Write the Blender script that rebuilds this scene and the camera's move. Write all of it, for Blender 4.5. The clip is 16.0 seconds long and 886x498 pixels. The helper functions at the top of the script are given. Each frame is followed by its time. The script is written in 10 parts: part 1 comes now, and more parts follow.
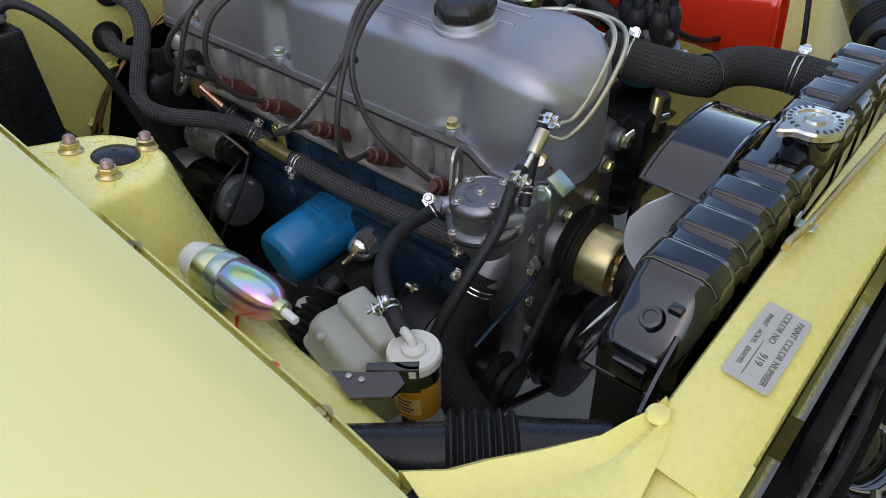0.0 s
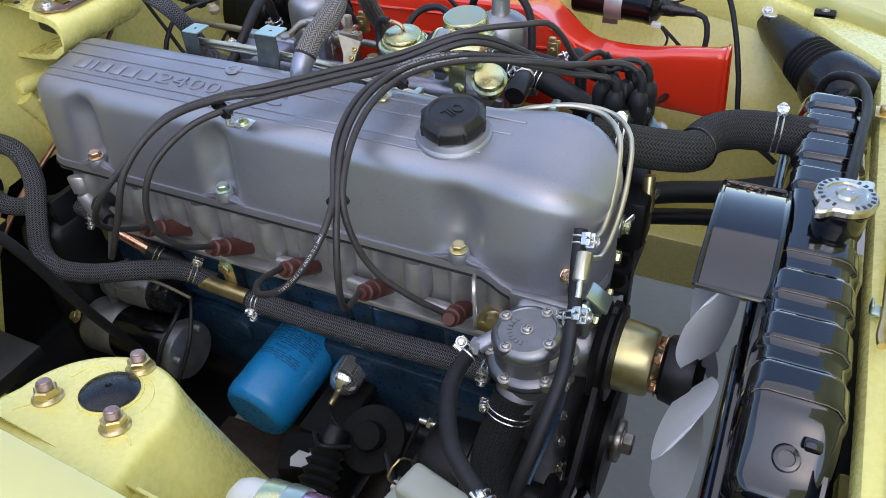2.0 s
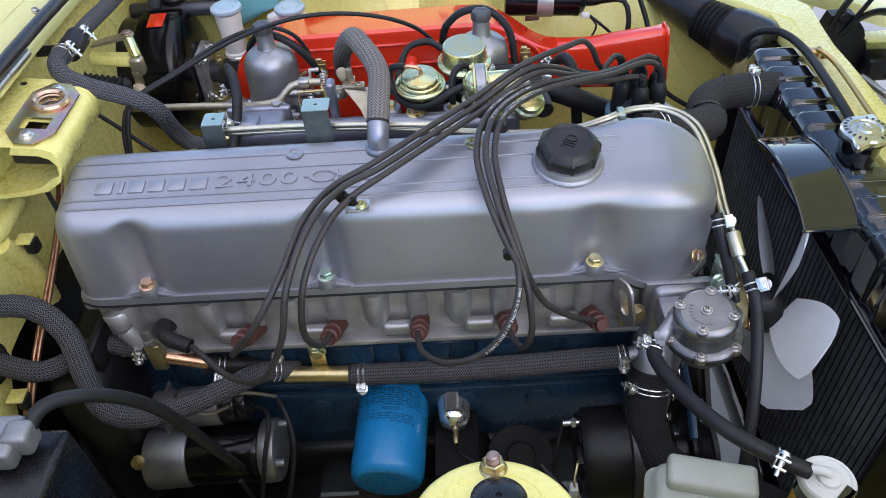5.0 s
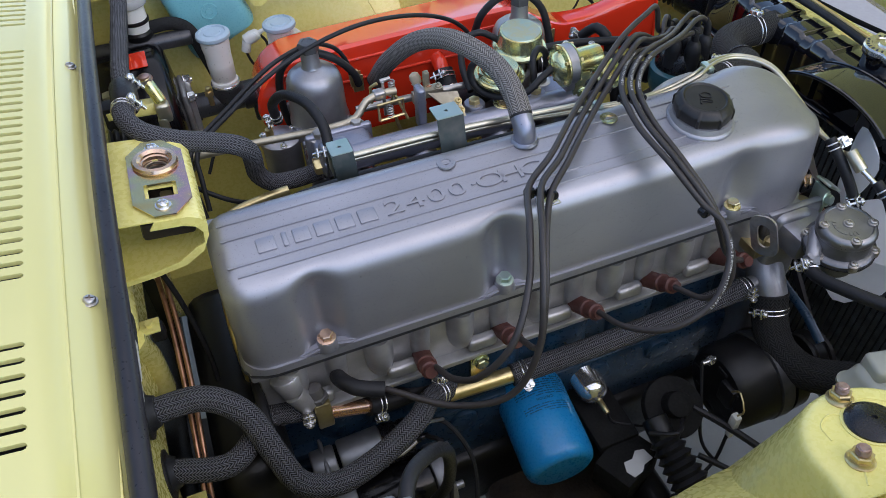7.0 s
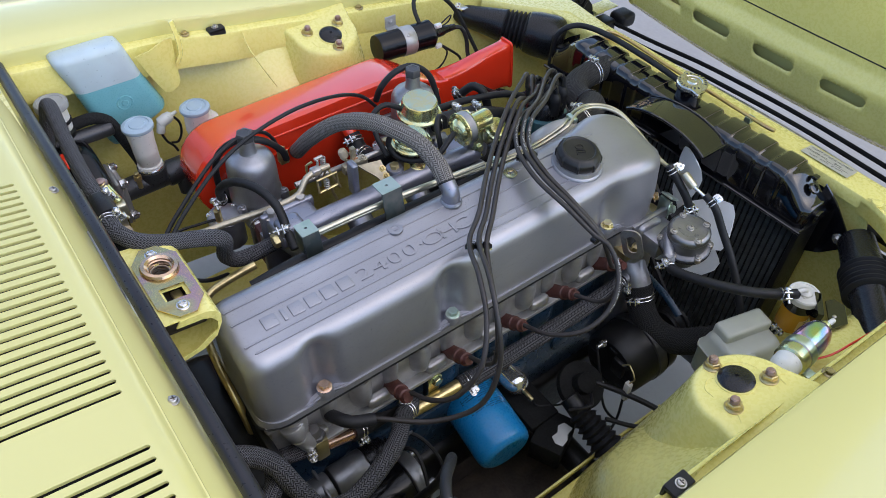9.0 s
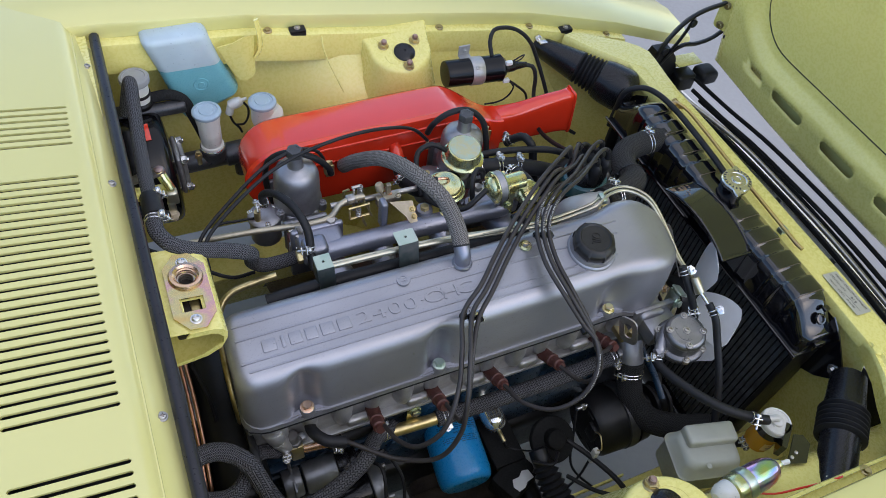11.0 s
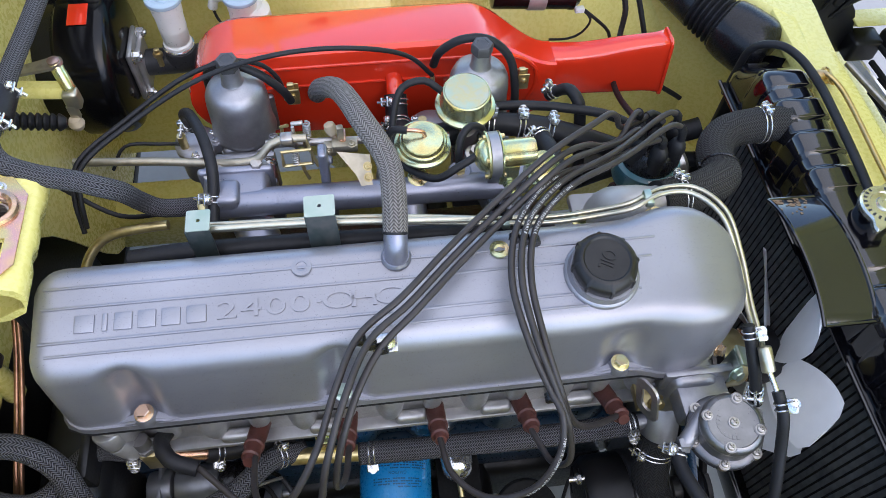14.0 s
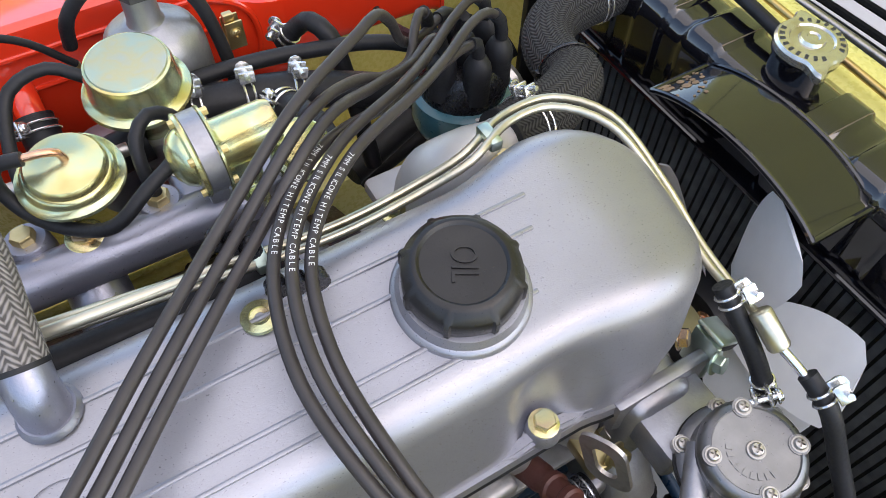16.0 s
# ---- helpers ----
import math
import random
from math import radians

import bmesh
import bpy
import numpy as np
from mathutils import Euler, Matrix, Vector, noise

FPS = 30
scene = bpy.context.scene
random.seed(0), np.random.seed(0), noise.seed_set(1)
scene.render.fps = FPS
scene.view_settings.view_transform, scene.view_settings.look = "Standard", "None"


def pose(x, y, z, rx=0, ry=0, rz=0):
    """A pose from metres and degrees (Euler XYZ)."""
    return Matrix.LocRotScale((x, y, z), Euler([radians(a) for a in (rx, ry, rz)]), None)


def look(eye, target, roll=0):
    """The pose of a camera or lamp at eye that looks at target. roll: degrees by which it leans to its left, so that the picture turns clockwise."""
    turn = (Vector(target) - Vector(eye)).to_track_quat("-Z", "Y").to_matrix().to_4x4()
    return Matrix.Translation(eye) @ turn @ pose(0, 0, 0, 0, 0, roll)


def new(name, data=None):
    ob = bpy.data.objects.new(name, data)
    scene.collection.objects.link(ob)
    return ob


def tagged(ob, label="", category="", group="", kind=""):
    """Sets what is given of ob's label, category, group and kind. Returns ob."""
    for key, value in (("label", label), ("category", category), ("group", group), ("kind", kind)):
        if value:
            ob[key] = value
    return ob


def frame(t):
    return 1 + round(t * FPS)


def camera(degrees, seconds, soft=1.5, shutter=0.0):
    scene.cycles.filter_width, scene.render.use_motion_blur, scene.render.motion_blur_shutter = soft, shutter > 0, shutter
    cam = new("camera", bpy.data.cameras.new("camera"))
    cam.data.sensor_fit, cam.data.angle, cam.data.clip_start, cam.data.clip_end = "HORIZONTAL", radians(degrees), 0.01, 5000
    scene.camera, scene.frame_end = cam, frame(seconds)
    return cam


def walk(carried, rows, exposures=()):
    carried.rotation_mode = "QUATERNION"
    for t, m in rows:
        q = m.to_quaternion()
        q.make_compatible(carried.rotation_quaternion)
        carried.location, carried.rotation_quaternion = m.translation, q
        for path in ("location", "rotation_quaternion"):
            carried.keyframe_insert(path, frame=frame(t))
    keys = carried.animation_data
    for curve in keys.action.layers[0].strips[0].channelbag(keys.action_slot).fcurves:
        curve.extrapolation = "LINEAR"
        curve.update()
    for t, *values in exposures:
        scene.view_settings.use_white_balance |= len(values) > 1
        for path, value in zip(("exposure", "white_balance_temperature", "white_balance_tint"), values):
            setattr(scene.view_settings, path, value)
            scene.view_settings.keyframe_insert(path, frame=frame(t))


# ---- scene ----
cam = camera(61.9, 16.0, 0.65)
PATH = [
    (0, (0.723, -0.547, 1.139), (-0.291, 0.571, -0.173), -2.8),
    (0.5, (0.632, -0.58, 1.166), (-0.248, 0.675, -0.118), -3.3),
    (1, (0.568, -0.602, 1.178), (-0.176, 0.746, -0.097), -2.7),
    (1.5, (0.524, -0.55, 1.174), (-0.199, 0.813, -0.1), -3.4),
    (2, (0.508, -0.518, 1.182), (-0.211, 0.836, -0.102), -4.4),
    (2.5, (0.498, -0.542, 1.198), (-0.208, 0.812, -0.094), -7.3),
    (3, (0.456, -0.576, 1.232), (-0.225, 0.787, -0.064), -8.8),
    (3.5, (0.384, -0.615, 1.25), (-0.189, 0.789, -0.055), -7.6),
    (3.7, (0.341, -0.626, 1.261), (-0.169, 0.79, -0.057), -7.2),
    (5.8, (-0.082, -0.568, 1.294), (0.159, 0.854, -0.091), -3.8),
    (6, (-0.141, -0.574, 1.299), (0.168, 0.836, -0.085), -3.9),
    (6.5, (-0.262, -0.572, 1.3), (0.2, 0.788, -0.091), -2.0),
    (7, (-0.301, -0.493, 1.297), (0.188, 0.834, -0.116), -2.5),
    (7.5, (-0.382, -0.465, 1.308), (0.252, 0.776, -0.127), -3.4),
    (8, (-0.446, -0.468, 1.333), (0.296, 0.705, -0.107), -0.9),
    (8.5, (-0.459, -0.484, 1.391), (0.352, 0.644, -0.048), 1.1),
    (9, (-0.459, -0.499, 1.489), (0.399, 0.598, 0.053), 1.8),
    (9.2, (-0.461, -0.507, 1.525), (0.402, 0.585, 0.089), 1.9),
    (11.3, (-0.311, -0.451, 1.669), (0.257, 0.631, 0.086), 11.6),
    (11.5, (-0.278, -0.442, 1.666), (0.22, 0.653, 0.068), 11.7),
    (12, (-0.255, -0.438, 1.634), (0.133, 0.649, 0.001), 10.8),
    (12.5, (-0.232, -0.438, 1.597), (0.126, 0.628, -0.057), 11.6),
    (13, (-0.094, -0.409, 1.552), (0.172, 0.652, -0.122), 11.4),
    (13.5, (-0.025, -0.371, 1.494), (0.15, 0.687, -0.195), 8.1),
    (14, (-0.006, -0.3, 1.436), (0.186, 0.76, -0.249), 3.6),
    (14.5, (0.028, -0.246, 1.356), (0.332, 0.82, -0.308), -1.0),
    (15, (0.079, -0.193, 1.26), (0.551, 0.836, -0.389), -1.7),
    (15.5, (0.09, -0.147, 1.185), (0.645, 0.837, -0.465), 0.4),
    (16, (0.106, -0.113, 1.135), (0.703, 0.851, -0.512), 1.4),
]
walk(cam, [(t, look(eye, target, roll)) for t, eye, target, roll in PATH],
     ((0, 1.08, 7180, 14), (0.5, 1.15, 7080, 14), (1, 1.20, 7000, 14), (1.5, 1.38, 7050, 14), (2.5, 1.49, 6720, 14), (3.5, 1.52, 6740, 14), (6, 1.54, 6950, 14), (7, 1.17, 6900, 13),
      (9, 1.24, 7060, 12), (11.5, 0.98, 6900, 11), (12, 0.93, 6850, 11), (13, 1.34, 6700, 11), (14, 1.66, 6850, 12), (15, 1.78, 7330, 13), (16, 1.82, 7800, 14)))

# ---- light: open shade under a bright sky ----
world = bpy.data.worlds.new("sky")
scene.world = world
world.use_nodes = True
wn = world.node_tree.nodes
sky = wn.new("ShaderNodeTexSky")
sky.sky_type = 'NISHITA'
sky.sun_disc = False
sky.sun_elevation, sky.sun_rotation = radians(46), radians(150)
sky.air_density, sky.dust_density, sky.ozone_density = 1.0, 0.6, 2.0
wn["Background"].inputs["Strength"].default_value = 0.15
world.node_tree.links.new(sky.outputs[0], wn["Background"].inputs["Color"])
sun = new("sun", bpy.data.lights.new("sun", 'SUN'))
sun.data.energy, sun.data.angle, sun.data.color = 0.6, radians(100), (1.0, 0.92, 0.80)
sun.matrix_world = look((0.15, -0.25, 3.4), (0, 0, 1.7))

# ---- shaping helpers ----
CL = 0.15          # the car's centre line in y


def smooth01(a, b, x):
    t = min(1.0, max(0.0, (x - a) / (b - a)))
    return t * t * (3 - 2 * t)


def lerp_table(table, x):
    if x <= table[0][0]:
        return table[0][1]
    for (x0, y0), (x1, y1) in zip(table, table[1:]):
        if x <= x1:
            return y0 + (y1 - y0) * (x - x0) / (x1 - x0)
    return table[-1][1]


def thing(name, label, category, at=(0, 0, 0), group="", kind=""):
    ob = new(name)
    ob.location = at
    ob.empty_display_size = 0.02
    return tagged(ob, label, category, group, kind)


def part(name, bm, material, parent=None, label="", smooth=True, angle=38):
    me = bpy.data.meshes.new(name)
    bm.normal_update()
    bm.to_mesh(me)
    bm.free()
    if smooth:
        me.polygons.foreach_set("use_smooth", [True] * len(me.polygons))
        me.set_sharp_from_angle(angle=radians(angle))
    me.materials.append(material)
    ob = new(name, me)
    if parent is not None:
        ob.parent = parent
        top = parent
        where = Vector((0, 0, 0))
        while top is not None:
            where += top.location
            top = top.parent
        ob.matrix_parent_inverse = Matrix.Translation(-where) if parent.type == 'EMPTY' else Matrix.Identity(4)
    if label:
        ob["label"] = label
    return ob


def place(p, d, spin=0.0):
    """A pose at p whose z axis points along d."""
    q = Vector(d).normalized().to_track_quat('Z', 'Y')
    return Matrix.Translation(p) @ q.to_matrix().to_4x4() @ Matrix.Rotation(radians(spin), 4, 'Z')


def merge(bm, other, m=None):
    if m is not None:
        bmesh.ops.transform(other, matrix=m, verts=other.verts)
    tmp = bpy.data.meshes.new("tmp")
    other.to_mesh(tmp)
    other.free()
    bm.from_mesh(tmp)
    bpy.data.meshes.remove(tmp)


def box(bm, c, s, bevel=0.002, m=None, seg=2):
    """A bevelled block of size s, centred on c (before the pose m)."""
    b = bmesh.new()
    bmesh.ops.create_cube(b, size=1.0)
    for v in b.verts:
        v.co = Vector((v.co.x * s[0] + c[0], v.co.y * s[1] + c[1], v.co.z * s[2] + c[2]))
    if bevel > 0:
        bmesh.ops.bevel(b, geom=b.edges[:], offset=bevel, segments=seg, affect='EDGES', profile=0.5)
    merge(bm, b, m)


def revolve(bm, prof, m=None, n=28, squash=1.0, closed=False):
    """A turned body: prof is a list of (radius, height); a closed one is a ring with no end faces."""
    m = m or Matrix.Identity(4)
    rings = []
    for r, h in prof:
        if r < 1e-6:
            rings.append([bm.verts.new(m @ Vector((0, 0, h)))])
        else:
            rings.append([bm.verts.new(m @ Vector((r * math.cos(2 * math.pi * i / n), squash * r * math.sin(2 * math.pi * i / n), h))) for i in range(n)])
    for a, b in zip(rings, rings[1:]):
        for i in range(n):
            j = (i + 1) % n
            if len(a) == 1 and len(b) == 1:
                break
            if len(a) == 1:
                bm.faces.new((a[0], b[i], b[j]))
            elif len(b) == 1:
                bm.faces.new((a[i], a[j], b[0]))
            else:
                bm.faces.new((a[i], a[j], b[j], b[i]))
    if closed:
        for i in range(n):
            j = (i + 1) % n
            bm.faces.new((rings[-1][i], rings[-1][j], rings[0][j], rings[0][i]))
        return
    for ring, flip in ((rings[0], True), (rings[-1], False)):
        if len(ring) > 1:
            bm.faces.new(ring[::-1] if flip else ring)


def rod(bm, p0, p1, r, r2=None, n=16, bevel=0.0):
    p0, p1 = Vector(p0), Vector(p1)
    h = (p1 - p0).length
    r2 = r if r2 is None else r2
    b = min(bevel, r * 0.6, r2 * 0.6, h * 0.45)
    prof = [(r, 0), (r2, h)] if b <= 0 else [(r - b, 0), (r - b * 0.3, b * 0.3), (r, b), (r2, h - b), (r2 - b * 0.3, h - b * 0.3), (r2 - b, h)]
    revolve(bm, prof, place(p0, p1 - p0), n)


def hexa(bm, p, d, r, h, spin=0.0, washer=0.0):
    """A hexagon bolt head or nut on the point p, with its axis along d."""
    m = place(p, d, spin)
    z = 0.0
    if washer:
        revolve(bm, [(washer, 0), (washer, 0.0012), (washer * 0.9, 0.0018)], m, 18)
        z = 0.0016
    revolve(bm, [(r, z), (r, z + h * 0.85), (r * 0.88, z + h)], m, 6)
    revolve(bm, [(r * 0.8, z + h * 0.9), (r * 0.78, z + h * 1.02), (0, z + h * 1.02)], m, 12)


def screw_head(bm, p, d, r):
    """A washer and a domed head with a sunk cross."""
    m = place(p, d)
    revolve(bm, [(r * 1.35, 0), (r * 1.35, r * 0.22), (r * 1.28, r * 0.28)], m, 16)
    n = 24
    rings = [[m @ Vector((k * r * math.cos(2 * math.pi * i / n), k * r * math.sin(2 * math.pi * i / n), h * r)) for i in range(n)] for k, h in ((1.0, 0.1), (1.0, 0.5), (0.93, 0.72), (0.8, 0.86))]
    arm, wide = 0.62, 0.15
    for k, h in ((1.0, 0.93), (0.9, 0.40)):
        ring = []
        for i in range(n):
            t = 2 * math.pi * i / n
            a, b = math.cos(t), math.sin(t)
            if abs(a) > 0.9 or abs(b) > 0.9:
                q = (math.copysign(arm, a), max(-wide, min(wide, b))) if abs(a) > abs(b) else (max(-wide, min(wide, a)), math.copysign(arm, b))
            else:
                q = (math.copysign(wide, a), math.copysign(wide, b))
            ring.append(m @ Vector((q[0] * k * r, q[1] * k * r, h * r)))
        rings.append(ring)
    loft(bm, rings)


def spline(pts, step=0.008):
    """A smooth line through the points."""
    pts = [Vector(p) for p in pts]
    if len(pts) == 2:
        n = max(2, int((pts[1] - pts[0]).length / step))
        return [pts[0].lerp(pts[1], i / n) for i in range(n + 1)]
    ext = [pts[0] * 2 - pts[1]] + pts + [pts[-1] * 2 - pts[-2]]
    out = []
    for i in range(1, len(ext) - 2):
        p0, p1, p2, p3 = ext[i - 1:i + 3]
        t0 = 0.0
        t1 = t0 + max(1e-5, (p1 - p0).length) ** 0.5
        t2 = t1 + max(1e-5, (p2 - p1).length) ** 0.5
        t3 = t2 + max(1e-5, (p3 - p2).length) ** 0.5
        n = max(2, int((p2 - p1).length / step))
        for k in range(n):
            t = t1 + (t2 - t1) * k / n
            a1 = p0 * ((t1 - t) / (t1 - t0)) + p1 * ((t - t0) / (t1 - t0))
            a2 = p1 * ((t2 - t) / (t2 - t1)) + p2 * ((t - t1) / (t2 - t1))
            a3 = p2 * ((t3 - t) / (t3 - t2)) + p3 * ((t - t2) / (t3 - t2))
            b1 = a1 * ((t2 - t) / (t2 - t0)) + a2 * ((t - t0) / (t2 - t0))
            b2 = a2 * ((t3 - t) / (t3 - t1)) + a3 * ((t - t1) / (t3 - t1))
            out.append(b1 * ((t2 - t) / (t2 - t1)) + b2 * ((t - t1) / (t2 - t1)))
    out.append(pts[-1])
    return out


def tube(bm, pts, r, n=12, step=0.008, smooth=True, radii=None, flat=1.0):
    """A hose, pipe or wire along the points; its UV runs round it and, in metres, along it."""
    line = spline(pts, step) if smooth else [Vector(p) for p in pts]
    uv = bm.loops.layers.uv.verify()
    t = (line[1] - line[0]).normalized()
    side = t.orthogonal().normalized()
    rings, along, s = [], [], 0.0
    for i, p in enumerate(line):
        ahead = (line[min(i + 1, len(line) - 1)] - line[max(i - 1, 0)]).normalized()
        side = (side - ahead * side.dot(ahead)).normalized()
        up = ahead.cross(side)
        if i:
            s += (p - line[i - 1]).length
        rr = r if radii is None else r * lerp_table(radii, i / (len(line) - 1))
        rings.append([bm.verts.new(p + side * (rr * math.cos(2 * math.pi * k / n)) + up * (rr * flat * math.sin(2 * math.pi * k / n))) for k in range(n)])
        along.append(s)
    for i in range(len(rings) - 1):
        for k in range(n):
            j = (k + 1) % n
            f = bm.faces.new((rings[i][k], rings[i][j], rings[i + 1][j], rings[i + 1][k]))
            for loop, (u, v) in zip(f.loops, ((k, i), (k + 1, i), (k + 1, i + 1), (k, i + 1))):
                loop[uv].uv = (u / n, along[v])
    bm.faces.new(rings[0][::-1])
    bm.faces.new(rings[-1])
    return line


def loft(bm, rings, ends=True):
    rows = [[bm.verts.new(p) for p in ring] for ring in rings]
    n = len(rows[0])
    for a, b in zip(rows, rows[1:]):
        for i in range(n):
            j = (i + 1) % n
            bm.faces.new((a[i], a[j], b[j], b[i]))
    if ends:
        bm.faces.new(rows[0][::-1])
        bm.faces.new(rows[-1])


def sheet(bm, rows, thick=0.0015, down=(0, 0, -1), skip=()):
    """A sheet of metal through a grid of points, given a thickness along down."""
    d = Vector(down) * thick
    top = [[bm.verts.new(p) for p in row] for row in rows]
    low = [[bm.verts.new(Vector(p) + d) for p in row] for row in rows]
    a, b = len(rows), len(rows[0])
    for i in range(a - 1):
        for j in range(b - 1):
            if (i, j) in skip:
                for (k, l), (m, o) in (((0, 0), (1, 0)), ((1, 0), (1, 1)), ((1, 1), (0, 1)), ((0, 1), (0, 0))):
                    if (i, j) in skip:
                        nb = (i + (k + m) // 2 - (1 - (k + m + 1) // 2) if k == m else i, j + (l + o) // 2 - (1 - (l + o + 1) // 2) if l == o else j)
                        if nb not in skip:
                            bm.faces.new((top[i + k][j + l], low[i + k][j + l], low[i + m][j + o], top[i + m][j + o]))
                continue
            bm.faces.new((top[i][j], top[i + 1][j], top[i + 1][j + 1], top[i][j + 1]))
            bm.faces.new((low[i][j], low[i][j + 1], low[i + 1][j + 1], low[i + 1][j]))
    rim = [(i, 0) for i in range(a)] + [(a - 1, j) for j in range(1, b)] + [(i, b - 1) for i in range(a - 2, -1, -1)] + [(0, j) for j in range(b - 2, 0, -1)]
    for (i, j), (k, l) in zip(rim, rim[1:] + rim[:1]):
        bm.faces.new((top[i][j], low[i][j], low[k][l], top[k][l]))
    bmesh.ops.recalc_face_normals(bm, faces=bm.faces[:])


def prism(bm, outline, h, m=None, bevel=0.0):
    """A plate of thickness h from an outline in x and y."""
    b = bmesh.new()
    f = b.faces.new([b.verts.new((x, y, 0)) for x, y in outline])
    f.normal_update()
    if f.normal.z < 0:
        f.normal_flip()
    ext = bmesh.ops.extrude_face_region(b, geom=[f])
    for v in ext["geom"]:
        if isinstance(v, bmesh.types.BMVert):
            v.co.z += h
    bmesh.ops.recalc_face_normals(b, faces=b.faces[:])
    if bevel:
        bmesh.ops.bevel(b, geom=b.edges[:], offset=bevel, segments=2, affect='EDGES')
    merge(bm, b, m)


def ring_plate(bm, outer, inner, h, m=None):
    """A flat ring: two outlines with as many points."""
    m = m or Matrix.Identity(4)
    n = len(outer)
    vs = [[bm.verts.new(m @ Vector((x, y, z))) for x, y in o] for z in (0, h) for o in (outer, inner)]
    for i in range(n):
        j = (i + 1) % n
        bm.faces.new((vs[2][i], vs[2][j], vs[3][j], vs[3][i]))
        bm.faces.new((vs[0][j], vs[0][i], vs[1][i], vs[1][j]))
        bm.faces.new((vs[0][i], vs[0][j], vs[2][j], vs[2][i]))
        bm.faces.new((vs[1][j], vs[1][i], vs[3][i], vs[3][j]))


def round_rect(w, h, r, n=5):
    out = []
    for cx, cy, a in ((w / 2 - r, h / 2 - r, 0), (-w / 2 + r, h / 2 - r, 90), (-w / 2 + r, -h / 2 + r, 180), (w / 2 - r, -h / 2 + r, 270)):
        for k in range(n + 1):
            t = radians(a + 90 * k / n)
            out.append((cx + r * math.cos(t), cy + r * math.sin(t)))
    return out


def lettering(name, words, size, m, material, parent, depth=0.0006, label="", align='CENTER'):
    """Words in the built-in font as a mesh, lying in the pose m."""
    cu = bpy.data.curves.new("words", 'FONT')
    cu.body, cu.size, cu.extrude = words, size, depth
    cu.align_x, cu.align_y = align, 'CENTER'
    ob = bpy.data.objects.new("words", cu)
    me = bpy.data.meshes.new_from_object(ob)
    bpy.data.objects.remove(ob)
    bm = bmesh.new()
    bm.from_mesh(me)
    bpy.data.meshes.remove(me)
    bmesh.ops.transform(bm, matrix=m, verts=bm.verts)
    return part(name, bm, material, parent, label, smooth=False)


# ---- materials ----
def nodes_of(name):
    m = bpy.data.materials.new(name)
    m.use_nodes = True
    return m, m.node_tree.nodes, m.node_tree.links, m.node_tree.nodes["Principled BSDF"]


def surface(name, color, rough=0.5, metal=0.0, vary=0.15, scale=30.0, grain=400.0, bump=0.1, coat=0.0, rough_vary=0.12,
            stain=None, stain_amount=0.0, stretch=(1, 1, 1), spec=0.5, bump_dist=0.0006):
    """A surface with broad and fine variation in colour, gloss and relief; scales are per metre."""
    m, n, l, b = nodes_of(name)
    co = n.new("ShaderNodeTexCoord")
    mp = n.new("ShaderNodeMapping")
    mp.inputs["Scale"].default_value = stretch
    l.new(co.outputs["Object"], mp.inputs["Vector"])
    broad, fine = n.new("ShaderNodeTexNoise"), n.new("ShaderNodeTexNoise")
    for t, s, d in ((broad, scale, 4), (fine, grain, 3)):
        t.inputs["Scale"].default_value, t.inputs["Detail"].default_value = s, d
        l.new(mp.outputs[0], t.inputs["Vector"])
    ramp = n.new("ShaderNodeMapRange")
    ramp.inputs["From Min"].default_value, ramp.inputs["From Max"].default_value = 0.3, 0.7
    ramp.inputs["To Min"].default_value, ramp.inputs["To Max"].default_value = 1 - vary, 1 + vary
    l.new(broad.outputs["Fac"], ramp.inputs["Value"])
    mul = n.new("ShaderNodeVectorMath")
    mul.operation = 'SCALE'
    mul.inputs[0].default_value = color
    l.new(ramp.outputs[0], mul.inputs["Scale"])
    out = mul.outputs[0]
    if stain:
        pick = n.new("ShaderNodeTexNoise")
        pick.inputs["Scale"].default_value, pick.inputs["Detail"].default_value = scale * 0.6, 6
        l.new(mp.outputs[0], pick.inputs["Vector"])
        r2 = n.new("ShaderNodeMapRange")
        r2.inputs["From Min"].default_value, r2.inputs["From Max"].default_value = 0.5, 0.72
        r2.inputs["To Max"].default_value = stain_amount
        l.new(pick.outputs["Fac"], r2.inputs["Value"])
        mix = n.new("ShaderNodeMix")
        mix.data_type = 'RGBA'
        l.new(r2.outputs[0], mix.inputs["Factor"])
        l.new(out, mix.inputs["A"])
        mix.inputs["B"].default_value = (*stain, 1)
        out = mix.outputs["Result"]
    l.new(out, b.inputs["Base Color"])
    rr = n.new("ShaderNodeMapRange")
    rr.inputs["From Min"].default_value, rr.inputs["From Max"].default_value = 0.3, 0.7
    rr.inputs["To Min"].default_value, rr.inputs["To Max"].default_value = max(0.02, rough * (1 - rough_vary * 2)), min(1, rough * (1 + rough_vary * 2))
    l.new(fine.outputs["Fac"], rr.inputs["Value"])
    l.new(rr.outputs[0], b.inputs["Roughness"])
    b.inputs["Metallic"].default_value = metal
    b.inputs["Specular IOR Level"].default_value = spec
    b.inputs["Coat Weight"].default_value, b.inputs["Coat Roughness"].default_value = coat, 0.06
    if bump:
        bp = n.new("ShaderNodeBump")
        bp.inputs["Strength"].default_value, bp.inputs["Distance"].default_value = bump, bump_dist
        l.new(fine.outputs["Fac"], bp.inputs["Height"])
        l.new(bp.outputs[0], b.inputs["Normal"])
    return m


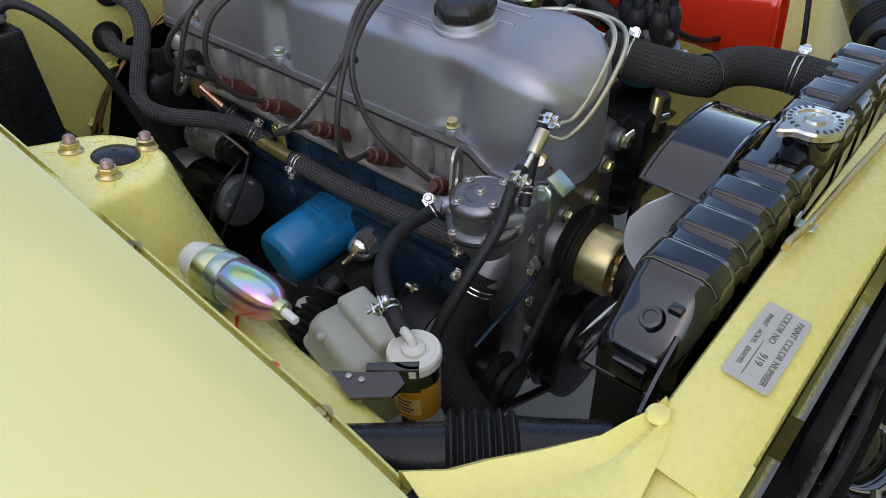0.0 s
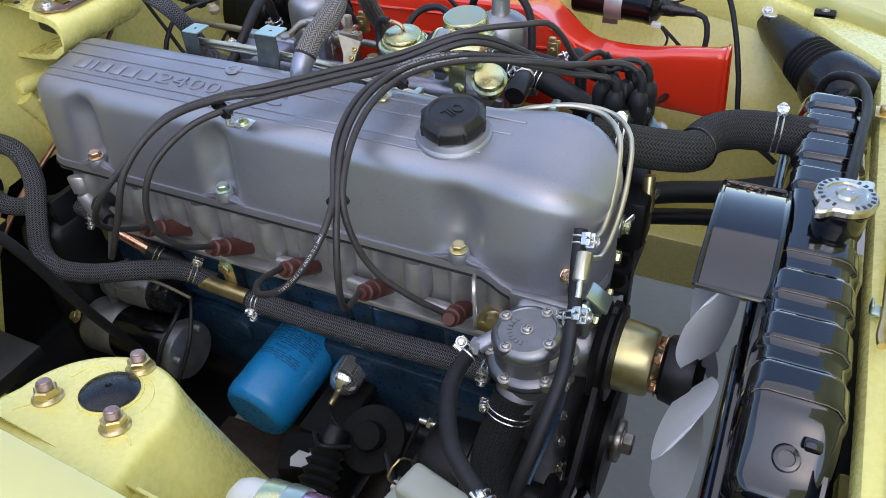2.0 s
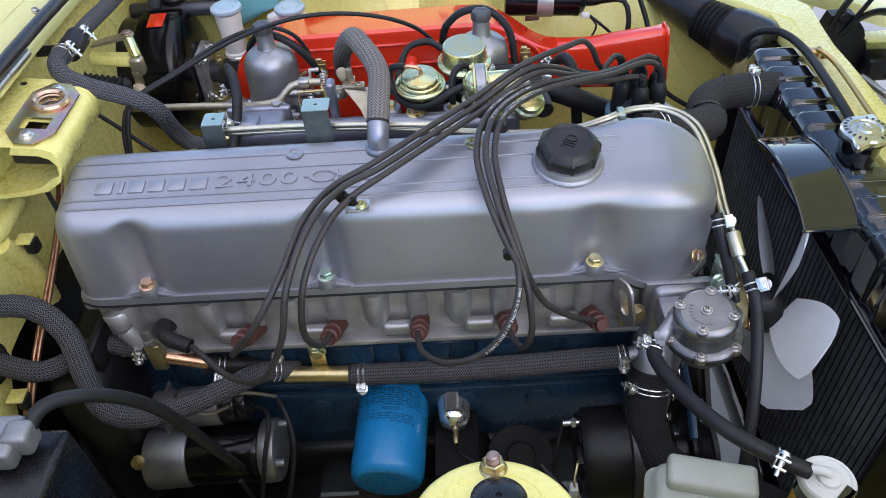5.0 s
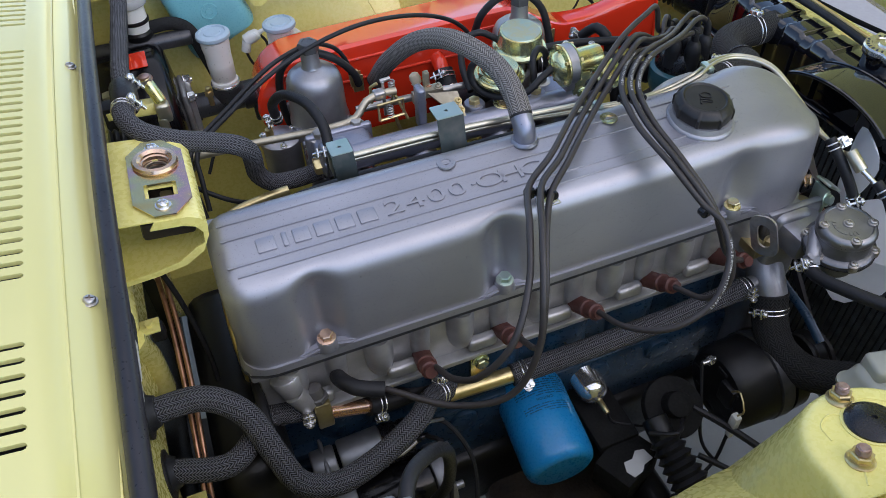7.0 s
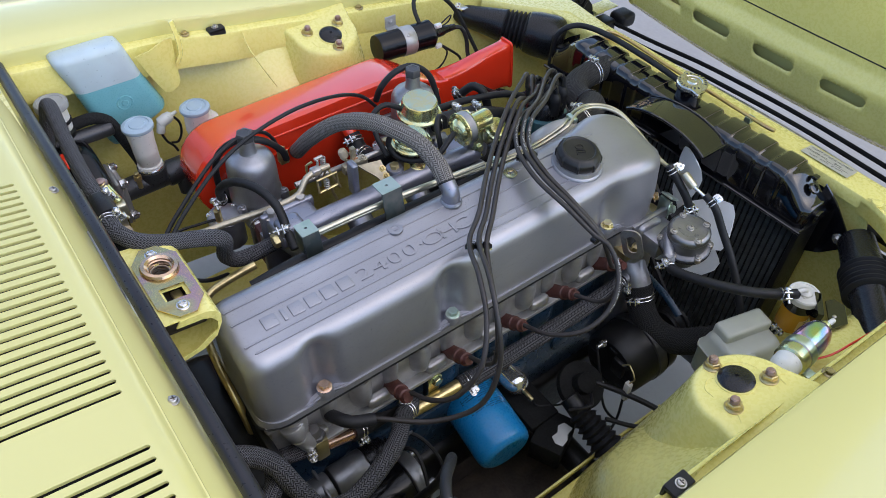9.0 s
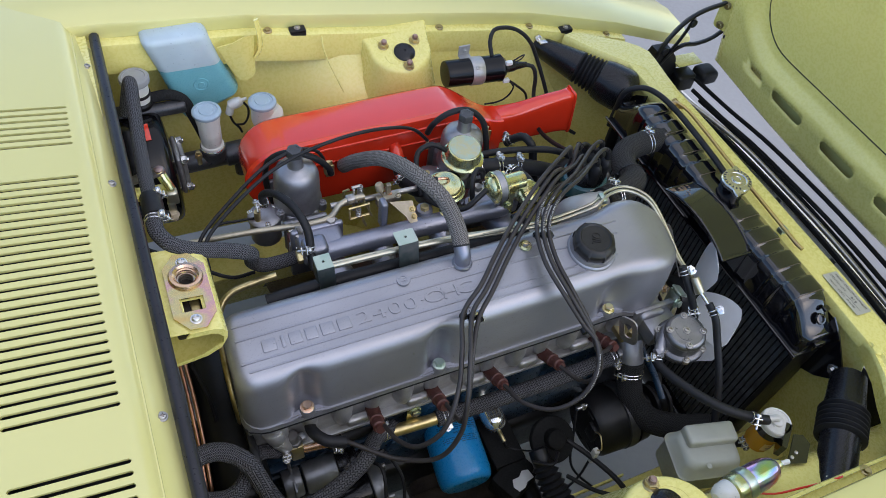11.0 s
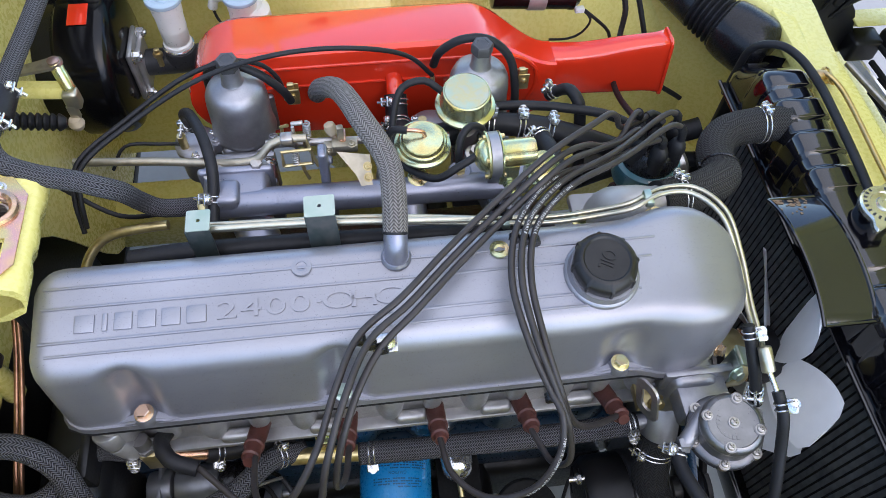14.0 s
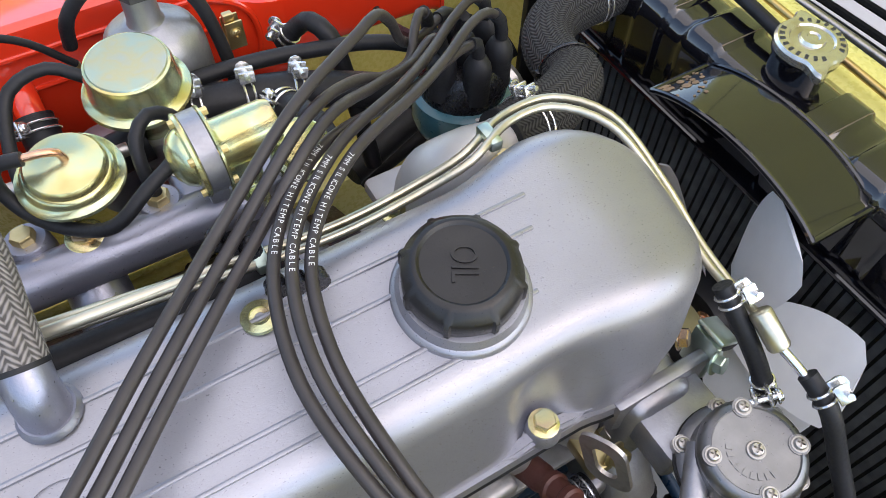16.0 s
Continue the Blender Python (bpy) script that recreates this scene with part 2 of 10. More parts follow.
def braid(name, dark, light, columns=11, pitch=210.0, lean=1.5, rough=0.85):
    """A hose's woven jacket: herringbone columns along the hose."""
    m, n, l, b = nodes_of(name)
    uv = n.new("ShaderNodeUVMap")
    sep = n.new("ShaderNodeSeparateXYZ")
    l.new(uv.outputs[0], sep.inputs[0])

    def calc(op, a, c):
        q = n.new("ShaderNodeMath")
        q.operation = op
        for i, v in enumerate((a, c)):
            if isinstance(v, (int, float)):
                q.inputs[i].default_value = v
            else:
                l.new(v, q.inputs[i])
        return q.outputs[0]
    cols = calc('MULTIPLY', sep.outputs["X"], columns * 2.0)
    zig = calc('PINGPONG', cols, 1.0)
    wave = calc('SINE', calc('MULTIPLY', calc('ADD', calc('MULTIPLY', sep.outputs["Y"], pitch), calc('MULTIPLY', zig, lean)), 6.2832), 0.0)
    gap = calc('COSINE', calc('MULTIPLY', cols, 6.2832), 0.0)
    height = calc('ADD', calc('MULTIPLY', wave, 0.35), calc('MULTIPLY', gap, -0.15))
    noise_t = n.new("ShaderNodeTexNoise")
    noise_t.inputs["Scale"].default_value = 60.0
    height2 = calc('ADD', height, calc('MULTIPLY', noise_t.outputs["Fac"], 0.35))
    rp = n.new("ShaderNodeMapRange")
    rp.inputs["From Min"].default_value, rp.inputs["From Max"].default_value = -0.08, 0.50
    l.new(height2, rp.inputs["Value"])
    mix = n.new("ShaderNodeMix")
    mix.data_type = 'RGBA'
    mix.inputs["A"].default_value, mix.inputs["B"].default_value = (*dark, 1), (*light, 1)
    l.new(rp.outputs[0], mix.inputs["Factor"])
    l.new(mix.outputs["Result"], b.inputs["Base Color"])
    b.inputs["Roughness"].default_value = rough
    b.inputs["Specular IOR Level"].default_value = 0.25
    bp = n.new("ShaderNodeBump")
    bp.inputs["Strength"].default_value, bp.inputs["Distance"].default_value = 0.7, 0.0012
    l.new(height2, bp.inputs["Height"])
    l.new(bp.outputs[0], b.inputs["Normal"])
    return m


def chromate(name, base, tints, rough=0.25, scale=25.0, stretch=(1, 1, 1)):
    """Zinc plating with its drifting yellow, green and rose film."""
    m, n, l, b = nodes_of(name)
    co = n.new("ShaderNodeTexCoord")
    mp = n.new("ShaderNodeMapping")
    mp.inputs["Scale"].default_value = stretch
    l.new(co.outputs["Object"], mp.inputs["Vector"])
    t = n.new("ShaderNodeTexNoise")
    t.inputs["Scale"].default_value, t.inputs["Detail"].default_value = scale, 3
    l.new(mp.outputs[0], t.inputs["Vector"])
    ramp = n.new("ShaderNodeValToRGB")
    els = ramp.color_ramp.elements
    cols = [base] + list(tints)
    els[0].position, els[0].color = 0.3, (*cols[0], 1)
    els[1].position, els[1].color = 0.7, (*cols[-1], 1)
    for i, c in enumerate(cols[1:-1]):
        e = els.new(0.3 + 0.4 * (i + 1) / (len(cols) - 1))
        e.color = (*c, 1)
    l.new(t.outputs["Fac"], ramp.inputs[0])
    l.new(ramp.outputs[0], b.inputs["Base Color"])
    b.inputs["Metallic"].default_value, b.inputs["Roughness"].default_value = 0.88, rough
    g = n.new("ShaderNodeTexNoise")
    g.inputs["Scale"].default_value = 500
    l.new(co.outputs["Object"], g.inputs["Vector"])
    bp = n.new("ShaderNodeBump")
    bp.inputs["Strength"].default_value, bp.inputs["Distance"].default_value = 0.06, 0.0005
    l.new(g.outputs["Fac"], bp.inputs["Height"])
    l.new(bp.outputs[0], b.inputs["Normal"])
    return m


def milky(name, color, rough=0.4, weight=0.35, vary=0.08):
    """Translucent plastic."""
    m = surface(name, color, rough, vary=vary, scale=20, grain=200, bump=0.04)
    b = m.node_tree.nodes["Principled BSDF"]
    b.inputs["Transmission Weight"].default_value = weight
    b.inputs["Subsurface Weight"].default_value = 0.3
    b.inputs["Subsurface Radius"].default_value = (0.02, 0.02, 0.02)
    return m


YELLOW = surface("yellow body paint", (0.655, 0.605, 0.245), 0.22, vary=0.03, scale=3, grain=900, bump=0.03, coat=0.5, rough_vary=0.1,
                 stain=(0.55, 0.47, 0.12), stain_amount=0.12)
BAY = surface("yellow bay paint", (0.78, 0.695, 0.225), 0.28, vary=0.025, scale=6, grain=180, bump=0.025, coat=0.3,
              stain=(0.55, 0.46, 0.15), stain_amount=0.14, bump_dist=0.001)
COVER = surface("painted cast cover", (0.345, 0.345, 0.380), 0.40, 0.72, vary=0.12, scale=12, grain=1300, bump=0.14, stretch=(0.5, 1, 1), rough_vary=0.18, stain=(0.27, 0.255, 0.25), stain_amount=0.4)
CAST = surface("bare cast aluminium", (0.44, 0.435, 0.44), 0.44, 0.7, vary=0.16, scale=40, grain=600, bump=0.3, stain=(0.20, 0.18, 0.17), stain_amount=0.45)
DARKCAST = surface("dark cast aluminium", (0.34, 0.34, 0.365), 0.42, 0.8, vary=0.2, scale=30, grain=500, bump=0.3, stain=(0.18, 0.18, 0.18), stain_amount=0.4)
POLISHED = surface("polished alloy", (0.245, 0.241, 0.241), 0.36, 0.9, vary=0.12, scale=60, grain=500, bump=0.12)
BLOCK = surface("blue engine enamel", (0.012, 0.038, 0.075), 0.32, vary=0.25, scale=25, grain=200, bump=0.25, coat=0.3, stain=(0.01, 0.012, 0.015), stain_amount=0.6)
RUBBER = surface("black rubber", (0.014, 0.014, 0.016), 0.50, vary=0.25, scale=40, grain=500, bump=0.14, spec=0.3)
WIRE = surface("black silicone lead", (0.034, 0.029, 0.028), 0.42, vary=0.15, scale=60, grain=600, bump=0.08, spec=0.4)
SEAL = surface("black weatherstrip", (0.018, 0.017, 0.021), 0.34, vary=0.25, scale=20, grain=300, bump=0.1, spec=0.4)
BLACKPLASTIC = surface("black plastic", (0.009, 0.009, 0.011), 0.27, vary=0.25, scale=40, grain=500, bump=0.08, spec=0.4)
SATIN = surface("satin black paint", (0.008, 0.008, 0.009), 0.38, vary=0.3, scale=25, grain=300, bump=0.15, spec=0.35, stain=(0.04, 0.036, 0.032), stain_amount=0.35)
GLOSSBLACK = surface("gloss black enamel on pressed steel", (0.004, 0.004, 0.005), 0.16, vary=0.2, scale=30, grain=140, bump=0.04, spec=0.30)
TANKBLACK = surface("gloss black tank enamel", (0.004, 0.004, 0.006), 0.08, vary=0.2, scale=30, grain=140, bump=0.06, coat=0.8, bump_dist=0.0012)
RED = surface("bright red enamel", (0.78, 0.040, 0.014), 0.16, vary=0.05, scale=10, grain=300, bump=0.04, coat=0.8)
FILTERBLUE = surface("blue filter paint", (0.004, 0.245, 0.58), 0.30, vary=0.05, scale=20, grain=300, bump=0.04, coat=0.25)
BOOT = surface("brown rubber boot", (0.085, 0.026, 0.02), 0.5, vary=0.2, scale=60, grain=400, bump=0.15)
HOSE = braid("braided hose jacket", (0.010, 0.010, 0.012), (0.135, 0.135, 0.148), columns=10, pitch=320, lean=1.4)
BIGHOSE = braid("wide braided hose jacket", (0.014, 0.013, 0.013), (0.062, 0.060, 0.058), columns=14, pitch=280, lean=1.4)
DARKBRAID = braid("black braided jacket", (0.009, 0.009, 0.010), (0.030, 0.030, 0.032), columns=14, pitch=200)
GOLD = chromate("yellow zinc plating", (0.60, 0.48, 0.20), ((0.66, 0.60, 0.28), (0.54, 0.62, 0.40), (0.66, 0.60, 0.30), (0.62, 0.46, 0.28)), 0.25, 26)
RAINBOW = chromate("iridescent zinc plating", (0.60, 0.44, 0.18), ((0.56, 0.50, 0.26), (0.60, 0.36, 0.36), (0.66, 0.42, 0.30), (0.62, 0.50, 0.22)), 0.2, 22, (0.6, 1, 1))
GREENZINC = chromate("pale green zinc plating", (0.42, 0.54, 0.47), ((0.50, 0.58, 0.50), (0.40, 0.52, 0.43)), 0.28, 30)
ZINC = chromate("bright zinc plating", (0.66, 0.66, 0.66), ((0.74, 0.73, 0.71), (0.6, 0.62, 0.64)), 0.22, 60)
STEEL = chromate("worn steel", (0.42, 0.40, 0.37), ((0.5, 0.47, 0.44), (0.36, 0.32, 0.28)), 0.34, 80)
CHROME = chromate("chrome plating", (0.78, 0.78, 0.78), ((0.82, 0.82, 0.82), (0.75, 0.76, 0.77)), 0.08, 20)
DULLCOPPER = chromate("tarnished copper pipe", (0.34, 0.17, 0.10), ((0.40, 0.22, 0.14), (0.22, 0.11, 0.07)), 0.34, 60)
COPPER = chromate("copper pipe", (0.66, 0.34, 0.20), ((0.72, 0.42, 0.28), (0.5, 0.26, 0.16)), 0.25, 60)
BRASS = chromate("brass", (0.62, 0.48, 0.22), ((0.68, 0.55, 0.28), (0.5, 0.38, 0.18)), 0.28, 60)
WHITE = milky("milky white plastic", (0.80, 0.80, 0.78), 0.35, 0.15)
TANKPLASTIC = milky("yellowed clear plastic", (0.60, 0.62, 0.55), 0.38, 0.35, 0.12)
WASHER = milky("washer bottle plastic", (0.55, 0.66, 0.72), 0.35, 0.15)
FLUID = surface("blue washer fluid", (0.17, 0.46, 0.52), 0.3, vary=0.05, bump=0.02)
AMBER = milky("amber fuel in clear plastic", (0.70, 0.34, 0.03), 0.2, 0.3)
CONCRETE = surface("grey concrete", (0.36, 0.34, 0.33), 0.8, vary=0.12, scale=1.5, grain=60, bump=0.3, bump_dist=0.003, stain=(0.24, 0.22, 0.21), stain_amount=0.4)
LABEL = surface("silver label", (0.50, 0.48, 0.44), 0.45, 0.3, vary=0.08, bump=0.02)
INK = surface("black ink", (0.02, 0.02, 0.02), 0.5, vary=0.1, bump=0.0)
WHITEINK = surface("white ink", (0.55, 0.55, 0.54), 0.5, vary=0.1, bump=0.0)
RUSTY = chromate("rusty steel", (0.36, 0.22, 0.20), ((0.42, 0.30, 0.26), (0.26, 0.15, 0.11)), 0.45, 120)
MANIFOLD = surface("lavender-grey cast manifold", (0.28, 0.288, 0.345), 0.36, 0.75, vary=0.12, scale=25, grain=700, bump=0.22, stain=(0.22, 0.21, 0.21), stain_amount=0.35)
SMOOTHCAST = surface("smooth pale cast alloy", (0.56, 0.54, 0.52), 0.45, 0.35, vary=0.10, scale=30, grain=800, bump=0.15)
PALEGOLD = chromate("pale gold zinc pipe", (0.50, 0.45, 0.33), ((0.56, 0.52, 0.41), (0.46, 0.46, 0.36)), 0.30, 60)
FANWHITE = surface("milky white fan plastic", (0.86, 0.87, 0.88), 0.45, vary=0.04, scale=30, grain=300, bump=0.05)
MATTE = surface("matt black paint", (0.012, 0.012, 0.012), 0.85, vary=0.3, scale=30, grain=300, bump=0.15, spec=0.15)
MAROON = surface("maroon phenolic board", (0.09, 0.028, 0.030), 0.5, vary=0.2, scale=60, grain=400, bump=0.1)
IRIS = chromate("rainbow zinc plating", (0.70, 0.54, 0.12), ((0.36, 0.60, 0.30), (0.36, 0.50, 0.68), (0.64, 0.36, 0.62), (0.78, 0.40, 0.32), (0.70, 0.58, 0.16)), 0.18, 26, (0.5, 1, 1))
DULLGOLD = chromate("dulled yellow zinc plating", (0.40, 0.31, 0.15), ((0.46, 0.38, 0.20), (0.33, 0.28, 0.17)), 0.34, 50)
CAPMETAL = chromate("tarnished plated cap", (0.56, 0.53, 0.45), ((0.62, 0.60, 0.55), (0.48, 0.42, 0.32)), 0.20, 60)
PULLEYGOLD = chromate("dull gold pulley plating", (0.44, 0.37, 0.17), ((0.52, 0.46, 0.24), (0.36, 0.31, 0.16)), 0.30, 40)
ROSEGOLD = chromate("rose-gold zinc plating", (0.60, 0.42, 0.26), ((0.68, 0.46, 0.34), (0.55, 0.42, 0.22)), 0.2, 40)
CAPBLACK = surface("worn black moulded plastic", (0.013, 0.012, 0.012), 0.36, vary=0.25, scale=50, grain=700, bump=0.12, spec=0.4, stain=(0.06, 0.052, 0.045), stain_amount=0.3)
DARKZINC = surface("dark phosphated steel", (0.07, 0.07, 0.075), 0.4, 0.6, vary=0.2, scale=60, grain=400, bump=0.1)

# ---- the setting: ground and the car's body round the engine bay ----
bm = bmesh.new()
bmesh.ops.create_grid(bm, x_segments=8, y_segments=8, size=300)
tagged(part("ground", bm, CONCRETE, smooth=False), "pale grey concrete ground under the car", "ground", kind="structure")

LIP = ((-0.60, 0.865), (-0.40, 0.862), (-0.144, 0.838), (-0.06, 0.822), (0.23, 0.778), (0.45, 0.742), (0.70, 0.673), (0.95, 0.585))


def lip_z(x):
    return lerp_table(LIP, x)


def flip(p, side):
    """The same place on the near (-1) or far (1) side of the car."""
    return Vector((p[0], p[1] if side < 0 else 2 * CL - p[1], p[2]))


def fender(side, name, label):
    """The wing: a rolled inner edge, a gutter with bolts and the crowned outer skin."""
    ob = thing(name, label, "fender", flip((0.2, -0.5, 0.6), side), kind="structure")
    rows = []
    for i in range(49):
        x = -1.09 + 2.04 * i / 48
        z = lip_z(x)
        prof = [(-0.3865, -0.006), (-0.3870, 0.012), (-0.3895, 0.0185), (-0.3970, 0.0225), (-0.44, 0.0275), (-0.50, 0.030), (-0.57, 0.017), (-0.64, -0.018), (-0.70, -0.075), (-0.74, -0.16), (-0.755, -0.28), (-0.75, -0.42), (-0.735, -0.56)]
        rows.append([flip((x, y, z + dz), side) for y, dz in prof])
    b = bmesh.new()
    sheet(b, rows, 0.0015)
    part("skin", b, YELLOW, ob)
    rows = []
    low = -0.012 if side < 0 else 0.0
    for i in range(49):
        x = -0.44 + 1.16 * i / 48
        z = lip_z(x) + low
        hang = ((-0.366, -0.03),) if side < 0 else ((-0.3655, -0.024), (-0.3600, -0.040), (-0.3595, -0.060))
        rows.append([flip((x, y, z + dz), side) for y, dz in ((-0.3985, -0.0075), (-0.372, -0.008), (-0.368, -0.010), (-0.366, -0.016)) + hang])
    b = bmesh.new()
    sheet(b, rows, 0.0015)
    part("gutter", b, BAY, ob)
    for x in ((-0.117, 0.231, 0.448, 0.665) if side > 0 else (0.231, 0.448, 0.665)):
        b = bmesh.new()
        p = flip((x, -0.3765, lip_z(x) - 0.0075 + low), side)
        hexa(b, p, (0, 0, 1), 0.0055, 0.004, 17 * x, 0.0085)
        part("bolt", b, DULLGOLD, ob, "tarnished gold bolt")
    for x in (-0.062, 0.545):
        b = bmesh.new()
        box(b, flip((x, -0.376, lip_z(x) - 0.004), side), (0.030, 0.017, 0.007), 0.002)
        box(b, flip((x, -0.3695, lip_z(x) - 0.011), side), (0.030, 0.004, 0.018), 0.0015)
        part("buffer", b, RUBBER, ob, "black rubber bonnet buffer")
        b = bmesh.new()
        screw_head(b, flip((x, -0.377, lip_z(x) - 0.0006), side), (0, 0, 1), 0.0045)
        part("buffer_screw", b, STEEL, ob)
    return ob


fender(-1, "fender_near", "pale yellow glossy fender with a rolled inner edge")
fender(1, "fender_far", "pale yellow glossy fender beyond the engine bay")


def apron(side, name):
    """The inner wing under the gutter, with the wheel house bulging in behind the tower."""
    ob = thing(name, "yellow painted inner fender apron of the engine bay", "inner fender", flip((0.1, -0.36, 0.5), side), kind="structure")
    rows = []
    for i in range(57):
        x = -0.437 + 1.10 * i / 56
        z = lip_z(x) - 0.012
        bulge = 0.05 * math.exp(-((x - 0.10) / 0.22) ** 2) - 0.085 * (1 - smooth01(-0.14, 0.02, x))
        back = 0.06 * (1 - smooth01(-0.14, 0.02, x))
        prof = [(-0.3740, z + 0.001), (-0.3700 - back * 0.5, z - 0.010), (-0.3700 - back, z - 0.020), (-0.3630 - back, z - 0.036), (-0.352 + bulge * 0.3 - back * 0.6, z - 0.075), (-0.33 + bulge * 0.8, z - 0.125), (-0.305 + bulge, z - 0.165), (-0.29 + bulge, z - 0.22), (-0.285 + bulge, z - 0.30), (-0.28 + bulge, 0.40), (-0.28 + bulge, 0.34)]
        if side < 0:
            k, shelf = smooth01(0.17, 0.24, x), min(0.692 - 0.16 * max(0.0, x - 0.24), z - 0.040)
            ledge = [(-0.3740, z + 0.001), (-0.3715, z - 0.012), (-0.3690, shelf + 0.016), (-0.3640, shelf + 0.004), (-0.346, shelf), (-0.331, shelf - 0.002), (-0.319, shelf - 0.010), (-0.311, shelf - 0.026), (-0.306, shelf - 0.09), (-0.300, 0.40), (-0.28, 0.34)]
            prof = [(y + (v - y) * k, zz + (w - zz) * k) for (y, zz), (v, w) in zip(prof, ledge)]
        rows.append([flip((x, y, max(zz, 0.33)), side) for y, zz in prof])
    b = bmesh.new()
    sheet(b, rows, 0.0015, (0, -0.3 * -side, -1))
    part("panel", b, BAY, ob)
    if side > 0:
        b = bmesh.new()
        tube(b, [flip(p, side) for p in ((-0.020, -0.362, 0.806), (-0.020, -0.350, 0.785), (-0.013, -0.330, 0.760), (0.004, -0.302, 0.716))], 0.0014, 6, 0.01)
        part("pressed_fold", b, BAY, ob)
    b = bmesh.new()
    box(b, flip((0.12, -0.225, 0.33), side), (1.15, 0.075, 0.10), 0.008)
    part("frame_rail", b, BAY, ob)
    b = bmesh.new()
    box(b, flip((-0.02, -0.18, 0.384), side), (0.60, 0.004, 0.012), 0.001)
    part("rail_flange", b, BAY, ob)
    return ob


apron(-1, "inner_fender_near")
apron(1, "inner_fender_far")


RODNUT = chromate("yellow zinc nut", (0.52, 0.40, 0.17), ((0.58, 0.47, 0.24), (0.44, 0.34, 0.18)), 0.32, 60)


def strut_tower(side, name, label, lean, dx):
    """A half-round nose towards the engine whose flanks flare out to the fender; lean tips its top inwards."""
    cx, cy = 0.117 + dx, -0.340
    ob = thing(name, label, "strut tower", flip((cx, cy, 0.45), side), kind="structure")

    def up(x, y, dz=0.0):
        return flip((x, y, 0.776 + dz - lean * (y + 0.345)), side)
    rings = []
    for dz, r in ((-0.376, 0.158), (-0.276, 0.130), (-0.176, 0.1030), (-0.076, 0.0780), (-0.030, 0.0675), (-0.012, 0.0645), (-0.0055, 0.0630), (-0.0022, 0.0612), (-0.0006, 0.0590), (0.0, 0.0555), (0.0, 0.046)):
        ring = [(cx + r * math.cos(t), cy + 0.002 + (r - 0.003) * math.sin(t)) for t in [math.pi * (k - 1) / 38 for k in range(41)]]
        out = cy - 0.060
        wide = r + 0.014
        left, right = ring[-1], ring[0]
        ring += [(left[0] + (cx - wide - left[0]) * f, left[1] + (out - left[1]) * f) for f in (0.35, 0.7, 1.0)]
        ring += [(cx - wide * f, out - 0.002) for f in (0.6, 0.2, -0.2, -0.6)]
        ring += [(right[0] + (cx + wide - right[0]) * f, right[1] + (out - right[1]) * f) for f in (1.0, 0.7, 0.35)]
        rings.append([up(x, y, dz) for x, y in ring])
    b = bmesh.new()
    loft(b, rings)
    bmesh.ops.recalc_face_normals(b, faces=b.faces[:])
    part("shell", b, BAY, ob, angle=60)
    tip = (Vector((0, 0, 1)) + Vector((0, lean * (1 if side < 0 else -1), 0))).normalized()
    b = bmesh.new()
    revolve(b, [(0.0235, 0.0), (0.0232, 0.0012), (0.0218, 0.0016)], place(up(cx + 0.004, cy + 0.020), tip), 40)
    part("cap_seat", b, BAY, ob)
    b = bmesh.new()
    revolve(b, [(0.0212, 0.0), (0.0212, 0.0022), (0.0200, 0.0034), (0.0150, 0.0052), (0.0080, 0.0066), (0.0024, 0.0070), (0.0016, 0.0052), (0, 0.0052)], place(up(cx + 0.004, cy + 0.020, 0.001), tip), 40)
    part("dust_cap", b, BLACKPLASTIC, ob, "domed black plastic dust cap")
    for x, y in ((cx - 0.032, -0.343), (cx + 0.002, -0.2895), (cx + 0.033, -0.343)):
        p = up(x, y)
        b = bmesh.new()
        revolve(b, [(0.0108, 0), (0.0110, 0.0012), (0.0096, 0.0024), (0.0088, 0.0045)], place(p, tip), 24)
        hexa(b, p + tip * 0.002, tip, 0.0088, 0.0076, 300 * x)
        nut = part("nut", b, RODNUT, ob, "yellow zinc flange nut")
        b = bmesh.new()
        for k in range(4):
            rod(b, p + tip * (0.0092 + k * 0.0015), p + tip * (0.0104 + k * 0.0015), 0.0056, 0.0051, 14)
        rod(b, p + tip * 0.0150, p + tip * 0.0160, 0.0044, 0.0036, 14)
        part("stud", b, RUSTY, nut, "rusty threaded stud")
    for q in ([(-0.044, -0.022), (-0.036, -0.010), (-0.036, -0.002)], [(-0.036, 0.020), (-0.033, 0.034), (-0.018, 0.041), (-0.007, 0.036), (0.004, 0.042), (0.018, 0.043), (0.034, 0.030), (0.038, 0.016)], [(0.040, -0.020), (0.046, -0.006), (0.056, -0.012)]):
        b = bmesh.new()
        tube(b, [up(cx + x, cy + y, -0.0001) for x, y in q], 0.0010, 6, 0.003)
        part("pressed_rib", b, BAY, ob)
    return ob


strut_tower(-1, "strut_tower_near", "yellow strut tower with three gold nuts and a black cap", 0.20, 0.0)
strut_tower(1, "strut_tower_far", "yellow strut tower on the far inner fender", 0.28, 0.012)


# firewall, thick sheet with a pressed bead and a tunnel mouth behind the engine
fw = thing("wall_firewall", "yellow painted firewall with pressed beads", "firewall", (-0.44, CL, 0.4), kind="structure")
bm = bmesh.new()
rows = []
for i in range(41):
    y = -0.42 + 1.14 * i / 40
    tunnel = 0.62 - 0.30 * smooth01(0.14, 0.34, abs(y - CL + 0.02))
    rows.append([(-0.437 - 0.0 * z, y, z) for z in (0.885 - 0.09 * (y - CL) ** 2, 0.80, 0.72, max(tunnel, 0.32) + 0.02, max(tunnel, 0.32))])
sheet(bm, rows, 0.003, (-1, 0, 0))
part("panel", bm, BAY, fw)
bm = bmesh.new()
